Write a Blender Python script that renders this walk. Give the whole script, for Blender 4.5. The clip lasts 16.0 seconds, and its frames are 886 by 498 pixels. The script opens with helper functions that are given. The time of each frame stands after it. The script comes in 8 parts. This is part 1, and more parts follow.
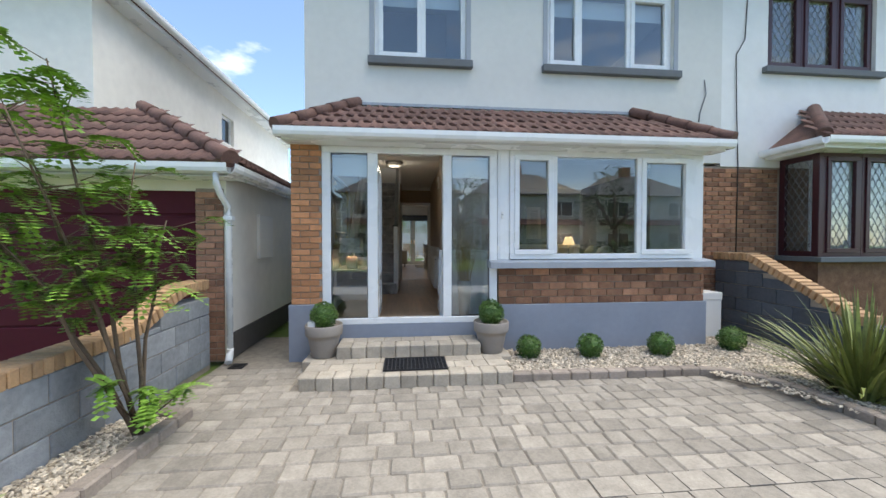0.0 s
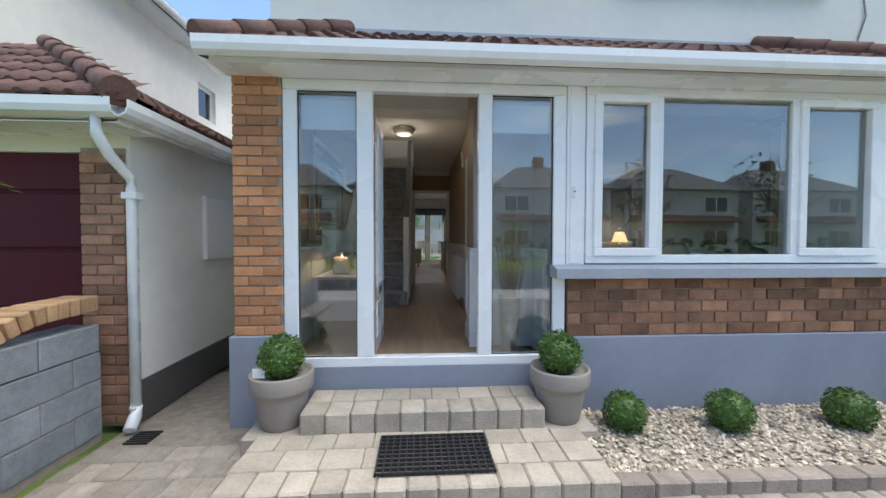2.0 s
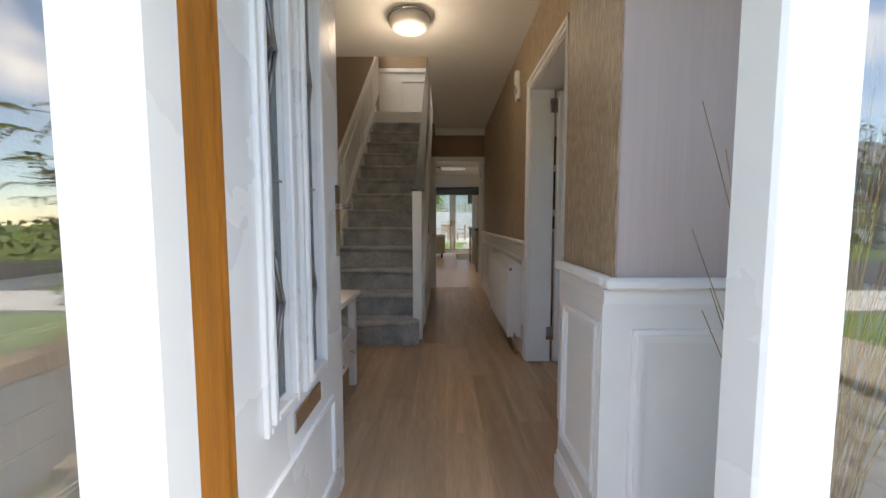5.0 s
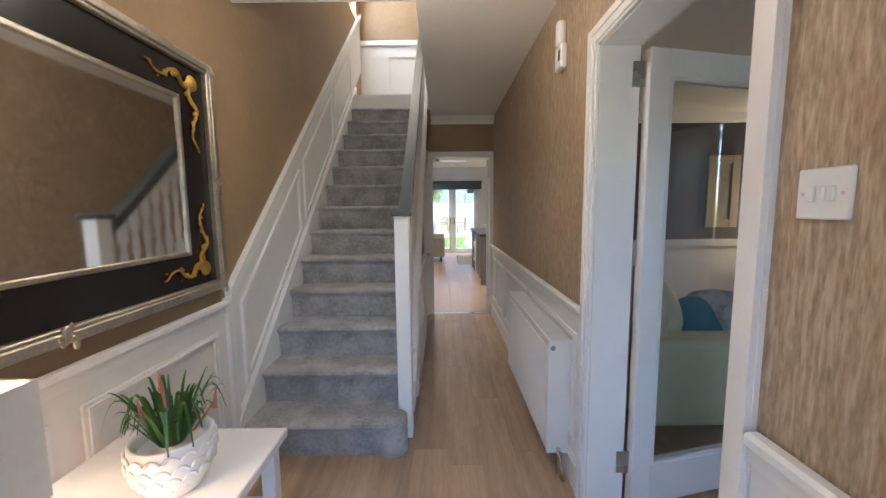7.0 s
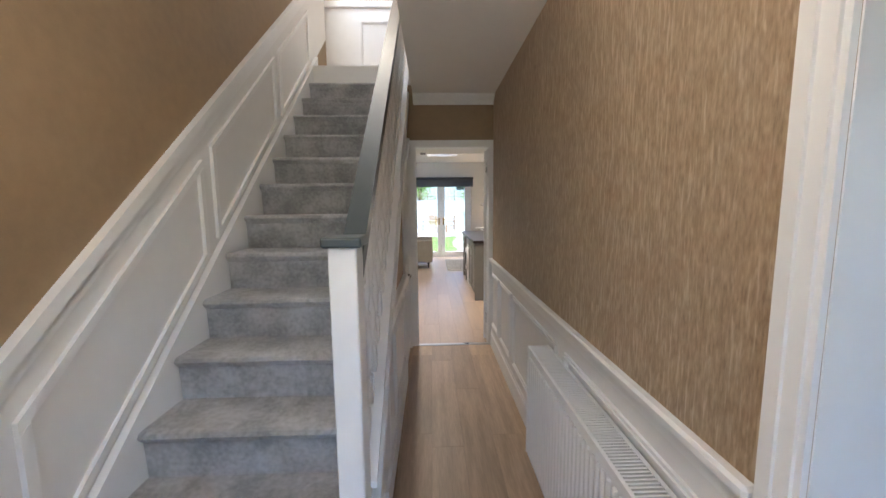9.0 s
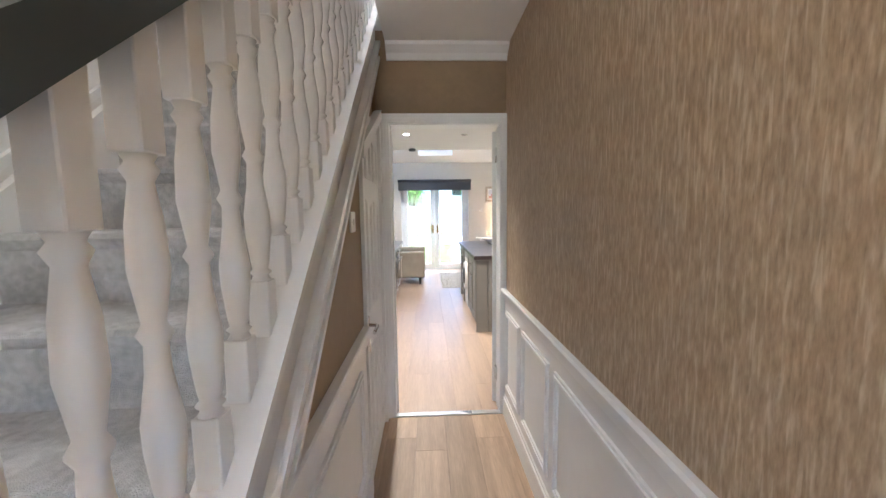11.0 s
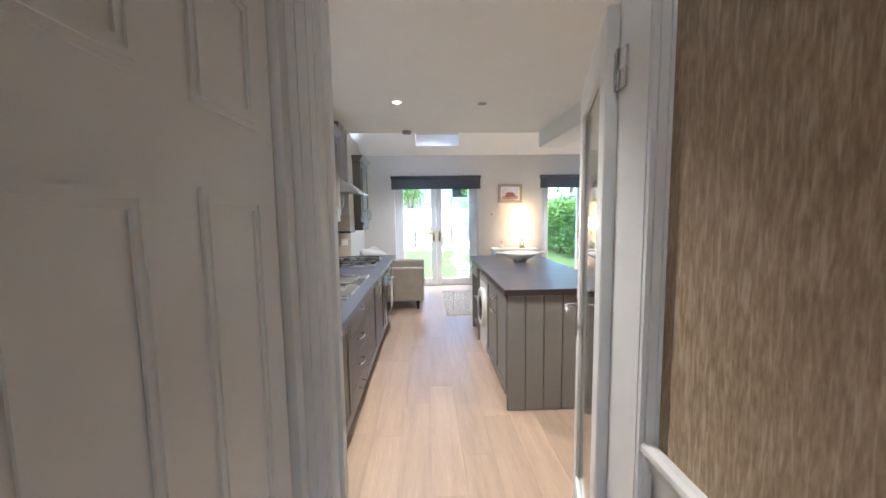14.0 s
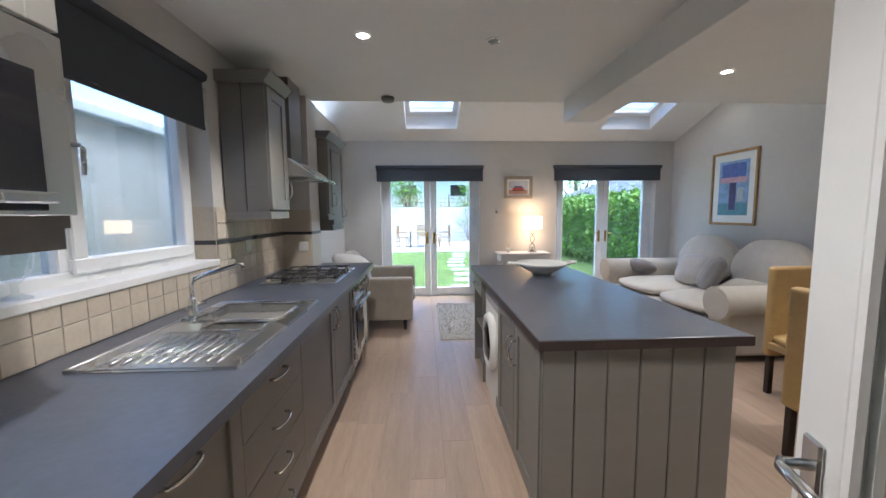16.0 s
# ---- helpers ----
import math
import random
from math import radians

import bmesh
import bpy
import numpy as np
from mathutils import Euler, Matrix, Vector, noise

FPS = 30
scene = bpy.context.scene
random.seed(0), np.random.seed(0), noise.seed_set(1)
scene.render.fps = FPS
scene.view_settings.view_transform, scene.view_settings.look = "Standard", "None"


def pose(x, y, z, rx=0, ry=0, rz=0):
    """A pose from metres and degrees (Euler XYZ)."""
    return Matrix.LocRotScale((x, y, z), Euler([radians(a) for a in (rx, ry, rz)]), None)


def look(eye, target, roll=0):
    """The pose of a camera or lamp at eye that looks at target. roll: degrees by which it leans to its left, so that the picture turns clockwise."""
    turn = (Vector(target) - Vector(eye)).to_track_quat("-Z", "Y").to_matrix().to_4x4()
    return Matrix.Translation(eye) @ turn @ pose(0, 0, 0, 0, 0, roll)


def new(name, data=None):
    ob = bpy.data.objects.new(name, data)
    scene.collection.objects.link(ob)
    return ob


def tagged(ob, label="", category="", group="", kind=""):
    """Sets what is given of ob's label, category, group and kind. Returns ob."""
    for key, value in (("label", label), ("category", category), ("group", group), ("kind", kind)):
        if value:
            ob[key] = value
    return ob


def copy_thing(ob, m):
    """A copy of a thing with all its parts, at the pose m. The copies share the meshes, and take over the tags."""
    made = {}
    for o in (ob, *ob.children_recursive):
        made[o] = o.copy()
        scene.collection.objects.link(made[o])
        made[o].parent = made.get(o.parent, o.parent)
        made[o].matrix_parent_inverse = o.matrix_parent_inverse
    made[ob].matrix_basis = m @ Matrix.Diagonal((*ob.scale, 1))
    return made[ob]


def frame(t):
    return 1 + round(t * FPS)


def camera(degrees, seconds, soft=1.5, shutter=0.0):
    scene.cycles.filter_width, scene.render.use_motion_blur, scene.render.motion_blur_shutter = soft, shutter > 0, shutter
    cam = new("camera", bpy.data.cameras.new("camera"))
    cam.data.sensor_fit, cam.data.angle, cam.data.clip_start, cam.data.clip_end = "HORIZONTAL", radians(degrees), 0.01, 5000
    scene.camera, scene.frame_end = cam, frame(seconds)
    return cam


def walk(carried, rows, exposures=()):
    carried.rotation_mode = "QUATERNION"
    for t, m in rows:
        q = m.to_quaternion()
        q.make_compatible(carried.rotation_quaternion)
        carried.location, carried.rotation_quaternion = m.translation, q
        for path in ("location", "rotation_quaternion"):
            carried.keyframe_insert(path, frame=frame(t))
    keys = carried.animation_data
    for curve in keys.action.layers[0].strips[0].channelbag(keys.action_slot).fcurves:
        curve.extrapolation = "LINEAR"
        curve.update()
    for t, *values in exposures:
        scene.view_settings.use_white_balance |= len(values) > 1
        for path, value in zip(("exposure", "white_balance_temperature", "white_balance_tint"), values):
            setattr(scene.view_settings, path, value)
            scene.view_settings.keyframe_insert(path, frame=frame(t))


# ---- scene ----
cam = camera(100.3, 16.0)
PATH = [
    (0, (-0.038, -4.641, 1.028), (0.166, -2.652, 0.988), -0.0),
    (0.5, (-0.04, -4.177, 1.01), (0.139, -2.186, 0.958), -0.1),
    (1, (-0.043, -3.746, 0.995), (0.126, -1.754, 0.94), -0.1),
    (1.5, (-0.028, -3.32, 1.017), (0.121, -1.326, 0.961), 0.0),
    (2, (-0.02, -2.863, 0.992), (0.107, -0.868, 0.939), 0.1),
    (2.5, (-0.007, -2.444, 0.98), (0.101, -0.448, 0.927), 0.2),
    (3, (-0.004, -2.03, 0.98), (0.079, -0.033, 0.917), 0.2),
    (5.5, (0.026, -0.155, 1.138), (0.01, 1.837, 0.969), -0.2),
    (6, (0.05, 0.123, 1.248), (0.031, 2.114, 1.06), -0.5),
    (6.5, (0.041, 0.399, 1.295), (0.026, 2.388, 1.094), -0.8),
    (7, (0.009, 0.713, 1.366), (0.008, 2.701, 1.152), -0.6),
    (7.5, (-0.006, 0.926, 1.415), (0.018, 2.913, 1.185), -0.6),
    (8, (0.006, 1.202, 1.416), (0.055, 3.187, 1.178), -0.4),
    (8.5, (0.018, 1.453, 1.422), (0.074, 3.438, 1.184), -0.6),
    (9, (0.033, 1.736, 1.448), (0.093, 3.721, 1.214), -0.6),
    (9.5, (0.065, 2.029, 1.436), (0.13, 4.015, 1.209), -0.6),
    (12, (0.118, 3.529, 1.449), (0.213, 5.518, 1.26), -1.1),
    (12.5, (0.117, 3.798, 1.442), (0.212, 5.788, 1.26), -1.4),
    (13, (0.14, 4.094, 1.43), (0.233, 6.085, 1.258), -0.6),
    (13.5, (0.129, 4.359, 1.457), (0.214, 6.349, 1.272), -0.8),
    (14, (0.103, 4.619, 1.471), (0.19, 6.607, 1.28), -0.8),
    (14.5, (0.144, 4.918, 1.445), (0.227, 6.908, 1.263), -0.9),
    (15, (0.172, 5.195, 1.445), (0.254, 7.184, 1.257), -0.8),
    (15.5, (0.178, 5.482, 1.444), (0.266, 7.471, 1.252), -0.6),
    (16, (0.206, 5.791, 1.428), (0.303, 7.78, 1.235), -0.5),
]
walk(cam, [(t, look(eye, target, roll)) for t, eye, target, roll in PATH],
     exposures=[(0, 2.4, 7400, 8), (3.0, 2.5, 7200, 8), (4.2, 3.1, 7500, 10), (5.5, 3.75, 8700, 13), (6, 4.0, 8200, 13), (7, 4.7, 6800, 12), (8, 4.9, 6700, 11),
                (9.5, 5.05, 6500, 11), (12, 6.0, 6100, 11), (13, 5.8, 6100, 11), (14, 5.35, 6000, 11), (15, 4.9, 6000, 11), (16, 4.6, 5900, 11)])

# ---- light ----
TO_SUN = Vector((0.3, -0.02, 1.0)).normalized()
world = bpy.data.worlds.new("sky")
scene.world = world
world.use_nodes = True
wn, wl = world.node_tree.nodes, world.node_tree.links
bg = wn["Background"]
sky = wn.new("ShaderNodeTexSky")
sky.sky_type, sky.sun_disc = "NISHITA", False
sky.sun_elevation = math.asin(TO_SUN.z)
sky.sun_rotation = math.atan2(TO_SUN.x, TO_SUN.y)
sky.air_density, sky.dust_density, sky.ozone_density = 0.9, 0.1, 4.0
tc = wn.new("ShaderNodeTexCoord")
mp = wn.new("ShaderNodeMapping")
mp.inputs["Scale"].default_value = (1, 1, 2.4)
cloud = wn.new("ShaderNodeTexNoise")
cloud.inputs["Scale"].default_value, cloud.inputs["Detail"].default_value = 2.6, 9
cloud.inputs["Roughness"].default_value = 0.55
cr = wn.new("ShaderNodeValToRGB")
cr.color_ramp.elements[0].position, cr.color_ramp.elements[1].position = 0.58, 0.78
cm = wn.new("ShaderNodeMixRGB")
cm.inputs[2].default_value = (7.5, 7.7, 8.1, 1)
wl.new(tc.outputs["Generated"], mp.inputs[0])
wl.new(mp.outputs[0], cloud.inputs["Vector"])
wl.new(cloud.outputs["Fac"], cr.inputs[0])
wl.new(cr.outputs[0], cm.inputs[0])
wl.new(sky.outputs[0], cm.inputs[1])
wl.new(cm.outputs[0], bg.inputs[0])
bg.inputs[1].default_value = 0.065
sun = new("sun", bpy.data.lights.new("sun", "SUN"))
sun.data.energy, sun.data.angle, sun.data.color = 1.0, radians(60), (1, 0.99, 0.97)
sun.matrix_world = look(TO_SUN * 60, (0, 0, 0))


def lamp_point(name, at, watts, color=(1, 0.84, 0.64), radius=0.03):
    ob = new(name, bpy.data.lights.new(name, "POINT"))
    ob.data.energy, ob.data.color, ob.data.shadow_soft_size = watts, color, radius
    ob.location = at
    return ob


# ---- materials ----
def mat(name, c, rough=0.6, metal=0.0, var=0.12, scale=6.0, stretch=(1, 1, 1), bump=0.0, bscale=None, rnd=0.0,
        emit=None, spec=0.5, sheen=0.0, c2=None, contrast=(0.35, 0.7), detail=6, island=False, coat=0.0):
    """A surface with two scales of variation, grain relief and an own tint for each piece."""
    m = bpy.data.materials.new(name)
    m.use_nodes = True
    n, l = m.node_tree.nodes, m.node_tree.links
    b = n["Principled BSDF"]
    b.inputs["Roughness"].default_value, b.inputs["Metallic"].default_value = rough, metal
    b.inputs["Specular IOR Level"].default_value = spec
    b.inputs["Sheen Weight"].default_value = sheen
    b.inputs["Coat Weight"].default_value = coat
    co = n.new("ShaderNodeTexCoord")
    mp = n.new("ShaderNodeMapping")
    mp.inputs["Scale"].default_value = stretch
    l.new(co.outputs["Object"], mp.inputs[0])
    info = n.new("ShaderNodeObjectInfo")
    add = n.new("ShaderNodeVectorMath")
    add.operation = "ADD"
    sc = n.new("ShaderNodeVectorMath")
    sc.operation = "SCALE"
    sc.inputs["Scale"].default_value = 37.0 if rnd else 0.0
    l.new(info.outputs["Random"], sc.inputs[0])
    l.new(mp.outputs[0], add.inputs[0])
    l.new(sc.outputs[0], add.inputs[1])
    t1, t2 = n.new("ShaderNodeTexNoise"), n.new("ShaderNodeTexNoise")
    for t, s in ((t1, scale), (t2, scale * 7.3)):
        t.inputs["Scale"].default_value, t.inputs["Detail"].default_value = s, detail
        l.new(add.outputs[0], t.inputs["Vector"])
    mixf = n.new("ShaderNodeMix")
    mixf.inputs[0].default_value = 0.4
    l.new(t1.outputs["Fac"], mixf.inputs[2])
    l.new(t2.outputs["Fac"], mixf.inputs[3])
    ramp = n.new("ShaderNodeValToRGB")
    e = ramp.color_ramp.elements
    e[0].position, e[1].position = contrast
    hi = c2 or tuple(min(1, v * (1 + var)) for v in c)
    e[0].color, e[1].color = (*[v * (1 - var) for v in c], 1), (*hi, 1)
    l.new(mixf.outputs[0], ramp.inputs[0])
    out = ramp.outputs[0]
    if rnd:
        hsv = n.new("ShaderNodeHueSaturation")
        mr = n.new("ShaderNodeMapRange")
        mr.inputs[3].default_value, mr.inputs[4].default_value = 1 - rnd, 1 + rnd
        if island:
            geo = n.new("ShaderNodeNewGeometry")
            l.new(geo.outputs["Random Per Island"], mr.inputs[0])
        else:
            l.new(info.outputs["Random"], mr.inputs[0])
        l.new(mr.outputs[0], hsv.inputs["Value"])
        l.new(out, hsv.inputs["Color"])
        out = hsv.outputs[0]
    l.new(out, b.inputs["Base Color"])
    rr = n.new("ShaderNodeMapRange")
    rr.inputs[3].default_value, rr.inputs[4].default_value = max(0, rough - 0.08), min(1, rough + 0.08)
    l.new(t1.outputs["Fac"], rr.inputs[0])
    l.new(rr.outputs[0], b.inputs["Roughness"])
    if bump:
        bp = n.new("ShaderNodeBump")
        bp.inputs["Strength"].default_value, bp.inputs["Distance"].default_value = bump, 0.01
        src = t2
        if bscale:
            src = n.new("ShaderNodeTexNoise")
            src.inputs["Scale"].default_value, src.inputs["Detail"].default_value = bscale, 5
            l.new(add.outputs[0], src.inputs["Vector"])
        l.new(src.outputs["Fac"], bp.inputs["Height"])
        l.new(bp.outputs[0], b.inputs["Normal"])
    if emit:
        b.inputs["Emission Color"].default_value, b.inputs["Emission Strength"].default_value = (*emit[0], 1), emit[1]
    return m


def glass_mat(name, tint=(1, 1, 1), rough=0.0, mirror=0.05):
    """Thin pane: clear with a mirror sheen by Fresnel."""
    m = bpy.data.materials.new(name)
    m.use_nodes = True
    n, l = m.node_tree.nodes, m.node_tree.links
    n.remove(n["Principled BSDF"])
    tr, gl, mx, fr = (n.new("ShaderNodeBsdf" + k) for k in ("Transparent", "Glossy")), None, n.new("ShaderNodeMixShader"), n.new("ShaderNodeLayerWeight")
    tr, gl = tr
    tr.inputs[0].default_value = (*tint, 1)
    gl.inputs["Roughness"].default_value = rough
    fr.inputs["Blend"].default_value = 0.5
    pw, ml = n.new("ShaderNodeMath"), n.new("ShaderNodeMath")
    pw.operation, ml.operation = "POWER", "MULTIPLY_ADD"
    pw.inputs[1].default_value = 4.0
    ml.inputs[1].default_value, ml.inputs[2].default_value = 0.85, mirror
    l.new(fr.outputs["Facing"], pw.inputs[0])
    l.new(pw.outputs[0], ml.inputs[0])
    l.new(ml.outputs[0], mx.inputs[0])
    l.new(tr.outputs[0], mx.inputs[1])
    l.new(gl.outputs[0], mx.inputs[2])
    l.new(mx.outputs[0], n["Material Output"].inputs[0])
    return m


GLASS = glass_mat("pane_glass", (0.86, 0.9, 0.91), 0.0, 0.13)
GLASS_IN = glass_mat("clear_glass", (0.93, 0.95, 0.95))
# Tint darkened beyond plain glass, to dim the bright garden seen through it.
GLASS_OUT = glass_mat("view_dimming_glass", (0.66, 0.69, 0.7), 0.0, 0.07)
MIRROR = mat("mirror_silver", (0.92, 0.92, 0.92), 0.02, 1.0, 0.0)
RENDER_W = mat("painted_render", (0.66, 0.655, 0.62), 0.85, var=0.05, scale=1.2, bump=0.25, bscale=90)
RENDER_CREAM = mat("cream_render", (0.84, 0.81, 0.74), 0.85, var=0.07, scale=0.9, bump=0.3, bscale=80)
RENDER_WHITE = mat("white_render", (0.78, 0.78, 0.76), 0.85, var=0.05, scale=1.0, bump=0.3, bscale=80)
PLINTH = mat("blue_grey_masonry_paint", (0.25, 0.28, 0.34), 0.7, var=0.08, scale=2.0, bump=0.2, bscale=60)
DARK_PLINTH = mat("dark_plinth_paint", (0.09, 0.085, 0.08), 0.8, var=0.2, scale=3)
BRICK_O = mat("orange_brick", (0.5, 0.23, 0.11), 0.85, var=0.25, scale=9, bump=0.6, bscale=70, rnd=0.25)
BRICK_R = mat("brown_red_brick", (0.3, 0.13, 0.075), 0.85, var=0.35, scale=8, bump=0.6, bscale=70, rnd=0.45, c2=(0.4, 0.21, 0.12))
BRICK_D = mat("brown_brick", (0.32, 0.165, 0.105), 0.85, var=0.3, scale=9, bump=0.6, bscale=70, rnd=0.35)
BRICK_Y = mat("buff_brick", (0.46, 0.28, 0.15), 0.85, var=0.2, scale=9, bump=0.5, bscale=70, rnd=0.2)
MORTAR = mat("mortar", (0.33, 0.27, 0.22), 0.95, var=0.15, scale=20, bump=0.5, bscale=120)
BLOCK = mat("grey_concrete_block", (0.26, 0.275, 0.295), 0.9, var=0.25, scale=3, bump=0.5, bscale=70, rnd=0.14)
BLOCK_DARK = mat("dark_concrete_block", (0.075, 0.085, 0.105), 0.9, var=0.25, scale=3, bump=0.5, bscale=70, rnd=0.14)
TILE = mat("brown_roof_tile", (0.145, 0.075, 0.06), 0.8, var=0.35, scale=5, bump=0.5, bscale=60, rnd=0.22)
UPVC = mat("white_upvc", (0.8, 0.82, 0.83), 0.28, var=0.02, scale=2)
WHITE = mat("white_gloss_paint", (0.78, 0.78, 0.77), 0.35, var=0.03, scale=2)
PANEL = mat("pale_grey_panel_paint", (0.74, 0.735, 0.72), 0.45, var=0.03, scale=2)
SILL_G = mat("grey_sill_paint", (0.34, 0.37, 0.41), 0.6, var=0.1, scale=4, bump=0.1)
SILL_D = mat("dark_grey_sill", (0.13, 0.14, 0.15), 0.7, var=0.1, scale=4, bump=0.1)
SETT = mat("concrete_sett", (0.29, 0.258, 0.218), 0.9, var=0.25, scale=7, bump=0.5, bscale=90, rnd=0.2)
SETT_J = mat("joined_setts", (0.29, 0.258, 0.218), 0.9, var=0.25, scale=7, bump=0.5, bscale=90, rnd=0.2, island=True)
STEP_SETT = mat("buff_step_sett", (0.43, 0.375, 0.305), 0.9, var=0.2, scale=7, bump=0.5, bscale=90, rnd=0.14)
KERB = mat("grey_brown_kerb", (0.3, 0.25, 0.21), 0.9, var=0.25, scale=7, bump=0.5, bscale=90, rnd=0.18)
SAND = mat("joint_sand", (0.24, 0.21, 0.175), 0.95, var=0.3, scale=15, bump=0.5)
GRAVEL = mat("gravel_bed", (0.36, 0.3, 0.23), 0.9, var=0.45, scale=35, bump=1.0, bscale=60, c2=(0.55, 0.48, 0.39))
SOIL = mat("soil", (0.05, 0.035, 0.025), 0.95, var=0.4, scale=30, bump=1)
PEBBLE = mat("pebble", (0.56, 0.48, 0.38), 0.8, var=0.25, scale=20, rnd=0.5, island=True)
BOX_LEAF = mat("box_leaf", (0.075, 0.15, 0.025), 0.5, var=0.4, scale=25, rnd=0.5, island=True)
LEAF = mat("bright_leaf", (0.2, 0.36, 0.05), 0.5, var=0.3, scale=10, rnd=0.4, island=True)
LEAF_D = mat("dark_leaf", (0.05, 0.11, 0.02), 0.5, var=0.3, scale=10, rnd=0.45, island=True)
FLAX = mat("flax_leaf", (0.17, 0.2, 0.05), 0.45, var=0.35, scale=8, rnd=0.5, island=True)
BARK = mat("bark", (0.16, 0.11, 0.075), 0.9, var=0.3, scale=20, bump=0.8)
POT = mat("taupe_pot", (0.3, 0.265, 0.235), 0.7, var=0.06, scale=5, bump=0.1, bscale=60)
RUBBER = mat("black_rubber", (0.02, 0.021, 0.025), 0.6, var=0.2, scale=10)
GARAGE = mat("maroon_paint", (0.085, 0.009, 0.02), 0.6, spec=0.2, var=0.1, scale=3)
MAROON = mat("maroon_frame", (0.05, 0.012, 0.017), 0.4, var=0.1, scale=3)
LEAD = mat("lead_strip", (0.3, 0.31, 0.33), 0.4, 0.8, var=0.1)
def wallpaper():
    """Brown paper with mottled ground and short, pale, uneven upright dashes."""
    m = bpy.data.materials.new("brown_streaked_wallpaper")
    m.use_nodes = True
    n, l = m.node_tree.nodes, m.node_tree.links
    b = n["Principled BSDF"]
    co = n.new("ShaderNodeTexCoord")

    def field(scale, stretch, detail, distortion=0.0):
        mp = n.new("ShaderNodeMapping")
        mp.inputs["Scale"].default_value = stretch
        t = n.new("ShaderNodeTexNoise")
        t.inputs["Scale"].default_value, t.inputs["Detail"].default_value = scale, detail
        t.inputs["Distortion"].default_value = distortion
        l.new(co.outputs["Object"], mp.inputs[0])
        l.new(mp.outputs[0], t.inputs["Vector"])
        return t.outputs["Fac"]

    def ramp(src, p0, p1, c0, c1):
        q = n.new("ShaderNodeValToRGB")
        e = q.color_ramp.elements
        e[0].position, e[1].position, e[0].color, e[1].color = p0, p1, (*c0, 1), (*c1, 1)
        l.new(src, q.inputs[0])
        return q.outputs[0]

    dash = field(1.0, (105, 105, 11), 4, 0.4)
    patch = field(2.4, (1, 1, 0.6), 5)
    fine = field(1.0, (150, 150, 34), 3)
    both = n.new("ShaderNodeMath")
    both.operation = "MULTIPLY_ADD"
    both.inputs[1].default_value = 0.35
    l.new(patch, both.inputs[0])
    l.new(dash, both.inputs[2])
    mix = n.new("ShaderNodeMixRGB")
    l.new(ramp(both.outputs[0], 0.7, 0.86, (0, 0, 0), (0.45, 0.45, 0.45)), mix.inputs[0])
    l.new(ramp(fine, 0.3, 0.72, (0.28, 0.2, 0.128), (0.47, 0.355, 0.24)), mix.inputs[1])
    mix.inputs[2].default_value = (0.68, 0.57, 0.43, 1)
    l.new(mix.outputs[0], b.inputs["Base Color"])
    b.inputs["Roughness"].default_value = 0.5
    b.inputs["Specular IOR Level"].default_value = 0.35
    bp = n.new("ShaderNodeBump")
    bp.inputs["Strength"].default_value, bp.inputs["Distance"].default_value = 0.35, 0.004
    l.new(both.outputs[0], bp.inputs["Height"])
    l.new(bp.outputs[0], b.inputs["Normal"])
    return m


PAPER = wallpaper()
PAPER_PLAIN = mat("plain_brown_wall", (0.29, 0.2, 0.115), 0.6, var=0.1, scale=3, bump=0.12, bscale=90, c2=(0.33, 0.225, 0.13))
PAPER_P = mat("mauve_wallpaper", (0.5, 0.42, 0.4), 0.55, var=0.06, scale=2, stretch=(40, 40, 1.2), bump=0.1)
PLUM = mat("plum_grey_paint", (0.085, 0.08, 0.1), 0.7, var=0.05, scale=2)
CEIL = mat("white_ceiling_paint", (0.8, 0.79, 0.76), 0.9, var=0.02, scale=1.5, bump=0.04, bscale=120)
GREIGE = mat("greige_wall_paint", (0.6, 0.575, 0.54), 0.8, var=0.03, scale=1.5, bump=0.05, bscale=120)
OAK = mat("oak_laminate", (0.4, 0.28, 0.185), 0.42, var=0.24, scale=2.2, stretch=(9, 0.7, 1), bump=0.06, rnd=0.13, detail=8)
OAK_P = mat("pale_oak_laminate", (0.44, 0.325, 0.24), 0.36, var=0.14, scale=2.2, stretch=(9, 0.7, 1), bump=0.05, rnd=0.09, detail=8)
CARPET = mat("grey_carpet", (0.4, 0.4, 0.4), 0.95, var=0.3, scale=7, bump=0.9, bscale=350, sheen=0.4, contrast=(0.4, 0.62))
RAIL_G = mat("slate_green_paint", (0.055, 0.07, 0.075), 0.35, var=0.1, scale=3)
CHROME = mat("chrome", (0.75, 0.75, 0.74), 0.15, 1.0, 0.03)
STEEL = mat("brushed_steel", (0.6, 0.6, 0.59), 0.28, 1.0, 0.02, scale=4)
BRASS = mat("brass", (0.6, 0.42, 0.18), 0.25, 1.0, 0.05)
IRON = mat("black_iron", (0.02, 0.02, 0.02), 0.45, var=0.2)
BLACK = mat("black_glass", (0.008, 0.008, 0.01), 0.06, var=0.0, coat=0.5)
SILVER = mat("aged_silver_leaf", (0.5, 0.46, 0.38), 0.32, 0.9, var=0.25, scale=12, bump=0.3)
GOLD = mat("gold_leaf", (0.6, 0.37, 0.09), 0.3, 0.9, var=0.25, scale=18, bump=0.4)
EBONY = mat("black_lacquer", (0.012, 0.009, 0.009), 0.25, var=0.2)
UNIT = mat("grey_painted_unit", (0.185, 0.175, 0.16), 0.42, var=0.05, scale=3, stretch=(1, 1, 6))
WORKTOP = mat("slate_worktop", (0.085, 0.095, 0.125), 0.33, var=0.2, scale=5, bump=0.05)
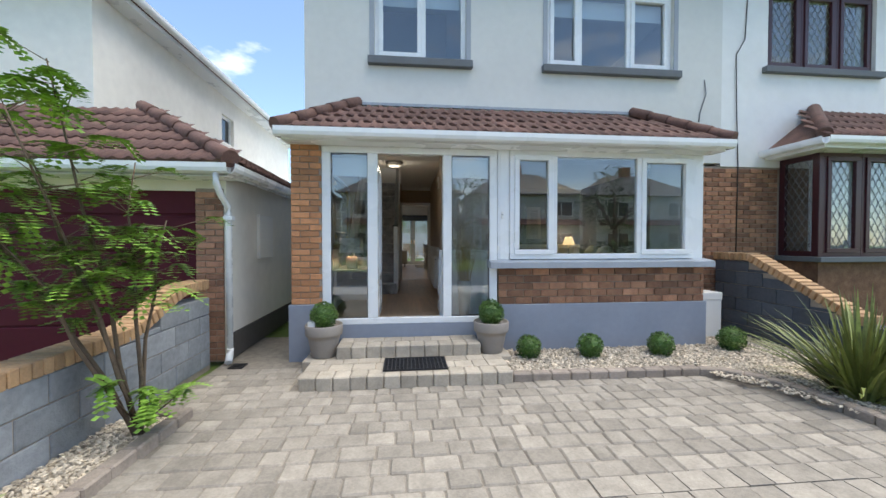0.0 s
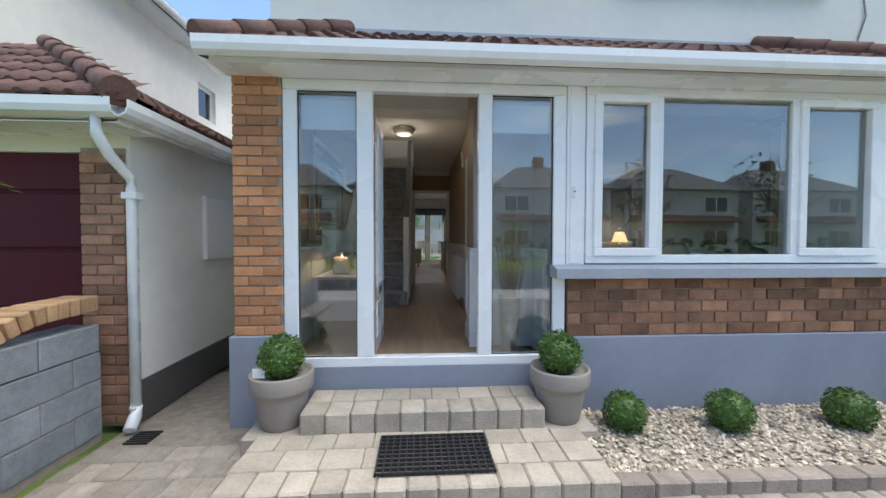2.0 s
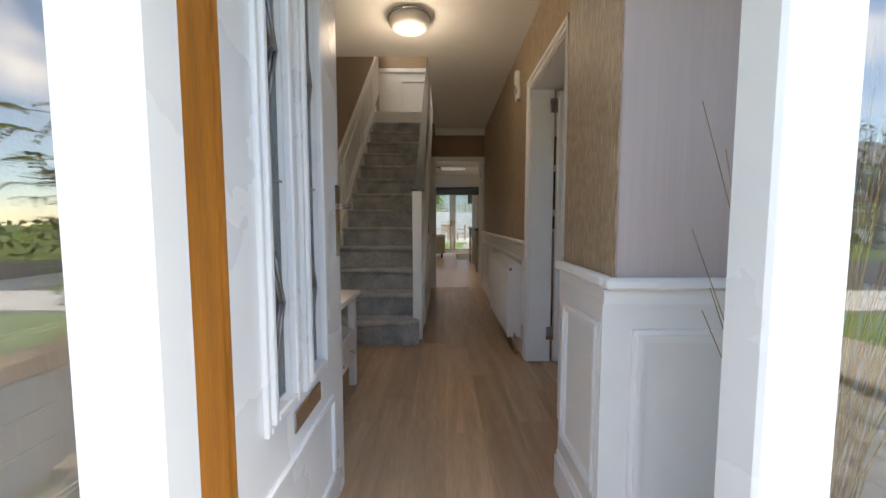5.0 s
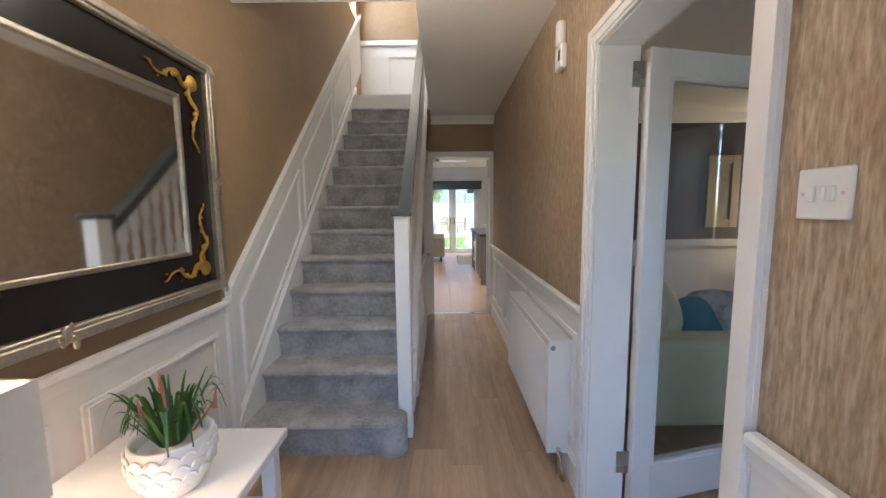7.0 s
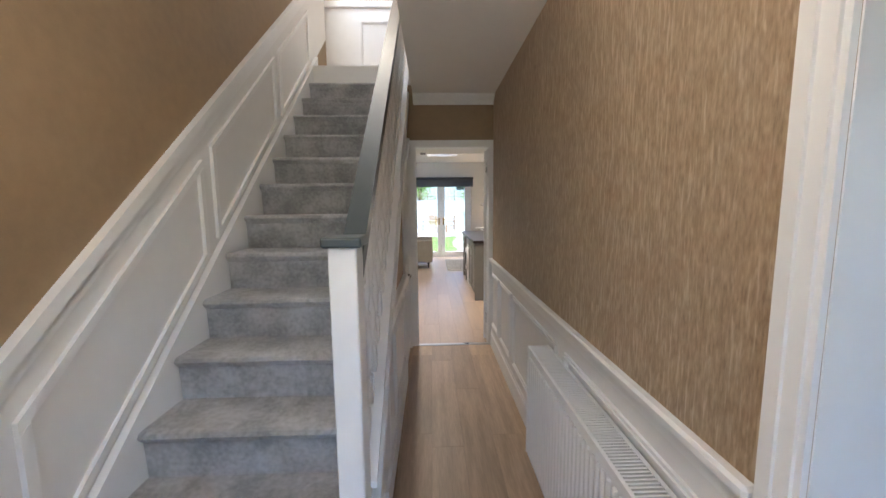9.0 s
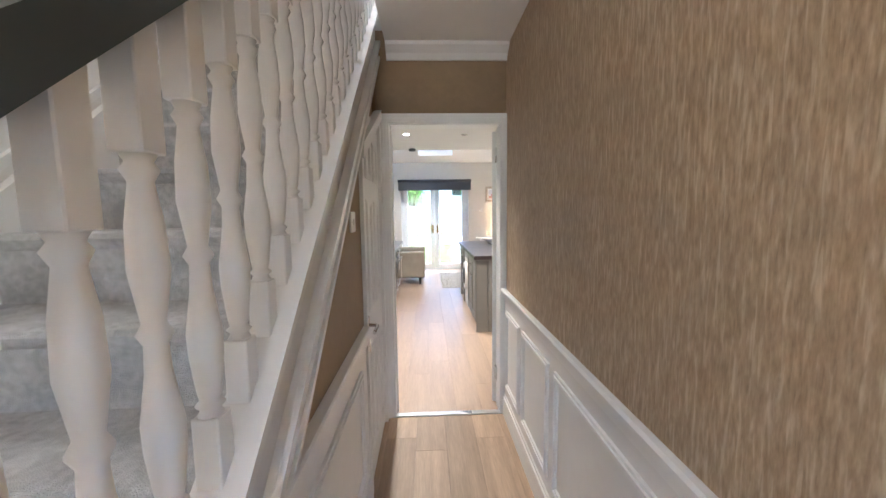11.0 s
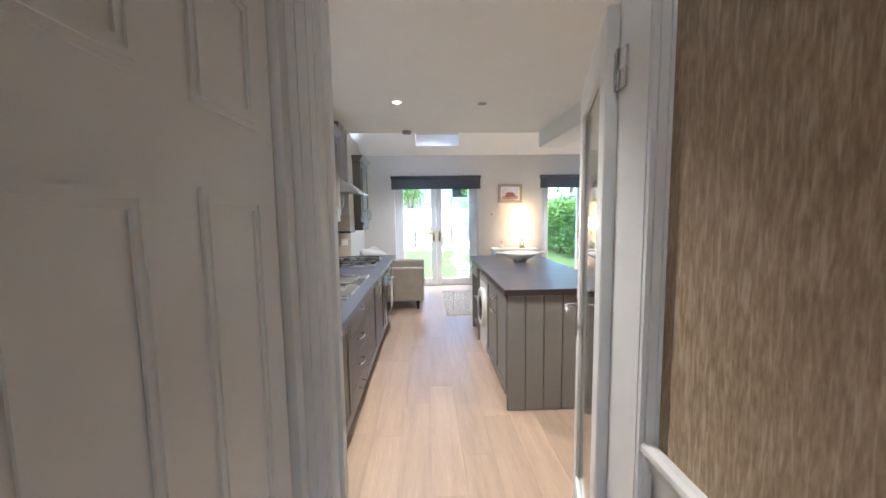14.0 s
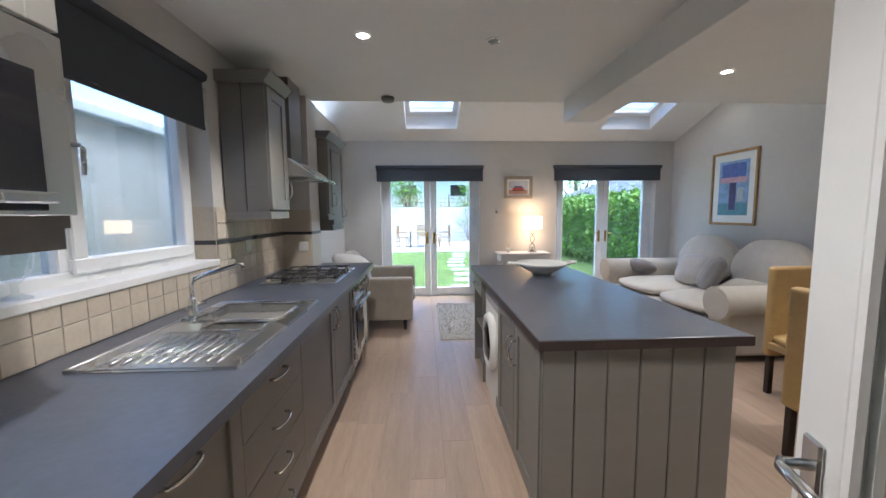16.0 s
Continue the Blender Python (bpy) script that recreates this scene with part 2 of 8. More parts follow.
WORK_EDGE = mat("dark_wood_edge", (0.035, 0.022, 0.02), 0.4, var=0.2, scale=8)
WALL_TILE = mat("cream_wall_tile", (0.55, 0.48, 0.39), 0.3, var=0.1, scale=6, bump=0.15, bscale=25, rnd=0.07)
GROUT = mat("grout", (0.42, 0.37, 0.31), 0.9, var=0.1, scale=15)
TILE_DK = mat("dark_border_tile", (0.035, 0.035, 0.04), 0.3, var=0.1)
BLIND = mat("charcoal_blind_fabric", (0.06, 0.067, 0.078), 0.85, var=0.08, scale=60, bump=0.15)
BLIND_W = mat("white_blind_fabric", (0.78, 0.8, 0.82), 0.85, var=0.03, scale=60)
LINEN = mat("cream_linen", (0.56, 0.52, 0.46), 0.9, var=0.07, scale=9, bump=0.3, bscale=260, sheen=0.3)
BEIGE = mat("beige_weave", (0.4, 0.36, 0.3), 0.9, var=0.1, scale=9, bump=0.4, bscale=260, sheen=0.3)
GREYC = mat("grey_cushion_fabric", (0.2, 0.185, 0.18), 0.9, var=0.12, scale=9, bump=0.3, bscale=260, sheen=0.3)
PALEC = mat("pale_grey_cushion_fabric", (0.46, 0.45, 0.46), 0.9, var=0.1, scale=9, bump=0.3, bscale=260)
LEATHER = mat("cream_leather", (0.66, 0.62, 0.4), 0.45, var=0.06, scale=6, bump=0.15, bscale=90)
TAN = mat("tan_leather", (0.5, 0.33, 0.13), 0.5, var=0.1, scale=6, bump=0.15, bscale=90)
TEAL = mat("teal_fabric", (0.03, 0.2, 0.28), 0.8, var=0.1, scale=9, bump=0.3, bscale=200)
FLORAL = mat("floral_fabric", (0.6, 0.58, 0.54), 0.85, var=0.1, scale=9, c2=(0.28, 0.25, 0.24), contrast=(0.5, 0.6), bump=0.2)
DARKWOOD = mat("dark_stained_wood", (0.035, 0.024, 0.018), 0.4, var=0.3, scale=4, stretch=(8, 8, 1))
WOOD = mat("oak_frame_wood", (0.4, 0.23, 0.09), 0.45, var=0.25, scale=4, stretch=(6, 6, 1))
ORANGE_WOOD = mat("orange_varnished_wood", (0.45, 0.17, 0.03), 0.35, var=0.25, scale=4, stretch=(8, 8, 0.7))
WHITE_FURN = mat("white_furniture_paint", (0.72, 0.71, 0.71), 0.4, var=0.04, scale=3)
CERAMIC = mat("white_ceramic", (0.78, 0.77, 0.74), 0.3, var=0.03, scale=5)
PLASTIC = mat("white_plastic", (0.78, 0.77, 0.74), 0.35, var=0.02)
GREYP = mat("grey_plastic", (0.2, 0.2, 0.2), 0.4, var=0.05)
GALV = mat("galvanised_metal", (0.5, 0.53, 0.54), 0.35, 0.85, var=0.2, scale=14)
STRAW = mat("dry_reed", (0.36, 0.24, 0.1), 0.7, var=0.3, scale=10, rnd=0.35, island=True)
RUG = mat("pale_shag_rug", (0.5, 0.47, 0.43), 0.95, var=0.15, scale=25, bump=1.0, bscale=200)
GRASS = mat("lawn_grass", (0.12, 0.19, 0.035), 0.9, var=0.35, scale=3, bump=0.8, bscale=150)
SLAB = mat("pale_paving_slab", (0.5, 0.47, 0.43), 0.85, var=0.12, scale=3, bump=0.2, rnd=0.1)
ASPHALT = mat("asphalt", (0.05, 0.05, 0.052), 0.9, var=0.3, scale=8, bump=0.6)
FENCE = mat("weathered_fence", (0.36, 0.25, 0.15), 0.85, var=0.25, scale=4, stretch=(1, 1, 5), bump=0.3)
SHADE = mat("lamp_shade_fabric", (0.72, 0.64, 0.52), 0.8, var=0.05, emit=((1, 0.66, 0.36), 0.35))
SHADE_OUT = mat("white_shade_fabric", (0.66, 0.65, 0.62), 0.85, var=0.04, scale=40)
SHADE_IN = mat("copper_shade_lining", (0.7, 0.36, 0.2), 0.35, 0.7, var=0.1)
SPOT = mat("spot_glow", (1, 0.95, 0.85), 0.5, var=0, emit=((1, 0.93, 0.8), 4))
OPAL = mat("opal_glass", (0.75, 0.74, 0.7), 0.3, var=0.03)
TARMAC_GREEN = mat("hedge_green", (0.045, 0.09, 0.02), 0.8, var=0.4, scale=6, bump=1)


# ---- mesh helpers ----
def box(bm, x0, y0, z0, x1, y1, z1, bev=0.0, seg=1):
    r = bmesh.ops.create_cube(bm, size=1, matrix=Matrix.Translation(((x0 + x1) / 2, (y0 + y1) / 2, (z0 + z1) / 2))
                              @ Matrix.Diagonal((abs(x1 - x0), abs(y1 - y0), abs(z1 - z0), 1)))
    if bev:
        es = list({e for v in r["verts"] for e in v.link_edges})
        bmesh.ops.bevel(bm, geom=es, offset=bev, segments=seg, affect="EDGES", profile=0.5)
    return bm


def prism(bm, pts, axis, a, b):
    """An outline, extruded from a to b along an axis; pts are the other two coordinates in xyz order."""
    def at(p, w):
        return {"x": (w, p[0], p[1]), "y": (p[0], w, p[1]), "z": (p[0], p[1], w)}[axis]
    lo, hi = [bm.verts.new(at(p, a)) for p in pts], [bm.verts.new(at(p, b)) for p in pts]
    fs = [bm.faces.new(lo), bm.faces.new(hi[::-1])]
    for i in range(len(pts)):
        j = (i + 1) % len(pts)
        fs.append(bm.faces.new((lo[i], hi[i], hi[j], lo[j])))
    bmesh.ops.recalc_face_normals(bm, faces=fs)
    return bm


def lathe(bm, prof, at=(0, 0, 0), n=20, smooth=True):
    """A turned shape from (radius, height) pairs."""
    rings = []
    for r, z in prof:
        rings.append([bm.verts.new((at[0] + r * math.cos(2 * math.pi * i / n), at[1] + r * math.sin(2 * math.pi * i / n), at[2] + z)) for i in range(n)])
    fs = []
    for a, b in zip(rings, rings[1:]):
        for i in range(n):
            j = (i + 1) % n
            f = bm.faces.new((a[i], a[j], b[j], b[i]))
            f.smooth = smooth
            fs.append(f)
    fs += [bm.faces.new(rings[0][::-1]), bm.faces.new(rings[-1])]
    bmesh.ops.recalc_face_normals(bm, faces=fs)
    return bm


def tube(bm, pts, r, n=8, r1=None):
    """A round bar along a line of points; tapers to r1."""
    pts = [Vector(p) for p in pts]
    rings = []
    for k, p in enumerate(pts):
        d = (pts[min(k + 1, len(pts) - 1)] - pts[max(k - 1, 0)]).normalized()
        up = Vector((0, 0, 1)) if abs(d.z) < 0.95 else Vector((1, 0, 0))
        u = d.cross(up).normalized()
        w = u.cross(d)
        rr = r if r1 is None else r + (r1 - r) * k / (len(pts) - 1)
        rings.append([bm.verts.new(p + rr * (math.cos(2 * math.pi * i / n) * u + math.sin(2 * math.pi * i / n) * w)) for i in range(n)])
    for a, b in zip(rings, rings[1:]):
        for i in range(n):
            j = (i + 1) % n
            bm.faces.new((a[i], a[j], b[j], b[i])).smooth = True
    bm.faces.new(rings[0][::-1])
    bm.faces.new(rings[-1])
    return bm


def cushion(bm, m, sx, sy, sz, n=8, p=2.6):
    """A soft pillow-like block: a rounded box that swells in its middle."""
    r = bmesh.ops.create_cube(bm, size=2)
    vs = r["verts"]
    es = list({e for v in vs for e in v.link_edges})
    g = bmesh.ops.subdivide_edges(bm, edges=es, cuts=n, use_grid_fill=True)
    allv = list({v for f in bm.faces for v in f.verts if v in vs or v.is_valid and v.tag is False and max(abs(c) for c in v.co) <= 1.0001})
    for v in allv:
        if v.tag:
            continue
        x, y, z = v.co
        k = (abs(x) ** p + abs(y) ** p + abs(z) ** p) ** (1 / p)
        k2 = max(abs(x), abs(y), abs(z))
        f = 1 - 0.75 * (1 - k2 / k)
        v.co = m @ Vector((x * f * sx, y * f * sy, z * f * sz * (1 - 0.35 * max(abs(x), abs(y)) ** 4)))
        v.tag = True
    for f in bm.faces:
        f.smooth = True
    return bm


def mesh(name, bm, material):
    me = bpy.data.meshes.new(name)
    bm.to_mesh(me)
    bm.free()
    for m in (material if isinstance(material, (list, tuple)) else [material]):
        me.materials.append(m)
    return me


def part(name, bm, material, parent, label=""):
    ob = new(name, mesh(name, bm, material))
    ob.parent = parent
    ob.matrix_parent_inverse = parent.matrix_basis.inverted() if parent.parent is None else (parent.parent.matrix_basis @ parent.matrix_parent_inverse @ parent.matrix_basis).inverted()
    return tagged(ob, label)


def thing(name, at, label, category, group="", kind=""):
    ob = new(name)
    ob.empty_display_size = 0.1
    ob.matrix_basis = Matrix.Translation(at)
    return tagged(ob, label, category, group, kind)


def solid(name, bm, material, label, category, group="", kind=""):
    return tagged(new(name, mesh(name, bm, material)), label, category, group, kind)


def struct(name, bm, material, label="", category="structure"):
    return solid(name, bm, material, label or name.replace("_", " "), category, kind="structure")


def B():
    return bmesh.new()


def bx(*a, **k):
    return box(B(), *a, **k)


def wall_with_holes(bm, axis, t0, t1, a0, a1, z0, z1, holes):
    """A wall along an axis ('x' or 'y'), thickness t0 to t1, with rectangular openings (a0, a1, z0, z1)."""
    cuts = sorted({a0, a1, *[h[0] for h in holes], *[h[1] for h in holes]})
    for u, v in zip(cuts, cuts[1:]):
        mid = (u + v) / 2
        zs = [(z0, z1)]
        for h in holes:
            if h[0] < mid < h[1]:
                nz = []
                for p, q in zs:
                    if h[2] > p:
                        nz.append((p, min(q, h[2])))
                    if h[3] < q:
                        nz.append((max(p, h[3]), q))
                zs = [s for s in nz if s[1] - s[0] > 1e-4]
        for p, q in zs:
            if axis == "x":
                box(bm, u, t0, p, v, t1, q)
            else:
                box(bm, t0, u, p, t1, v, q)
    return bm


def pieces(name, me, parent, places):
    """Alike pieces on one mesh: objects of their own under their setting."""
    for m in places:
        ob = new(name, me)
        ob.parent = parent
        ob.matrix_basis = m
        if parent.type == "EMPTY":
            ob.matrix_parent_inverse = parent.matrix_basis.inverted()


# ---- the house: structure ----
G = -0.42          # drive
FRONT = 0.9        # upper front wall
CEILZ = 2.5
KW = 5.46          # wall between hall and kitchen
BACK = 12.0        # garden wall of the kitchen
LW, RW = -1.13, 4.45

ground = struct("ground", bx(-160, -160, G - 0.3, 160, 160, G - 0.06), GRASS, "open green ground round the houses", "ground")
drive_bed = struct("driveway", bx(-2.2, -5.6, G - 0.05, 5.0, 1.2, G - 0.012), SAND, "driveway of worn grey and buff concrete setts", "driveway")
struct("road", bx(-60, -14, G - 0.06, 60, -7.4, G - 0.04), ASPHALT, "dark asphalt road in front of the house", "road")
struct("pavement", bx(-60, -7.4, G - 0.06, 60, -5.6, G - 0.015), SLAB, "pale concrete footpath beside the road", "pavement")

# floors
hall_bed = struct("floor_hall", bx(-1.3, 0.03, -0.12, 0.75, KW + 0.06, -0.012), OAK, "hall floor of warm oak laminate planks", "floor")
kit_bed = struct("floor_kitchen", bx(-1.35, KW + 0.06, -0.12, RW + 0.15, BACK + 0.1, -0.012), OAK_P, "kitchen floor of pale oak laminate planks", "floor")
struct("floor_living", box(bx(0.75, FRONT + .26, -0.12, 5.0, KW, 0), 1.12, 0.26, -0.12, 3.87, FRONT + .26, 0), OAK, "oak living room floor", "floor")
struct("threshold", bx(-0.15, KW - 0.02, -0.005, 0.63, KW + 0.03, 0.008, bev=0.003), STEEL, "brushed metal threshold strip in the doorway", "threshold")

# porch front: plinths and piers
struct("plinth_1", bx(-1.44, -0.03, G - 0.1, -1.02, 0.3, 0.26, bev=0.006), PLINTH, "blue grey painted plinth under the brick pier", "plinth")
struct("plinth_2", bx(-1.02, 0.0, G - 0.1, 1.15, 0.12, 0.0), PLINTH, "blue grey painted plinth under the porch glazing", "plinth")
struct("plinth_3", bx(1.15, -0.03, G - 0.1, 4.03, 0.25, 0.22, bev=0.006), PLINTH, "blue grey painted plinth under the wide window", "plinth")
brick_pier = struct("wall_pier", bx(-1.405, 0.01, 0.26, -1.055, 0.3, 2.2), MORTAR, "pier of orange facing bricks beside the porch", "wall")
brick_apron = struct("wall_apron", bx(1.16, 0.01, 0.22, 4.0, 0.25, 0.69), MORTAR, "band of mixed brown bricks under the window", "wall")
w = B()
box(w, -1.41, 0.3, G, -1.14, FRONT + 0.3, 2.3)
box(w, LW - 0.22, FRONT + 0.3, G, LW, 5.52, 2.6)
struct("wall_hall_left", w, PAPER_PLAIN, "hall wall painted brown above white panelling", "wall")
struct("wall_outer_left", wall_with_holes(B(), "y", -1.47, -1.355, FRONT + 0.001, 7.3, G, 5.7, [(5.0, 6.0, 3.9, 5.0), (6.85, 7.31, 1.14, 2.2)]), RENDER_W, "pale grey rendered gable wall of the house", "wall")
# right wall of the hall with the door to the living room
LD0, LD1 = 1.5, 2.28
w = wall_with_holes(B(), "y", 0.65, 0.75, 0.95, KW, 0, 2.6, [(LD0, LD1, -0.01, 2.03)])
struct("wall_hall_right", w, PAPER, "hall wall papered in streaked brown above white panelling", "wall")
struct("wall_hall_nib", bx(0.475, 0.53, 0, 0.75, 0.95, 2.6), PAPER, "short papered wall end between porch and hall", "wall")
struct("wall_porch_return", bx(0.478, 0.52, 0, 1.12, 0.53, 2.35), PAPER_P, "mauve papered porch wall above white panelling", "wall")
w = B()
box(w, 0.75, 0.53, 0, 1.12, 0.65, 2.6)
box(w, 1.04, 0.12, 0, 1.12, 0.52, 2.35)
struct("wall_porch_side", w, PAPER_P, "mauve papered side wall of the porch", "wall")
# kitchen / hall wall
w = wall_with_holes(B(), "x", KW, KW + 0.12, -1.35, RW + 0.15, 0, 2.6, [(-0.14, 0.62, -0.01, 2.03)])
struct("wall_kitchen_front", w, PAPER_PLAIN, "brown end wall of the hall with the kitchen doorway", "wall")
struct("wall_kitchen_front_lining", wall_with_holes(B(), "x", KW + 0.12, KW + 0.125, LW, RW, 0, 2.5, [(-0.2, 0.68, -0.01, 2.09)]), GREIGE, "greige painted kitchen side of the wall", "wall")
# ceilings
w = B()
box(w, -1.35, 0.12, CEILZ - 0.15, 1.2, 0.62, CEILZ)
box(w, -1.35, 0.62, CEILZ, 0.75, 2.87, CEILZ + 0.3)
box(w, -0.13, 2.87, CEILZ, 0.75, KW, CEILZ + 0.3)
struct("ceiling_hall", w, CEIL, "white painted hall ceiling open over the stairs", "ceiling")
w = B()
prism(w, [(CEILZ - 0.001, KW - 0.001), (CEILZ - 0.001, KW - 0.12), (CEILZ - 0.03, KW - 0.1), (CEILZ - 0.08, KW - 0.05), (CEILZ - 0.1, KW - 0.001)][::-1] and
      [(KW - 0.001, CEILZ - 0.001), (KW - 0.1, CEILZ - 0.001), (KW - 0.09, CEILZ - 0.02), (KW - 0.04, CEILZ - 0.05), (KW - 0.02, CEILZ - 0.085), (KW - 0.001, CEILZ - 0.085)], "x", -0.13, 0.65)
struct("cornice", w, CEIL, "white moulded plaster cornice over the hall doorway", "cornice")
struct("ceiling_living", box(bx(1.2, 0.1, CEILZ - .02, 4.0, 0.9, CEILZ + .02), 0.75, 0.9, CEILZ, 5.0, KW, CEILZ + 0.3), CEIL, "white living room ceiling", "ceiling")
# living room walls
struct("wall_living_back", bx(0.75, KW - 0.01, 0, 5.0, KW - 0.002, 2.5), PLUM, "plum grey living room wall", "wall")
struct("wall_living_right", bx(4.9, FRONT + .26, 0, 5.0, KW, 2.6), PLUM, "plum grey living room wall", "wall")
struct("wall_living_left", wall_with_holes(B(), "y", 0.75, 0.82, 0.66, KW - 0.01, 0, 2.5, [(LD0, LD1, -0.01, 2.03)]), PLUM, "plum grey living room wall", "wall")
struct("dado_living", box(box(B(), 0.76, KW - 0.05, 0.86, 4.9, KW - 0.011, 0.95), 0.76, KW - 0.02, 0, 4.9, KW - 0.011, 0.86), WHITE, "white dado panelling in the living room", "panelling")
struct("wall_bay_right", bx(3.85, 0.02, 0.69, 4.0, FRONT, 2.25), UPVC, "white panel at the end of the bay", "wall")
struct("wall_bay_side", bx(3.88, 0.25, G, 4.0, FRONT, 0.69), RENDER_W, "side wall under the bay", "wall")
# kitchen shell
KWIN = (6.85, 8.22, 1.14, 2.2)
struct("wall_kitchen_left", wall_with_holes(B(), "y", LW - 0.22, LW, KW + 0.12, BACK + 0.25, G, 2.75, [KWIN]), GREIGE, "greige kitchen wall with the window over the sink", "wall")
struct("wall_kitchen_right", bx(RW, KW, G, RW + 0.2, BACK + 0.25, 3.7), GREIGE, "greige kitchen wall behind the sofa", "wall")
struct("wall_nib", bx(RW - 0.12, 9.25, 0, RW, 9.42, CEILZ), GREIGE, "greige wall end under the ceiling edge", "wall")
FD = [(-0.52, 1.13), (2.43, 4.16)]
struct("wall_garden", wall_with_holes(B(), "x", BACK, BACK + 0.28, -1.35, RW + 0.2, G, 2.62, [(a, b, -0.01, 2.14) for a, b in FD]), GREIGE, "greige garden wall with two pairs of glazed doors", "wall")
struct("ceiling_kitchen", bx(-1.35, KW + 0.06, CEILZ, RW + 0.2, 9.48, CEILZ + 0.3), CEIL, "flat white kitchen ceiling", "ceiling")
struct("ceiling_beam", bx(1.56, KW + 0.12, 2.29, 1.86, 9.4, CEILZ - 0.001), CEIL, "white boxed beam under the kitchen ceiling", "beam")
struct("wall_over_opening", bx(-1.35, 9.3, CEILZ + 0.3, RW + 0.2, 9.48, 3.75), CEIL, "white wall above the flat ceiling", "wall")
# sloping ceiling with two skylights
S0, S1, SZ0, SZ1 = BACK + 0.02, 9.48, 2.6, 3.5
SL = (SZ1 - SZ0) / (S0 - S1)


def slope_z(y):
    return SZ0 + (S0 - y) * SL


SKY = [(-0.06, 0.72), (3.0, 3.8)]
SKY_Y = (10.68, 11.66)
w = B()
xs = [-1.35, *[v for s in SKY for v in s], RW + 0.2]
for i, (u, v) in enumerate(zip(xs, xs[1:])):
    spans = [(S1, SKY_Y[0]), (SKY_Y[1], S0 + 0.2)] if i % 2 else [(S1, S0 + 0.2)]
    for p, q in spans:
        prism(w, [(p, slope_z(p)), (q, slope_z(q)), (q, slope_z(q) + 0.28), (p, slope_z(p) + 0.28)], "x", u, v)
struct("ceiling_slope", w, CEIL, "white sloping kitchen ceiling with two roof windows", "ceiling")

# upper storey and roof
UPW = [(-0.48, 0.88, 3.72, 4.95), (2.14, 4.22, 3.72, 4.95)]
struct("wall_upper_back", bx(-1.47, 7.3, 2.8, 12, 7.45, 5.7), RENDER_W, "rendered back wall of the upper storey", "wall")
struct("wall_upper_front", wall_with_holes(B(), "x", FRONT, FRONT + 0.3, -1.47, 5.06, 2.3, 5.7, UPW), RENDER_W, "pale grey rendered upper front wall", "wall")
struct("floor_upper", bx(0.75, FRONT + 0.3, 2.8, 5.0, 7.3, 2.9), CARPET, "upper floor", "floor")
struct("floor_upper_landing", bx(-1.1, 5.55, 2.6, 0.75, 7.2, 2.8), CARPET, "carpeted landing at the top of the stairs", "floor")
w = B()
box(w, 0.0, 2.87, 2.8, 0.1, 6.4, 5.3)
struct("wall_upper_partition", w, PAPER_PLAIN, "brown upper partition wall", "wall")
struct("wall_stairwell_left", wall_with_holes(B(), "y", LW - 0.22, LW, FRONT + 0.3, 7.4, 2.6, 5.3, [(5.0, 6.0, 3.9, 5.0)]), PAPER_PLAIN, "brown stairwell wall", "wall")
struct("wall_landing_back", bx(LW, 6.2, 2.8, 0.75, 6.3, 5.3), PAPER_PLAIN, "brown landing wall above white panelling", "wall")
struct("wall_stairwell_front", bx(LW, 2.6, 2.8, 0.1, 2.87, 5.3), PAPER_PLAIN, "brown stairwell wall", "wall")
struct("ceiling_upper", bx(-1.35, FRONT + 0.3, 5.3, 5.0, 7.3, 5.45), CEIL, "white upper ceiling", "ceiling")
w = B()
prism(w, [(0.4, 5.6), (7.8, 5.6), (4.1, 8.2)], "x", -1.5, 12)
struct("roof_main", w, TILE, "brown tiled main roof", "roof")

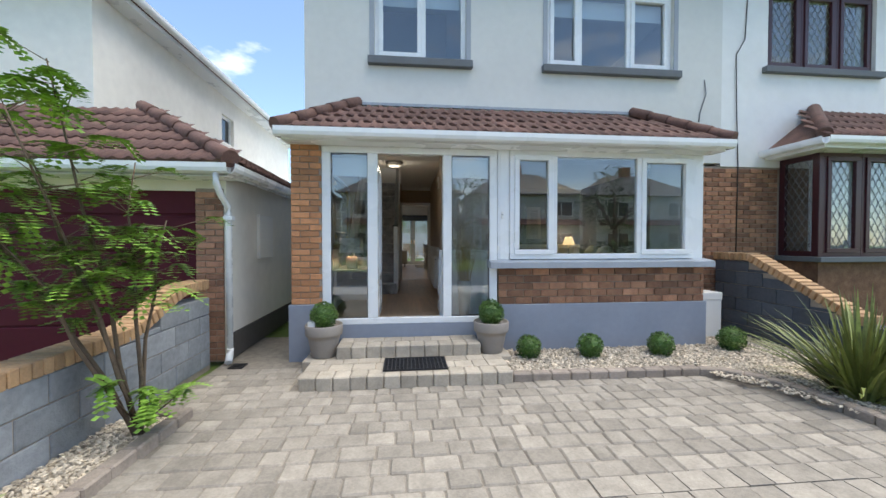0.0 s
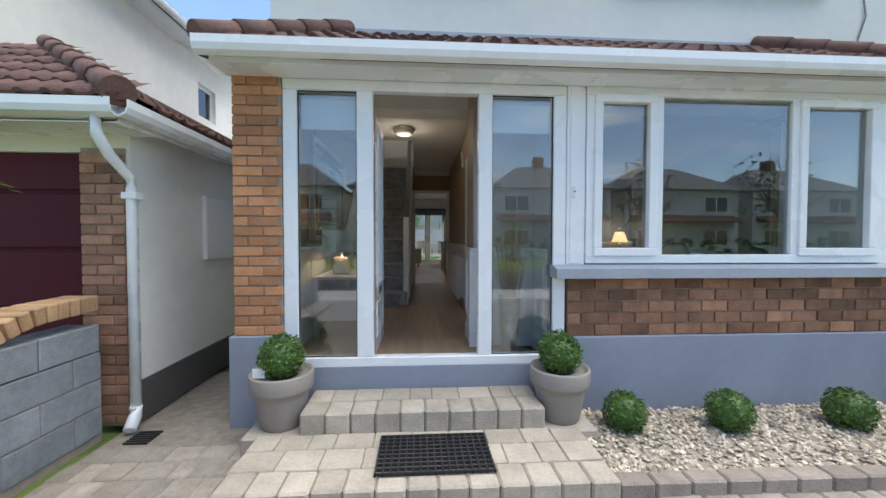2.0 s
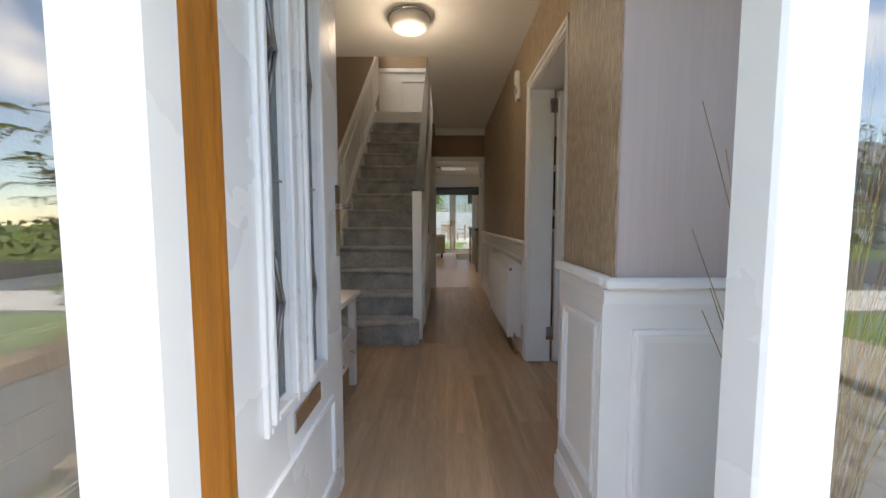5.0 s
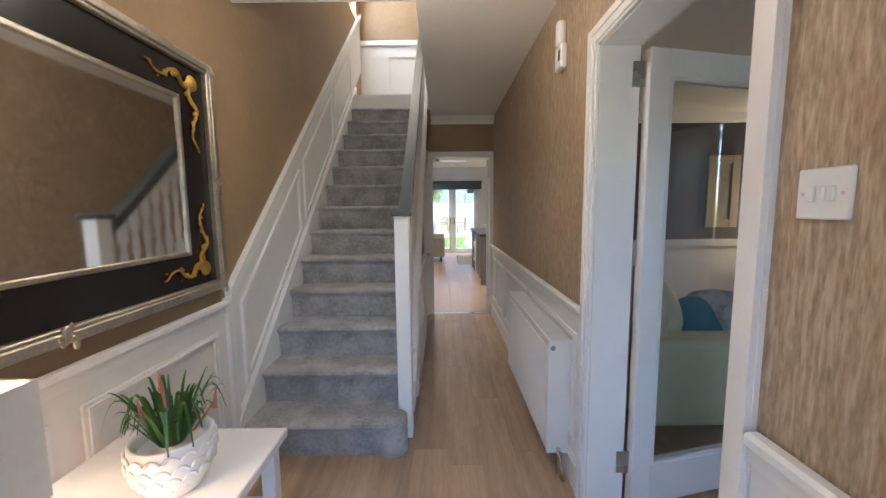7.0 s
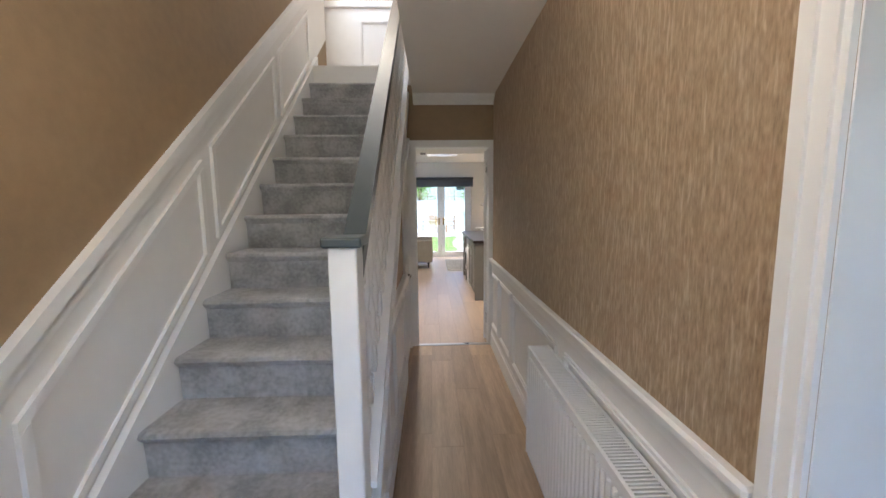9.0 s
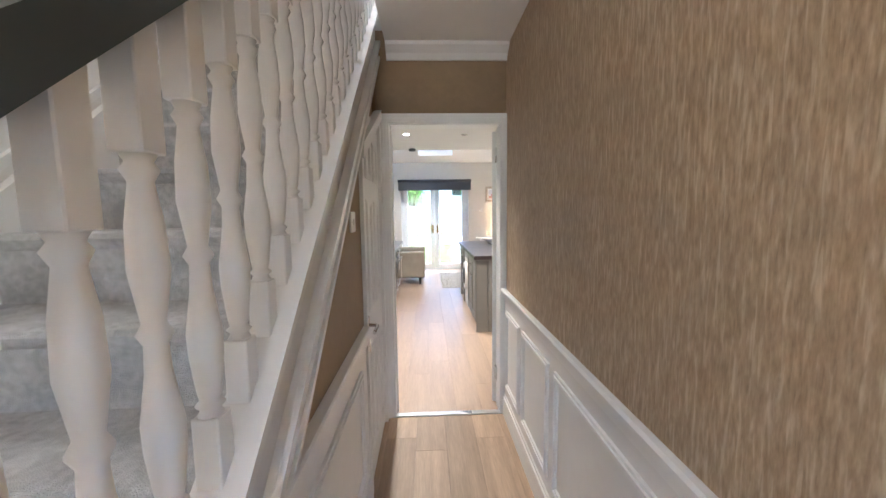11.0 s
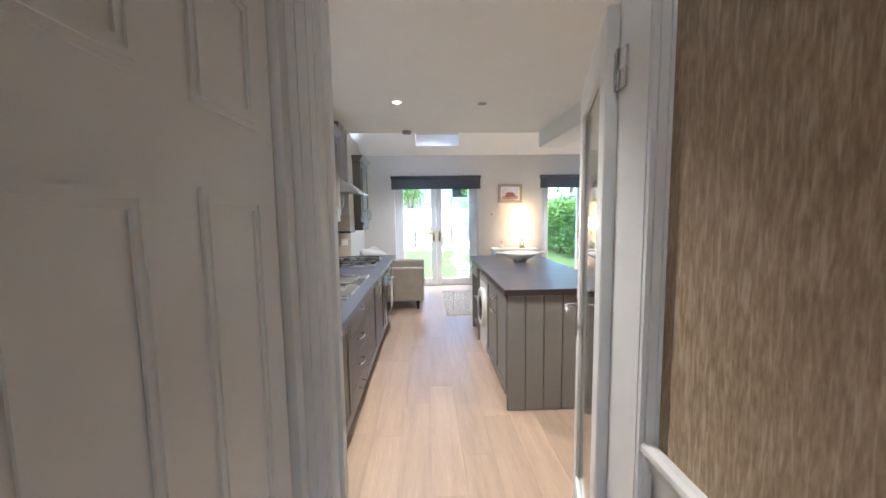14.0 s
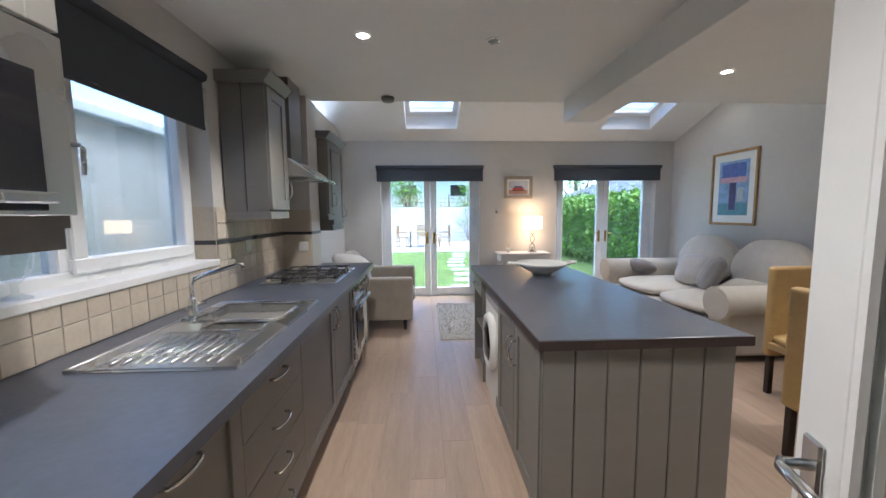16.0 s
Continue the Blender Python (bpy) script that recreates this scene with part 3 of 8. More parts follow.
# ---- joinery: porch glazing and windows ----
def window_unit(name, x0, x1, z0, z1, y, lights, label, material=UPVC, fw=0.07, glass=GLASS, sash=True, depth=0.07, lead=False, dirn=1):
    """A window across x with a frame and lights [(x0, x1, opening)]."""
    th = thing(name, ((x0 + x1) / 2, y, z0), label, "window", kind="structure")
    f = B()
    box(f, x0, y, z0, x1, y + depth, z0 + fw, bev=0.006)
    box(f, x0, y, z1 - fw, x1, y + depth, z1, bev=0.006)
    edges = [x0] + [l[1] for l in lights]
    for i, e in enumerate(edges):
        a = e if i == 0 else e - (fw if i == len(edges) - 1 else fw / 2)
        b = a + fw
        box(f, a, y + 0.002, z0 + fw, b, y + depth - 0.002, z1 - fw, bev=0.005)
    part("window_frame", f, material, th)
    for a, b, opens in lights:
        i0 = a + (fw if a == x0 else fw / 2)
        i1 = b - (fw if b == x1 else fw / 2)
        j0, j1 = z0 + fw, z1 - fw
        if opens:
            s = B()
            sw = 0.055
            for q in ((i0 - .01, j0 - .01, i1 + .01, j0 + sw), (i0 - .01, j1 - sw, i1 + .01, j1 + .01), (i0 - .01, j0 + sw, i0 + sw, j1 - sw), (i1 - sw, j0 + sw, i1 + .01, j1 - sw)):
                box(s, q[0], y - 0.018, q[1], q[2], y + 0.04, q[3], bev=0.005)
            sa = part("sash", s, material, th)
            i0, i1, j0, j1 = i0 + sw, i1 - sw, j0 + sw, j1 - sw
        p = part("pane", bx(i0, y + 0.03, j0, i1, y + 0.036, j1), glass, th)
        p.visible_shadow = False
        if lead:
            s = B()
            step = 0.115
            h, wd = j1 - j0, i1 - i0
            k = -h * 0.6
            while k < wd:
                for sg in (1, -1):
                    pts = []
                    for u in (0, 1):
                        zz = u * h
                        pts.append((k + u * h * 0.6, zz))
                    (xa, za), (xb, zb) = pts
                    ta, tb = max(0, -xa / (xb - xa)), min(1, (wd - xa) / (xb - xa))
                    if tb > ta:
                        P = [(xa + (xb - xa) * t, za + (zb - za) * t) for t in (ta, tb)]
                        if sg < 0:
                            P = [(wd - q[0], q[1]) for q in P]
                        tube(s, [(i0 + P[0][0], y + 0.026, j0 + P[0][1]), (i0 + P[1][0], y + 0.026, j0 + P[1][1])], 0.004, n=4)
                k += step
            part("lead_lattice", s, LEAD, th)
    return th


# porch glazing: two fixed lights beside the door opening
pg = thing("window_1", (0, 0, 0), "white porch glazing with tall side lights and blinds", "window", kind="structure")
f = B()
for a, b in ((-1.05, -0.945), (-0.5, -0.375), (0.44, 0.55), (1.04, 1.14)):
    box(f, a, 0.012, 0.075, b, 0.09, 2.12, bev=0.006)
box(f, -1.05, 0.01, 0.0, 1.14, 0.092, 0.075, bev=0.006)
box(f, -1.05, 0.01, 2.12, 1.14, 0.092, 2.2, bev=0.006)
part("window_frame", f, UPVC, pg)
for a, b in ((-0.945, -0.5), (0.55, 1.04)):
    q = part("pane", bx(a, 0.045, 0.075, b, 0.051, 2.12), GLASS, pg)
    q.visible_shadow = False
    gk = B()
    for z0, z1, u0, u1 in ((0.075, 2.12, a, a + 0.008), (0.075, 2.12, b - 0.008, b), (2.112, 2.12, a, b), (0.075, 0.083, a, b)):
        box(gk, u0, 0.036, z0, u1, 0.044, z1)
    part("gasket", gk, RUBBER, pg)
for a, b in ((-0.945, -0.5), (0.55, 1.04)):
    rb = thing("roller_blind", ((a + b) / 2, 0.1, 2.1), "white roller blind rolled down a little behind the glass", "blind", "porch blinds")
    part("fabric", bx(a + .01, 0.1, 1.86, b - .01, 0.103, 2.08), BLIND_W, rb)
    part("bottom_bar", bx(a + .01, 0.097, 1.845, b - .01, 0.107, 1.862, bev=.002), WHITE, rb)
    part("tube", tube(B(), [(a + .01, 0.115, 2.09), (b - .01, 0.115, 2.09)], 0.022, 12), WHITE, rb)
window_unit("window_2", 1.3, 3.84, 0.8, 2.2, 0.0, [(1.3, 1.9, True), (1.9, 3.07, False), (3.07, 3.84, True)], "wide white framed front window with three lights")
struct("trim_bay_post", box(bx(1.145, 0.012, 0.78, 1.295, 0.1, 2.2, bev=.004), 1.17, 0.004, 0.8, 1.255, 0.02, 2.2, bev=.004), UPVC, "white panel between door glazing and window", "trim")
w = B()
prism(w, [(-0.1, 0.69), (0.12, 0.69), (0.12, 0.8), (0.0, 0.79), (-0.1, 0.765)], "x", 1.03, 4.09)
struct("sill_bay", w, SILL_G, "blue grey painted sill under the window", "sill")
bell = thing("door_bell", (1.2, 0.0, 1.36), "white bell push on the door post", "door bell")
part("body", bx(1.187, -0.012, 1.32, 1.215, 0.003, 1.41, bev=.006, seg=2), PLASTIC, bell)
part("button", tube(B(), [(1.201, -0.016, 1.37), (1.201, -0.01, 1.37)], 0.008, 12), GREYP, bell)
for i, (a, b, z0, z1) in enumerate(UPW):
    ls = [(a, a + .72, True), (a + .72, b, False)] if i == 0 else [(a, a + .55, True), (a + .55, b - .72, False), (b - .72, b, True)]
    window_unit("window_%d" % (3 + i), a, b, z0, z1, FRONT + 0.06, ls, "white framed upper window of the house")
    struct("sill_upper_%d" % (i + 1), bx(a - .09, FRONT - .09, z0 - .11, b + .09, FRONT + .06, z0, bev=.008), SILL_D, "dark grey painted window sill", "sill")
    struct("trim_upper_%d" % (i + 1), box(bx(a - .07, FRONT - .012, z0, a, FRONT + .004, z1 + .07), b, FRONT - .012, z0, b + .07, FRONT + .004, z1 + .07), SILL_G, "grey painted band round the upper window", "trim")
    cu = thing("roller_blind", ((a + b) / 2, FRONT + .2, z1), "pale roller blind in the upper window", "blind", "upper blinds")
    part("fabric", bx(a + .08, FRONT + .2, z1 - .35, b - .08, FRONT + .203, z1 - .07), BLIND_W, cu)
struct("wall_upper_rooms", box(bx(0.75, FRONT + 3.2, 2.9, 5.0, FRONT + 3.3, 5.3), 4.95, FRONT + .3, 2.9, 5.05, FRONT + 3.2, 5.3), GREIGE, "inner walls of the upper rooms", "wall")
struct("wall_upper_box", bx(LW, 2.4, 2.8, 0.75, 2.59, 5.3), GREIGE, "inner wall of the box room", "wall")

# porch soffit, fascia, gutter and tiled lean-to roof
struct("soffit", bx(-1.45, -0.2, 2.2, 4.1, 0.01, 2.235), UPVC, "white soffit under the porch eaves", "soffit")
struct("fascia", bx(-1.45, -0.22, 2.2, 4.1, -0.2, 2.34), UPVC, "white fascia board of the porch roof", "fascia")


def gutter(name, p0, p1, r=0.055, label="white plastic gutter along the eaves"):
    g = B()
    d = (Vector(p1) - Vector(p0)).normalized()
    u = d.cross(Vector((0, 0, 1))).normalized()
    prof = [(-1, 0.9), (-1, 0.1), (-0.75, -0.55), (0.0, -0.9), (0.75, -0.55), (1, 0.1), (1, 0.9), (1.15, 0.95), (1.12, 0.0), (0.85, -0.7), (0, -1.05), (-0.85, -0.7), (-1.1, 0.0), (-1.12, 0.95)]
    a = [g.verts.new(Vector(p0) + u * x * r + Vector((0, 0, z * r))) for x, z in prof]
    b = [g.verts.new(Vector(p1) + u * x * r + Vector((0, 0, z * r))) for x, z in prof]
    for i in range(len(prof)):
        j = (i + 1) % len(prof)
        g.faces.new((a[i], a[j], b[j], b[i]))
    g.faces.new(a)
    g.faces.new(b[::-1])
    bmesh.ops.recalc_face_normals(g, faces=g.faces)
    return solid(name, g, UPVC, label, "gutter", kind="structure")


gutter("gutter_porch", (-1.5, -0.28, 2.27), (4.15, -0.28, 2.27))


def roof_tile_mesh():
    """One double-roll concrete tile, 0.3 wide, 0.36 long, lying along +y."""
    t = B()
    n = 12
    top, low = [], []
    for k in range(n + 1):
        x = -0.16 + 0.32 * k / n
        h = 0.022 * max(0, math.sin(2 * math.pi * (k / n) * 2)) ** 0.8 if math.sin(2 * math.pi * (k / n) * 2) > 0 else 0
        top.append(h)
        low.append(x)
    rows = []
    for y, dz in ((0, 0.02), (0.37, 0.0)):
        rows.append([t.verts.new((low[k], y, dz + top[k])) for k in range(n + 1)])
    under = [t.verts.new((low[k], 0.0, -0.002 + top[k] * 0.6)) for k in range(n + 1)]
    for k in range(n):
        t.faces.new((rows[0][k], rows[0][k + 1], rows[1][k + 1], rows[1][k])).smooth = True
        t.faces.new((under[k], under[k + 1], rows[0][k + 1], rows[0][k]))
    return mesh("roof_tile", t, TILE)


TILE_ME = roof_tile_mesh()
# porch roof: slope from the gutter up to the wall, hipped at both ends
RZ0, RZ1, RY0, RY1 = 2.32, 3.03, -0.28, FRONT
ang = math.atan2(RZ1 - RZ0, RY1 - RY0)
hip = 0.95
porch_roof = struct("roof_porch", prism(B(), [(RY0 + .03, RZ0 - .03), (RY1, RZ1 - .035), (RY1, RZ1 - .1), (RY0 + .03, RZ0 - .1)], "x", -0.7, 3.5), TILE, "lean-to porch roof of brown concrete tiles", "roof")
w = B()
for sx, xa, xb in ((-1, -1.5, -0.7), (1, 4.16, 3.5)):
    v = [w.verts.new(p) for p in ((xa, RY0 + .03, RZ0 - .03), (xb, RY0 + .03, RZ0 - .03), (xb, RY1, RZ1 - .035), (xa, RY1, RZ0 - .03), (xb, RY1, RZ0 - .1), (xa, RY0 + .03, RZ0 - .1))]
    w.faces.new((v[0], v[1], v[2]))
    w.faces.new((v[0], v[2], v[3]))
    w.faces.new((v[0], v[3], v[4], v[5]))
struct("roof_porch_hips", w, TILE, "hipped ends of the porch roof", "roof")
pl = []
rows_n = 4
for r in range(rows_n):
    s = r * 0.3
    y, z = RY0 + s * math.cos(ang), RZ0 + s * math.sin(ang)
    inset = hip * s / ((RY1 - RY0) / math.cos(ang))
    x = -1.5 + inset + 0.15
    while x < 4.16 - inset - 0.1:
        pl.append(pose(x, y, z, math.degrees(ang) + random.uniform(-.6, .6), 0, random.uniform(-.6, .6)))
        x += 0.3
pieces("roof_tile", TILE_ME, porch_roof, pl)
for sx, x0, x1 in ((-1, -1.5, -0.72), (1, 4.16, 3.52)):
    a, b = Vector((x0, RY0, RZ0 + .03)), Vector((x1, RY1 - .02, RZ1 + .03))
    h = B()
    L = 5
    for k in range(L):
        p, q = a.lerp(b, k / L), a.lerp(b, (k + 1) / L + .012)
        tube(h, [p, q], 0.085, 10, 0.072)
    hp = solid("hip_ridge", h, TILE, "brown half-round ridge tiles along the roof hip", "ridge tiles", "porch hips", kind="structure")
struct("lead_flashing", bx(-0.75, FRONT - .03, RZ1 - .01, 3.55, FRONT + .002, RZ1 + .03), SILL_G, "grey flashing where roof meets wall", "flashing")


# ---- door leaves ----
def lever(parent, name, m, flip=1, material=CHROME, plate_h=0.19):
    """A lever handle on a back plate; m sets it on the leaf, y outwards."""
    h = B()
    box(h, -0.021, 0, -plate_h / 2 - .02, 0.021, 0.009, plate_h / 2 - .02, bev=.004)
    tube(h, [(0, 0.005, 0.03), (0, 0.045, 0.03), (flip * 0.015, 0.052, 0.03), (flip * 0.06, 0.054, 0.034), (flip * 0.115, 0.05, 0.026)], 0.009, 8)
    bmesh.ops.transform(h, matrix=m, verts=h.verts)
    return part(name, h, material, parent)


def hinge_leafs(parent, m, material=STEEL):
    h = B()
    box(h, -0.035, -0.003, -0.05, 0.0, 0.003, 0.05)
    box(h, 0.0, -0.003, -0.05, 0.035, 0.003, 0.05)
    tube(h, [(0, 0.003, -0.052), (0, 0.003, 0.052)], 0.006, 8)
    bmesh.ops.transform(h, matrix=m, verts=h.verts)
    return part("hinge", h, material, parent)


def glazed_door(name, hinge, free, z1, label, stile=0.1, bottom=0.2, thick=0.04, side=1):
    """A white door leaf with one tall pane, from hinge to free edge."""
    hx, hy = hinge
    d = Vector((free[0] - hx, free[1] - hy, 0))
    wd = d.length
    m = Matrix.Translation((hx, hy, 0)) @ Matrix.Rotation(math.atan2(d.y, d.x), 4, "Z")
    th = thing(name, (hx, hy, 0.008), label, "door", kind="structure")
    f = B()
    t = thick / 2
    for a in ((0, 0.008, stile, z1), (wd - stile, 0.008, wd, z1), (stile, 0.008, wd - stile, bottom), (stile, z1 - 0.11, wd - stile, z1)):
        box(f, a[0], -t, a[1], a[2], t, a[3], bev=.003)
    for sg in (-1, 1):
        for a in ((stile, bottom, stile + .014, z1 - .11), (wd - stile - .014, bottom, wd - stile, z1 - .11), (stile + .014, bottom, wd - stile - .014, bottom + .014), (stile + .014, z1 - .124, wd - stile - .014, z1 - .11)):
            box(f, a[0], sg * t - (.012 if sg > 0 else 0) - .001 * sg, a[1], a[2], sg * t + (.012 if sg < 0 else 0) - .001 * sg, a[3])
    bmesh.ops.transform(f, matrix=m, verts=f.verts)
    part("leaf_frame", f, WHITE, th)
    g = bx(stile, -0.003, bottom, wd - stile, 0.003, z1 - .11)
    bmesh.ops.transform(g, matrix=m, verts=g.verts)
    part("pane", g, GLASS_IN, th).visible_shadow = False
    lever(th, "handle", m @ pose(wd - 0.05, t, 1.0), -1)
    lever(th, "handle", m @ pose(wd - 0.05, -t, 1.0, 0, 0, 180), 1)
    return th, m, wd


kd, km, kwid = glazed_door("door_2", (0.6, KW + 0.145), (0.845, 6.345), 2.0, "white glazed kitchen door standing open")
for z in (0.25, 1.83):
    hinge_leafs(kd, Matrix.Translation((0.604, KW + 0.125, z)) @ Matrix.Rotation(radians(90), 4, "Z"))
ld, lm, lwid = glazed_door("door_3", (0.838, LD1 - 0.008), (1.605, 2.45), 2.0, "white glazed living room door standing open")
for z in (0.22, 1.9):
    hinge_leafs(ld, Matrix.Translation((0.818, LD1 - 0.006, z)))


def architrave(name, axis, at, a0, a1, top, out, label, wd=0.07, material=WHITE):
    """Stepped door casing on a wall face; out is the sign of the outward normal."""
    f = B()
    for k, (w0, w1, d) in enumerate(((0, wd, 0.012), (0.012, wd - 0.014, 0.019), (wd - 0.03, wd - 0.002, 0.026))):
        for q in ((a0 - w1, 0, a0 - w0, top + w0), (a1 + w0, 0, a1 + w1, top + w0), (a0 - w1, top + w0, a1 + w1, top + w1)):
            if axis == "x":
                box(f, q[0], at, q[1], q[2], at + out * d, q[3])
            else:
                box(f, at, q[0], q[1], at + out * d, q[2], q[3])
    return struct(name, f, material, label, "architrave")


architrave("architrave_1", "x", KW, -0.13, 0.61, 2.02, -1, "white moulded casing round the kitchen doorway", wd=0.062)
architrave("architrave_2", "x", KW + 0.126, -0.13, 0.61, 2.02, 1, "white moulded casing round the kitchen doorway")
architrave("architrave_3", "y", 0.65, LD0, LD1, 2.02, -1, "white moulded casing round the living room doorway")
w = B()
for a, b in ((-0.142, -0.128), (0.608, 0.622)):
    box(w, a, KW + .001, 0, b, KW + .124, 2.02)
box(w, -0.142, KW + .001, 2.015, 0.622, KW + .124, 2.032)
box(w, -0.128, KW + .05, 0, -0.116, KW + .085, 2.015)
struct("door_lining_1", w, WHITE, "white door lining of the kitchen doorway", "door lining")
w = B()
for a, b in ((LD0 - .005, LD0 + .012), (LD1 - .003, LD1 + .008)):
    box(w, 0.651, a, 0, 0.815, b, 2.02)
box(w, 0.651, LD0, 2.012, 0.815, LD1, 2.03)
struct("door_lining_2", w, WHITE, "white door lining of the living room doorway", "door lining")

# front door leaf, open into the hall, with two leaded lights
fd = thing("door_1", (-0.385, 0.19, 0.01), "white front door with leaded glass lights standing open", "door", kind="structure")
X0, X1 = -0.435, -0.385
f = B()
ya, yb = 0.195, 0.93
lights = [(0.345, 0.455), (0.575, 0.69)]
lz0, lz1 = 0.62, 1.92
box(f, X0, ya, 0.02, X1, lights[0][0], 2.03)
box(f, X0, lights[0][1], 0.02, X1, lights[1][0], 2.03)
box(f, X0, lights[1][1], 0.02, X1, yb, 2.03)
for a, b in lights:
    box(f, X0, a, 0.02, X1, b, lz0)
    box(f, X0, a, lz1, X1, b, 2.03)
part("leaf", f, UPVC, fd)
for a, b in lights:
    g = B()
    for k, (o, d) in enumerate(((0.04, 0.012), (0.02, 0.02))):
        for q in ((a - o, lz0 - o, a - o + .02, lz1 + o), (b + o - .02, lz0 - o, b + o, lz1 + o), (a - o + .02, lz0 - o, b + o - .02, lz0 - o + .02), (a - o + .02, lz1 + o - .02, b + o - .02, lz1 + o)):
            box(g, X1 - .002, q[0], q[1], X1 + d, q[2], q[3], bev=.004)
    gb = part("glazing_bead", g, UPVC, fd)
    pn = part("pane", bx(X1 - .02, a, lz0, X1 - .014, b, lz1), glass_mat("obscure_glass", (0.5, 0.55, 0.56), 0.15), fd, "obscured leaded glass light")
    c = (a + b) / 2
    s = B()
    xs_ = X1 - .008
    def bar(p, q, r=.0045):
        tube(s, [(xs_, *p), (xs_, *q)], r, 6)
    for zc in (0.86, 1.27 + .2):
        D = [(c, zc - .13), (c - .045, zc), (c, zc + .13), (c + .045, zc)]
        E2 = [(c, zc - .075), (c - .026, zc), (c, zc + .075), (c + .026, zc)]
        for i in range(4):
            bar(D[i], D[(i + 1) % 4], .006)
            bar(E2[i], E2[(i + 1) % 4])
        bar(D[1], E2[1]); bar(D[3], E2[3])
    bar((c - .006, lz0), (c - .006, .73)); bar((c, .99), (c, 1.34)); bar((c, 1.6), (c, lz1))
    for zz in (1.16, 1.75):
        bar((a, zz), (b, zz), .003)
    bar((a + .03, lz0), (a + .03, lz1), .003)
    part("leadwork", s, LEAD, fd, "silver and blue lead strips")
lever(fd, "handle", Matrix.Translation((X1, yb - .045, 1.085)) @ Matrix.Rotation(radians(-90), 4, "Z"), 1, CHROME, .26)
g = B()
box(g, X1 - .002, 0.46, 0.5, X1 + .008, 0.66, 0.56, bev=.004)
part("letter_plate", g, CHROME, fd)
f = B()
for q in ((0.3, 0.15, 0.8, 0.17), (0.3, 0.43, 0.8, 0.45), (0.3, 0.17, 0.32, 0.43), (0.78, 0.17, 0.8, 0.43)):
    box(f, X1 - .002, q[0], q[1], X1 + .012, q[2], q[3], bev=.004)
part("panel_moulding", f, UPVC, fd)
part("edge_strip", bx(X0 - .004, ya - .012, .02, X1 + .004, ya - .001, 2.03), ORANGE_WOOD, fd, "orange varnished edge of the door")
struct("door_frame_inner", bx(-0.445, 0.095, 0.0, -0.385, 0.178, 2.1), ORANGE_WOOD, "orange wood grained inner frame strip", "door frame")


# ---- panelling and dado ----
def panel_frame(bm, axis, at, out, a0, a1, z0, z1, wd=0.035, d=0.016):
    for k, (o, dd) in enumerate(((0, d * .6), (wd * .35, d))):
        w_ = wd - 2 * o if k else wd
        for q in ((a0 + o, z0 + o, a0 + o + w_, z1 - o), (a1 - o - w_, z0 + o, a1 - o, z1 - o), (a0 + o + w_, z0 + o, a1 - o - w_, z0 + o + w_), (a0 + o + w_, z1 - o - w_, a1 - o - w_, z1 - o)):
            if axis == "y":
                box(bm, at, q[0], q[1], at + out * dd, q[2], q[3])
            else:
                box(bm, q[0], at, q[1], q[2], at + out * dd, q[3])


def wainscot(name, axis, at, out, a0, a1, panels, label, top=0.9):
    """White panelling with a dado rail and a skirting board on a wall face."""
    th = thing(name, (at, (a0 + a1) / 2, 0) if axis == "y" else ((a0 + a1) / 2, at, 0), label, "panelling", kind="structure")

    def bb(bm, u0, d0, z0, u1, d1, z1, bev=0):
        if axis == "y":
            box(bm, at + out * d0, u0, z0, at + out * d1, u1, z1, bev=bev)
        else:
            box(bm, u0, at + out * d0, z0, u1, at + out * d1, z1, bev=bev)
    f = B()
    bb(f, a0, 0, 0, a1, 0.008, top - .05)
    part("panel_board", f, PANEL, th)
    f = B()
    bb(f, a0, 0, top - .06, a1, 0.016, top - .02)
    bb(f, a0, 0, top - .02, a1, 0.036, top + .012, bev=.008)
    part("dado_rail", f, WHITE, th)
    f = B()
    bb(f, a0, 0.0, 0, a1, 0.02, 0.13)
    bb(f, a0, 0.0, 0.13, a1, 0.013, 0.155, bev=.004)
    part("skirting", f, WHITE, th)
    for p0, p1 in panels:
        f = B()
        panel_frame(f, axis, at + out * .008, out, p0, p1, 0.23, top - .13)
        part("panel_moulding", f, WHITE, th)
    return th


wainscot("panelling_1", "y", 0.65, -1, LD1 + 0.075, KW - .002, [(2.42, 3.35), (3.45, 4.42), (4.5, 4.95), (5.02, 5.38)], "white panelling with dado rail in the hall")
wainscot("panelling_2", "y", 0.65, -1, 0.955, LD0 - .075, [(1.0, 1.38)], "white panelling beside the living room door")
wainscot("panelling_3", "y", 0.475, -1, 0.53, 0.95, [(0.58, 0.9)], "white panelling on the hall wall end")
wainscot("panelling_4", "x", 0.52, -1, 0.44, 1.04, [(0.52, 0.98)], "white panelling in the porch")
wainscot("panelling_5", "y", LW, 1, 0.12, 2.6, [(0.2, 0.85), (0.95, 1.7), (1.8, 2.5)], "white panelling with dado rail in the hall")
wainscot("panelling_6", "y", 1.04, -1, 0.13, 0.48, [(0.18, 0.44)], "white panelling on the porch side wall")
wl_ = thing("panelling_7", (-0.5, 6.2, 2.8), "white panelling on the landing wall", "panelling", kind="structure")
f = box(box(B(), LW, 6.185, 2.8, 0.1, 6.2, 3.65), LW, 6.16, 3.65, 0.1, 6.2, 3.72, bev=.008)
panel_frame(f, "x", 6.185, -1, -0.75, -0.1, 2.98, 3.52)
part("panel_board", f, WHITE, wl_)

# ---- stairs ----
RISE, GOING, Y1 = 0.2, 0.2295, 2.62
SX0, SX1 = -1.09, -0.27


def nose(y):
    return RISE + (y - Y1) * RISE / GOING


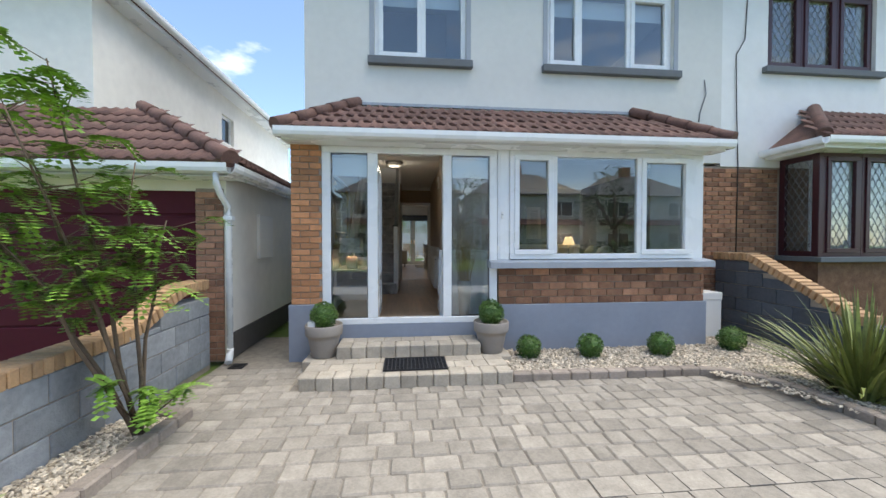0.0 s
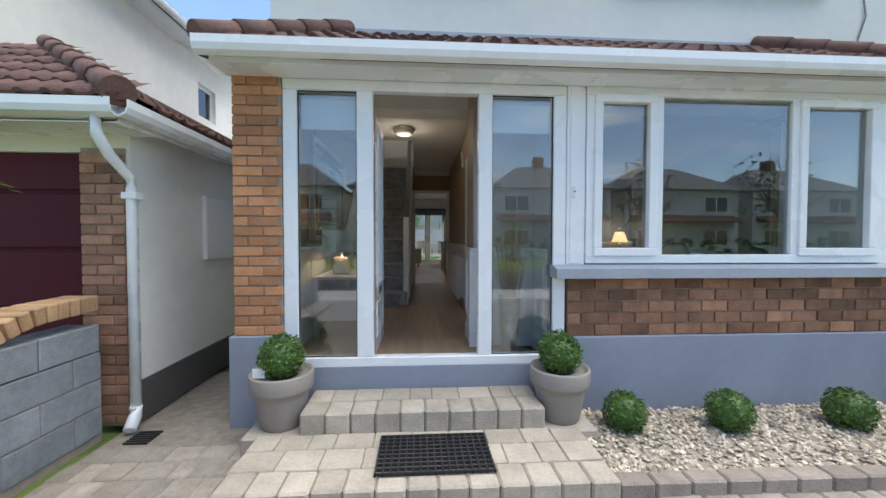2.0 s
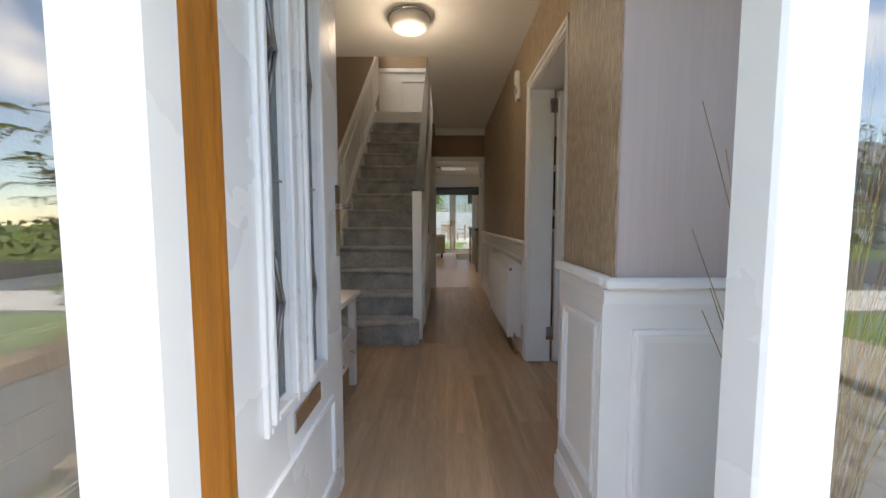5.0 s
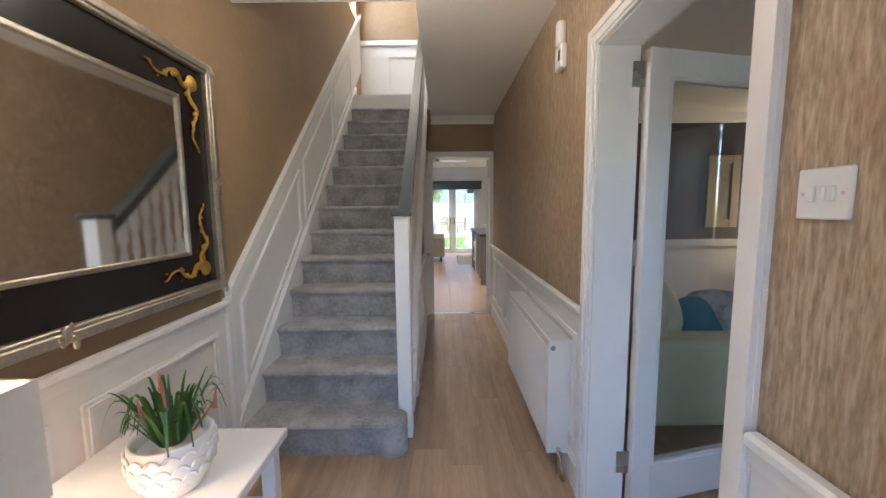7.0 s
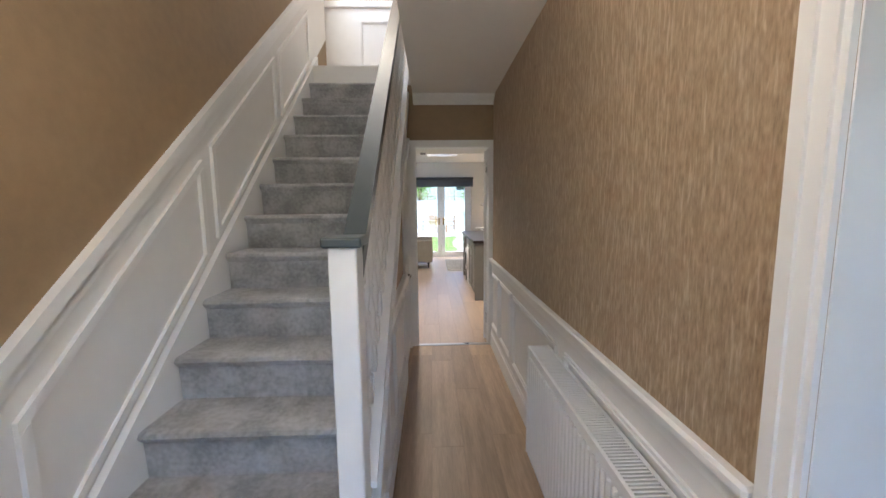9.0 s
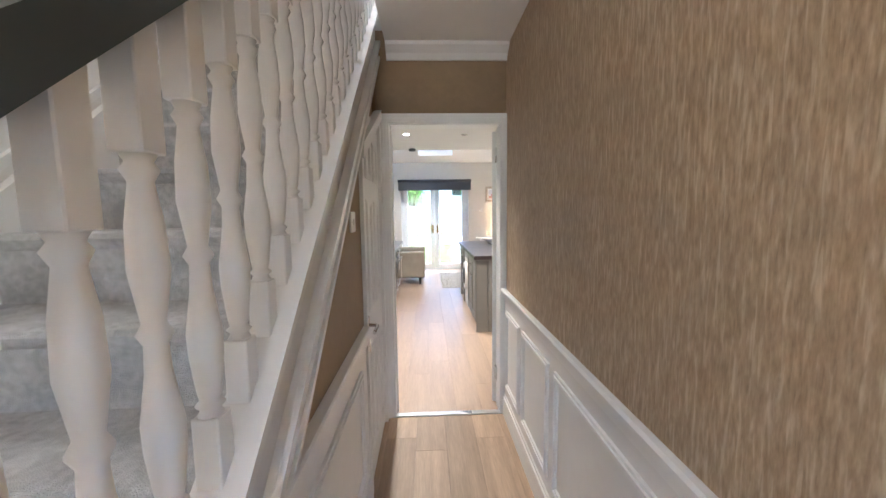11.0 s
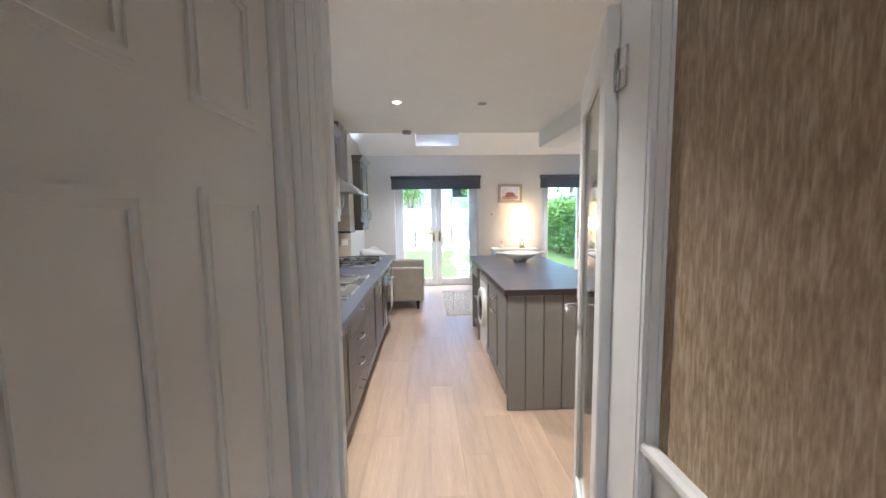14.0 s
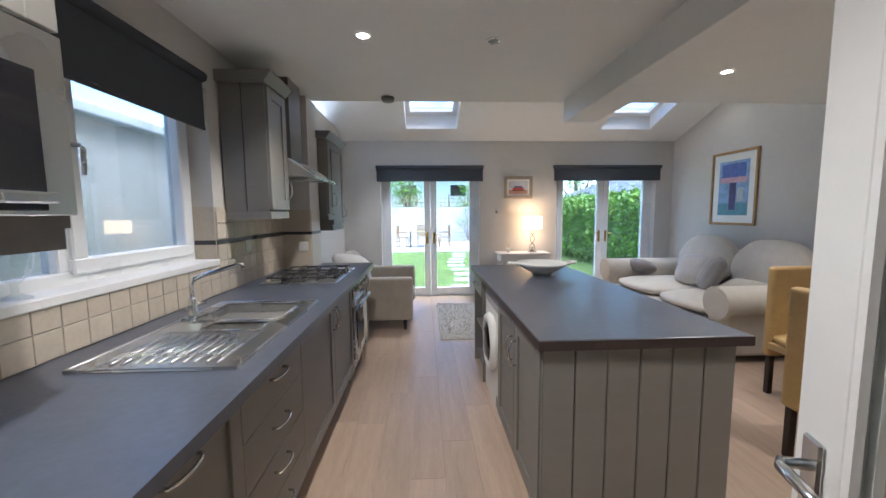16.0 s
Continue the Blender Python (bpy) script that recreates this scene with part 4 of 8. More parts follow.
stairs = thing("staircase", (-0.66, Y1, 0), "straight staircase with grey carpet and white strings", "staircase", kind="structure")
for k in range(14):
    y = Y1 + k * GOING
    st = B()
    z = RISE * (k + 1)
    yb_ = y + GOING + (.03 if k < 13 else .1)
    wob = random.uniform(-.003, .003)
    prof = [(y + .03, z - RISE - .005), (y + .022, z - .05), (y + .006, z - .035), (y - .004 + wob, z - .018), (y + .004, z - .004), (y + .02, z), (yb_, z), (yb_, z - RISE - .005)]
    prism(st, prof, "x", SX0, SX1 if k else -0.275)
    if k == 0:
        bmesh.ops.create_cone(st, cap_ends=True, segments=24, radius1=0.085, radius2=0.085, depth=RISE - .002, matrix=Matrix.Translation((-0.29, y + .083, RISE / 2)))
    part("carpeted_step", st, CARPET, stairs)


def sloped(bm, x0, x1, ya, yb_, o0, o1):
    prism(bm, [(ya, nose(ya) + o0), (yb_, nose(yb_) + o0), (yb_, nose(yb_) + o1), (ya, nose(ya) + o1)], "x", x0, x1)


YT = Y1 + 13 * GOING
ws = B()
prism(ws, [(2.6, 0), (2.86, 0), (YT + .1, nose(YT + .1) - .3), (YT + .1, nose(YT + .1) + .06), (2.6, nose(2.6) + .06)], "x", LW, SX0)
part("wall_string", ws, WHITE, stairs)
os_ = B()
sloped(os_, -0.235, -0.2, 2.9, YT + .02, -.17, .05)
part("outer_string", os_, PANEL, stairs)
os_ = B()
sloped(os_, -0.25, -0.165, 2.9, YT + .02, .05, .075)
sloped(os_, -0.2, -0.182, 2.9, YT + .02, -.255, -.135)
sloped(os_, -0.2, -0.168, 2.9, YT + .02, -.165, -.136)
sloped(os_, -0.2, -0.172, 2.9, YT + .02, -.254, -.23)
part("string_moulding", os_, WHITE, stairs)
# sloping dado panelling on the wall side
sp = thing("panelling_8", (LW, 4, 1.2), "white sloping panelling along the stair wall", "panelling", kind="structure")
f = B()
prism(f, [(2.6, nose(2.6) + .06), (YT + .55, nose(YT + .55) + .02), (YT + .55, nose(YT + .55) + .72), (2.6, nose(2.6) + .72)], "x", LW, LW + .008)
part("panel_board", f, PANEL, sp)
f = B()
sloped(f, LW, LW + .036, 2.6, YT + .55, .73, .785)
sloped(f, LW, LW + .018, 2.6, YT + .55, .67, .73)
box(f, LW, 2.575, 0, LW + .03, 2.625, nose(2.6) + .74)
part("dado_rail", f, WHITE, sp)
for a, b in ((2.72, 3.66), (3.75, 4.65), (4.74, 5.5)):
    f = B()
    sloped(f, LW + .006, LW + .024, a, b, .1, .135)
    sloped(f, LW + .006, LW + .024, a, b, .54, .58)
    for q in (a, b - .032):
        prism(f, [(q, nose(q) + .135), (q + .032, nose(q + .032) + .135), (q + .032, nose(q + .032) + .54), (q, nose(q) + .54)], "x", LW + .006, LW + .026)
    part("panel_moulding", f, WHITE, sp)

bal = thing("balustrade", (-0.25, 2.85, 0), "white turned balustrade with a slate green handrail", "balustrade", kind="structure")
part("newel_post", bx(-0.268, 2.80, 0, -0.185, 2.9, 1.33, bev=.004), WHITE, bal)
part("newel_cap", bx(-0.285, 2.785, 1.33, -0.168, 2.915, 1.36, bev=.006), RAIL_G, bal, "slate green newel cap")
HR = .82
f = B()
y2 = YT + .05
prism(f, [(2.9, nose(2.9) + HR - .04), (y2, nose(y2) + HR - .04), (y2, nose(y2) + HR + .03), (2.9, nose(2.9) + HR + .03)], "x", -0.26, -0.185)
part("handrail", f, RAIL_G, bal, "slate green handrail")


def baluster(y):
    s = B()
    z0, z1 = nose(y) + .045, nose(y) + HR - .03
    box(s, -0.242, y - .02, z0 - .01, -0.202, y + .02, z0 + .125, bev=.002)
    box(s, -0.242, y - .02, z1 - .16, -0.202, y + .02, z1 + .02, bev=.002)
    h = z1 - z0 - .285
    pr = [(.019, 0), (.014, .02), (.021, .035), (.014, .05), (.017, .08), (.023, .2), (.024, .28), (.015, .42), (.013, .5), (.02, .53), (.013, .56), (.022, .7), (.02, .82), (.013, .93), (.02, .96), (.014, .98), (.019, 1)]
    lathe(s, [(r, z * h) for r, z in pr], (-0.222, y, z0 + .125), 12)
    return s


y = 3.015
while y < YT - .02:
    part("baluster", baluster(y), WHITE, bal)
    y += .098
# under-stairs wall with a sloping cupboard door
w = B()
prism(w, [(2.9, 0), (4.72, 0), (4.72, nose(4.72) - .2), (2.93, nose(2.93) - .2), (2.9, .05)], "x", -0.231, -0.203)
prism(w, [(5.41, 0), (KW, 0), (KW, nose(KW) - .2), (5.41, nose(5.41) - .2)], "x", -0.231, -0.203)
prism(w, [(4.72, 1.66), (5.0, 1.93), (5.41, 1.97), (5.41, nose(5.41) - .2), (4.72, nose(4.72) - .2)], "x", -0.25, -0.228)
struct("wall_under_stairs", w, PAPER_PLAIN, "plain brown wall under the stairs", "wall")
w = B()
box(w, -0.21, 3.55, 0, -0.194, 4.7, .86)
box(w, -0.21, 3.6, .84, -0.165, 4.7, .9, bev=.006)
box(w, -0.21, 3.3, 0, -0.18, 4.7, .14)
prism(w, [(3.1, 0), (3.55, 0), (3.55, nose(3.55) - .33), (3.1, nose(3.1) - .33)], "x", -0.21, -0.196)
panel_frame(w, "y", -0.194, 1, 3.75, 4.55, .24, .74)
struct("panelling_9", w, WHITE, "white panelling under the stairs", "panelling")
cd = thing("door_4", (-0.2, 5.0, 0), "white six-panelled cupboard door under the stairs", "door", kind="structure")
f = B()
dz = lambda yy: min(1.99, nose(yy) - .33)
prism(f, [(4.748, .01), (5.385, .01), (5.385, 1.98), (4.95, 1.98), (4.748, dz(4.748))], "x", -0.225, -0.2)
part("leaf", f, WHITE, cd)
for a, b in ((4.87, 5.04), (5.13, 5.31)):
    for z0, z1 in ((.15, .72), (.92, 1.51), (1.62, 1.84)):
        f = B()
        panel_frame(f, "y", -0.2, 1, a, b, z0, z1, .03, .008)
        part("panel_moulding", f, WHITE, cd)
lever(cd, "handle", Matrix.Translation((-0.2, 4.81, .84)) @ Matrix.Rotation(radians(-90), 4, "Z"), 1)
w = B()
box(w, -0.215, 4.722, 0, -0.185, 4.745, nose(4.73) - .3)
box(w, -0.215, 5.39, 0, -0.18, 5.432, 2.0)
prism(w, [(4.7, nose(4.7) - .32), (5.43, 2.04), (5.43, 2.1), (4.7, nose(4.7) - .25)], "x", -0.215, -0.17)
struct("architrave_4", w, WHITE, "white casing round the cupboard door", "architrave")

# ---- front garden and drive ----
def leaf_cloud(bm, pts, size, flat=0.35, rng=random):
    """Small pointed leaves of four corners at the given points."""
    for p in pts:
        p = Vector(p)
        d = Vector((rng.gauss(0, 1), rng.gauss(0, 1), rng.gauss(0, .7))).normalized()
        u = d.cross(Vector((rng.gauss(0, 1), rng.gauss(0, 1), rng.gauss(0, 1)))).normalized()
        s = size * rng.uniform(.6, 1.3)
        a, b, c, e = p - d * s, p + u * s * flat + d.cross(u) * s * .12, p + d * s, p - u * s * flat + d.cross(u) * s * .12
        bm.faces.new([bm.verts.new(q) for q in (a, b, c, e)])


def ball_points(n, c, r, lump=.12):
    out = []
    for _ in range(n):
        d = Vector((random.gauss(0, 1), random.gauss(0, 1), random.gauss(0, 1))).normalized()
        k = 1 + lump * noise.noise(d * 2.3 + Vector(c) * 3)
        out.append(Vector(c) + d * r * k * random.uniform(.86, 1.03))
    return out


def box_ball(name, at, r, label, group, parent=None):
    n = int(1500 * (r / .15) ** 2)
    b = B()
    leaf_cloud(b, ball_points(n, (at[0], at[1], at[2] + r * .9), r), .013, .5)
    # Solid ball in darker green fills the gaps between the leaves.
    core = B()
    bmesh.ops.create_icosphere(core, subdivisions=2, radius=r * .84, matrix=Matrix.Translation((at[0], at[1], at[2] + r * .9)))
    th = thing(name, at, label, "shrub", group)
    part("foliage", b, BOX_LEAF, th)
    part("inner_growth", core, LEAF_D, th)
    part("stem", tube(B(), [(at[0], at[1], at[2] - .02), (at[0], at[1], at[2] + r * .5)], .012, 6), BARK, th)
    return th


# steps of setts
def step_block(name, x0, x1, y0, y1, z0, z1, n, label):
    th = thing(name, ((x0 + x1) / 2, (y0 + y1) / 2, z0), label, "step", "front steps", kind="structure")
    part("bedding", bx(x0 + .02, y0 + .02, z0, x1 - .02, y1, z1 - .012), SAND, th)
    rng = random.Random(int(x1 * 100))
    wd = (x1 - x0) / n
    for i in range(n):
        a, b = x0 + i * wd + .003, x0 + (i + 1) * wd - .003
        part("sett", bx(a, y0 + rng.uniform(-.004, .004), z0 + .005, b, y0 + .19, z1 + rng.uniform(-.003, .003), bev=.012), STEP_SETT, th)
    y = y0 + .195
    while y < y1 - .05:
        x = x0
        ye = min(y + .2, y1)
        while x < x1 - .01:
            xe = min(x1, x + rng.choice((.16, .2, .24)))
            if x1 - xe < .08:
                xe = x1
            part("sett", bx(x + .002, y + .002, z1 - .06, xe - .002, ye - .002, z1 + rng.uniform(-.003, .002), bev=.006), STEP_SETT, th)
            x = xe
        y += .2
    return th


step_block("step_1", -1.07, 1.06, -0.99, -0.42, G - .02, -0.29, 13, "lower front step of grey and buff setts")
step_block("step_2", -0.81, 0.84, -0.42, -0.005, G - .02, -0.155, 10, "upper front step of grey and buff setts")
mt = thing("doormat", (0.07, -0.7, -0.286), "black rubber ring doormat on the lower step", "doormat")
s = B()
for i in range(17):
    box(s, -0.265 + i * .041, -0.895, -.286, -0.255 + i * .041, -0.505, -.268)
for i in range(10):
    box(s, -0.265, -0.895 + i * .0425, -.284, 0.402, -0.887 + i * .0425, -.266)
part("grid", s, RUBBER, mt)


def planter(x, y, z, label):
    th = thing("plant_pot", (x, y, z), label, "plant pot", "pots beside the door")
    pr = [(.135, 0), (.14, .01), (.175, .2), (.188, .25), (.205, .25), (.21, .27), (.213, .36), (.208, .372), (.193, .37), (.186, .34)]
    part("pot", lathe(B(), pr, (x, y, z), 28), POT, th)
    part("soil", lathe(B(), [(.18, .3), (.187, .335), (.02, .345)], (x, y, z), 20), SOIL, th)
    part("foliage", (lambda b: (leaf_cloud(b, ball_points(1700, (x, y, z + .47), .155), .013, .5), b)[1])(B()), BOX_LEAF, th, "clipped box ball")
    # Darker green ball as filler inside the leaf shell.
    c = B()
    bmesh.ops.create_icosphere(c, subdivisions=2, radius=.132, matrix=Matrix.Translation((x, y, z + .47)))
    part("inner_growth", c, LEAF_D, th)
    return th


pt = planter(-0.98, -0.23, G - .012 + .13, "taupe plastic pot with a clipped box ball and a tag")
part("plant_tag", bx(-1.14, -0.33, -.29 + .345, -1.06, -0.325, -.29 + .41), WHITE, pt)
planter(1.0, -0.25, G - .012 + .13, "taupe plastic pot with a clipped box ball")
for q in ((-0.98, -0.23), (1.0, -0.25)):
    struct("pot_base_%d" % (1 if q[0] < 0 else 2), bx(q[0] - .2, q[1] - .2, G - .02, q[0] + .2, q[1] + .21, G + .116, bev=.01), STEP_SETT, "sett paved ledge beside the step", "step")

# gravel beds with kerbs
bed_r = struct("bed_right", prism(B(), [(1.06, -0.05), (1.06, -0.84), (3.1, -0.86), (3.4, -1.0), (3.62, -1.35), (3.66, -2.1), (3.7, -5.0), (5.0, -5.0), (5.0, 0.9), (4.03, 0.9), (4.03, -0.05)], "z", G - .05, G + .05), GRAVEL, "gravel bed along the house front", "flower bed")
kerbs = thing("kerb_right", (2.5, -0.9, G), "curved kerb of grey brown setts round the gravel bed", "kerb", kind="structure")
KM = mesh("kerb_sett", bx(-.1, -.055, -.06, .1, .055, .085, bev=.012), KERB)
pth = [(1.07, -0.9), (2.1, -0.91), (3.1, -0.93), (3.38, -1.03), (3.58, -1.25), (3.66, -1.5), (3.69, -2.1), (3.73, -3.3), (3.76, -4.8)]


def along(pts, step):
    out = []
    acc = step / 2
    for (xa, ya), (xb, yb) in zip(pts, pts[1:]):
        L = math.hypot(xb - xa, yb - ya)
        while acc < L:
            t = acc / L
            out.append((xa + (xb - xa) * t, ya + (yb - ya) * t, math.degrees(math.atan2(yb - ya, xb - xa))))
            acc += step
        acc -= L
    return out


pieces("kerb_sett", KM, kerbs, [pose(x, y, G, 0, 0, a + random.uniform(-2, 2)) for x, y, a in along(pth, .206)])


def pebbles(name, inside, n, z, label, x0, x1, y0, y1):
    b = B()
    k = 0
    while k < n:
        x, y = random.uniform(x0, x1), random.uniform(y0, y1)
        if not inside(x, y):
            continue
        k += 1
        r = random.uniform(.009, .021)
        m = pose(x, y, z + random.uniform(0, .016), random.uniform(-40, 40), random.uniform(-40, 40), random.uniform(0, 180)) @ Matrix.Diagonal((r * 1.3, r, r * .6, 1))
        vs = [b.verts.new(m @ Vector(p)) for p in ((1, 0, 0), (0, 1, 0), (-1, 0, 0), (0, -1, 0), (.1, 0, 1), (-.1, 0, -1))]
        for i in range(4):
            j = (i + 1) % 4
            b.faces.new((vs[i], vs[j], vs[4]))
            b.faces.new((vs[j], vs[i], vs[5]))
    return solid(name, b, PEBBLE, label, "gravel", kind="stuff")


def in_right(x, y):
    lim = -0.85 if x < 3.1 else -0.85 - (x - 3.1) * 2.2
    return (y > lim or x > 3.72) and (x > 4.03 or y < -.04)


pebbles("gravel", in_right, 9000, G + .05, "buff and white gravel on the bed", 1.1, 4.95, -2.6, 0.85)
struct("bed_left", bx(-2.3, -5.2, G - .05, -1.88, -1.5, G + .03), GRAVEL, "narrow gravel bed along the boundary wall", "flower bed")
kl = thing("kerb_left", (-1.85, -3, G), "kerb of grey brown setts round the narrow bed", "kerb", kind="structure")
pieces("kerb_sett", KM, kl, [pose(x, y, G - .005, 0, 0, a) for x, y, a in along([(-2.1, -1.42), (-1.84, -1.46), (-1.86, -2.2), (-1.95, -5.2)], .206)])
pebbles("gravel", lambda x, y: x < -1.9 - .02 * (-1.5 - y), 3200, G + .03, "buff and white gravel on the narrow bed", -2.3, -1.88, -4.2, -1.5)
for i, (x, y, r) in enumerate(((1.45, -.33, .145), (2.2, -.38, .15), (3.1, -.4, .15), (4.15, -.3, .16))):
    box_ball("box_shrub", (x, y, G + .05), r, "small clipped round box shrub on the gravel", "box shrubs on the gravel")

# spiky flax
fl = thing("flax_plant", (4.05, -1.75, G + .05), "large spiky green flax plant in the gravel bed", "plant")
b = B()
rf = random.Random(4)
for i in range(230):
    a, lean = rf.uniform(0, 2 * math.pi), rf.uniform(.05, 1.15) ** 1.1
    L, w_ = rf.uniform(.55, 1.05), rf.uniform(.012, .026)
    d = Vector((math.cos(a), math.sin(a), 0))
    sd = Vector((-d.y, d.x, 0))
    base = Vector((4.05, -1.75, G + .03)) + d * rf.uniform(0, .16)
    prev = None
    for k in range(6):
        t = k / 5
        p = base + d * (L * t * math.sin(lean) * (0.75 + .35 * t)) + Vector((0, 0, L * (t * math.cos(lean * .9) - .16 * lean * t ** 3)))
        ww = w_ * (1 - t ** 2.2) + .001
        cur = (b.verts.new(p - sd * ww), b.verts.new(p + Vector((0, 0, -ww * .4))), b.verts.new(p + sd * ww))
        if prev:
            b.faces.new((prev[0], prev[1], cur[1], cur[0]))
            b.faces.new((prev[1], prev[2], cur[2], cur[1]))
        prev = cur
part("leaf_blades", b, FLAX, fl)
fb = thing("variegated_shrub", (-2.12, -2.75, G + .03), "low variegated cream and green shrub in the gravel", "shrub")
b = B()
leaf_cloud(b, ball_points(240, (-2.12, -2.75, G + .1), .15, .5), .045, .28)
part("foliage", b, mat("variegated_leaf", (0.32, 0.36, 0.16), 0.5, var=.4, scale=30, rnd=.4, island=True), fb)

# young rowan tree
tr = thing("young_tree", (-1.97, -1.75, G + .03), "young slender tree with bright feathery leaves", "tree")
b, lf = B(), B()
rt = random.Random(11)
base = Vector((-1.97, -1.75, G))
tips = []
for sx, sy, hh in ((-.6, -.25, 2.3), (-.3, -.3, 2.6), (.02, -.1, 2.0), (.16, .05, 1.6), (-.85, -.4, 1.9), (-.5, -.6, 1.7), (-.25, -.6, 2.2)):
    end = base + Vector((sx, sy, hh))
    pts = [base.lerp(end, t) + Vector((rt.uniform(-.03, .03), rt.uniform(-.03, .03), 0)) + Vector((0, 0, .1 * math.sin(t * 3.1))) for t in (0, .2, .4, .6, .8, 1)]
    tube(b, pts, .017, 6, .004)
    for k in range(19):
        t = rt.uniform(.42, 1.0)
        p = base.lerp(end, t) + Vector((0, 0, .1 * math.sin(t * 3.1)))
        q = p + Vector((rt.gauss(0, .14), rt.gauss(0, .14), rt.uniform(-.02, .16)))
        tube(b, [p, q], .004, 4, .002)
        tips.append(q)
for low in ((-1.9, -1.8, G + .35), (-1.82, -1.9, G + .3), (-2.05, -1.95, G + .45), (-1.7, -1.7, G + .33)):
    tube(b, [base + Vector((0, 0, .1)), low], .005, 4)
    tips += [Vector(low), Vector(low) + Vector((.05, -.05, .06))]
for q in tips:
    for _ in range(5):
        d = Vector((rt.gauss(0, 1), rt.gauss(0, 1), rt.uniform(-.5, .25))).normalized()
        sd = d.cross(Vector((0, 0, 1))).normalized()
        L = rt.uniform(.09, .17)
        for k in range(6):
            c = q + d * L * k / 5 + Vector((0, 0, -.04 * (k / 5) ** 2))
            for sg in (-1, 1):
                w_ = .018
                e = c + sd * sg * .05 + d * .015
                lf.faces.new([lf.verts.new(v) for v in (c, c.lerp(e, .5) + d * w_, e, c.lerp(e, .5) - d * w_)])
part("trunk", b, BARK, tr)
part("crown", lf, LEAF, tr)

# boundary walls
bw = thing("boundary_wall_left", (-2.42, -2.5, G), "low grey block wall with a buff brick coping", "wall", kind="structure")
part("core", bx(-2.53, -5.6, G - .1, -2.33, -.05, G + .58), MORTAR, bw)


def coping_z(y):
    t = min(1, max(0, (y + 1.35) / .95))
    return G + .62 + .26 * t * t * (3 - 2 * t) + (y + 1.35) * .02


for r in range(4):
    z0 = G + r * .2
    y = -5.55 - (.22 if r % 2 else 0)
    while y < -.1:
        ye = min(y + .44, -.06)
        ztop = min(z0 + .196, coping_z((y + ye) / 2) - .005)
        if ztop > z0 + .04:
            part("block", bx(-2.54, y + .004, z0 + .004, -2.32, ye - .004, ztop, bev=.006), BLOCK, bw)
        y += .44
cb = mesh("coping_brick", bx(-.115, -.033, -.0, .115, .033, .11, bev=.008), BRICK_Y)
y = -5.5
pl = []
while y < -.05:
    sl = math.degrees(math.atan2(coping_z(y + .03) - coping_z(y - .03), .06))
    pl.append(pose(-2.43, y, coping_z(y) - .01, sl + random.uniform(-1.5, 1.5), 0, random.uniform(-1.5, 1.5)))
    y += .074
pieces("coping_brick", cb, bw, pl)
bw2 = thing("boundary_wall_right", (5.05, 0.3, G), "dark block wall with a sloping brick coping", "wall", kind="structure")
part("core", prism(B(), [(-1.6, G - .1), (.88, G - .1), (.88, .74), (.3, .74), (-1.0, .1), (-1.6, .1)], "x", 4.99, 5.13), MORTAR, bw2)
for r in range(6):
    z0 = G + r * .2
    y = -1.6 - (.2 if r % 2 else 0)
    while y < .86:
        ye = min(y + .42, .88)
        zt = min(z0 + .196, .735 if (y + ye) / 2 > .3 else .1 + max(0, ((y + ye) / 2 + 1.0) / 1.3 * .62))
        if zt > z0 + .03:
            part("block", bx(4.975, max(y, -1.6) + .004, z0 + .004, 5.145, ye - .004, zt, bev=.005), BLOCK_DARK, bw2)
        y += .42
pl = []
for k in range(27):
    t = k / 26
    y = .86 - t * 1.95
    z = .75 if y > .3 else .1 + (y + 1.0) / 1.3 * .64 + .01
    pl.append(pose(5.06, y, max(z, .1), 26 if -1 < y < .3 else 0, 0, random.uniform(-1, 1)))
pieces("coping_brick", cb, bw2, pl)
mb = thing("meter_box", (4.4, .5, G), "white plastic meter box on the gravel", "meter box")
part("case", bx(4.27, .32, G + .04, 4.58, .62, .27, bev=.012, seg=2), PLASTIC, mb)
part("lid", bx(4.262, .312, .17, 4.588, .628, .285, bev=.012, seg=2), PLASTIC, mb)
part("foot", bx(4.3, .36, G - .02, 4.55, .58, G + .042), GREYP, mb)

# ---- neighbours ----
nb = thing("neighbour_garage", (-3.8, 2, G), "cream rendered garage with a brown tiled roof and maroon door", "garage")
part("side_wall", bx(-2.37, .05, G, -2.17, 14, 1.86), RENDER_CREAM, nb)
part("side_plinth", bx(-2.36, .06, G, -2.155, 14, G + .32, bev=.004), DARK_PLINTH, nb)
part("front_wall", bx(-7.5, .1, 1.64, -2.37, .3, 1.86), RENDER_CREAM, nb)
gd = part("garage_door", bx(-6.8, .16, G, -2.52, .2, 1.64), GARAGE, nb, "maroon sectional garage door")
for k in range(5):
    part("door_panel", bx(-6.78, .14, G + .02 + k * .44, -2.53, .165, G + .44 + k * .44, bev=.01), GARAGE, gd)
npier = part("pier", bx(-2.51, .04, G, -2.2, .3, 1.66), MORTAR, nb)
part("fascia", bx(-7.6, -.26, 1.77, -2.02, -.24, 1.9), UPVC, nb)
part("soffit", bx(-7.6, -.26, 1.76, -2.02, .1, 1.78), UPVC, nb)
part("side_fascia", bx(-2.03, -.26, 1.77, -2.01, 5.6, 1.9), UPVC, nb)
part("rear_block", bx(-3.9, 5.6, G, -2.165, 14, 2.12), RENDER_CREAM, nb, "cream rendered rear of the garage")
part("rear_eaves", bx(-3.9, 5.55, 2.12, -2.05, 14, 2.2, bev=.01), UPVC, nb)
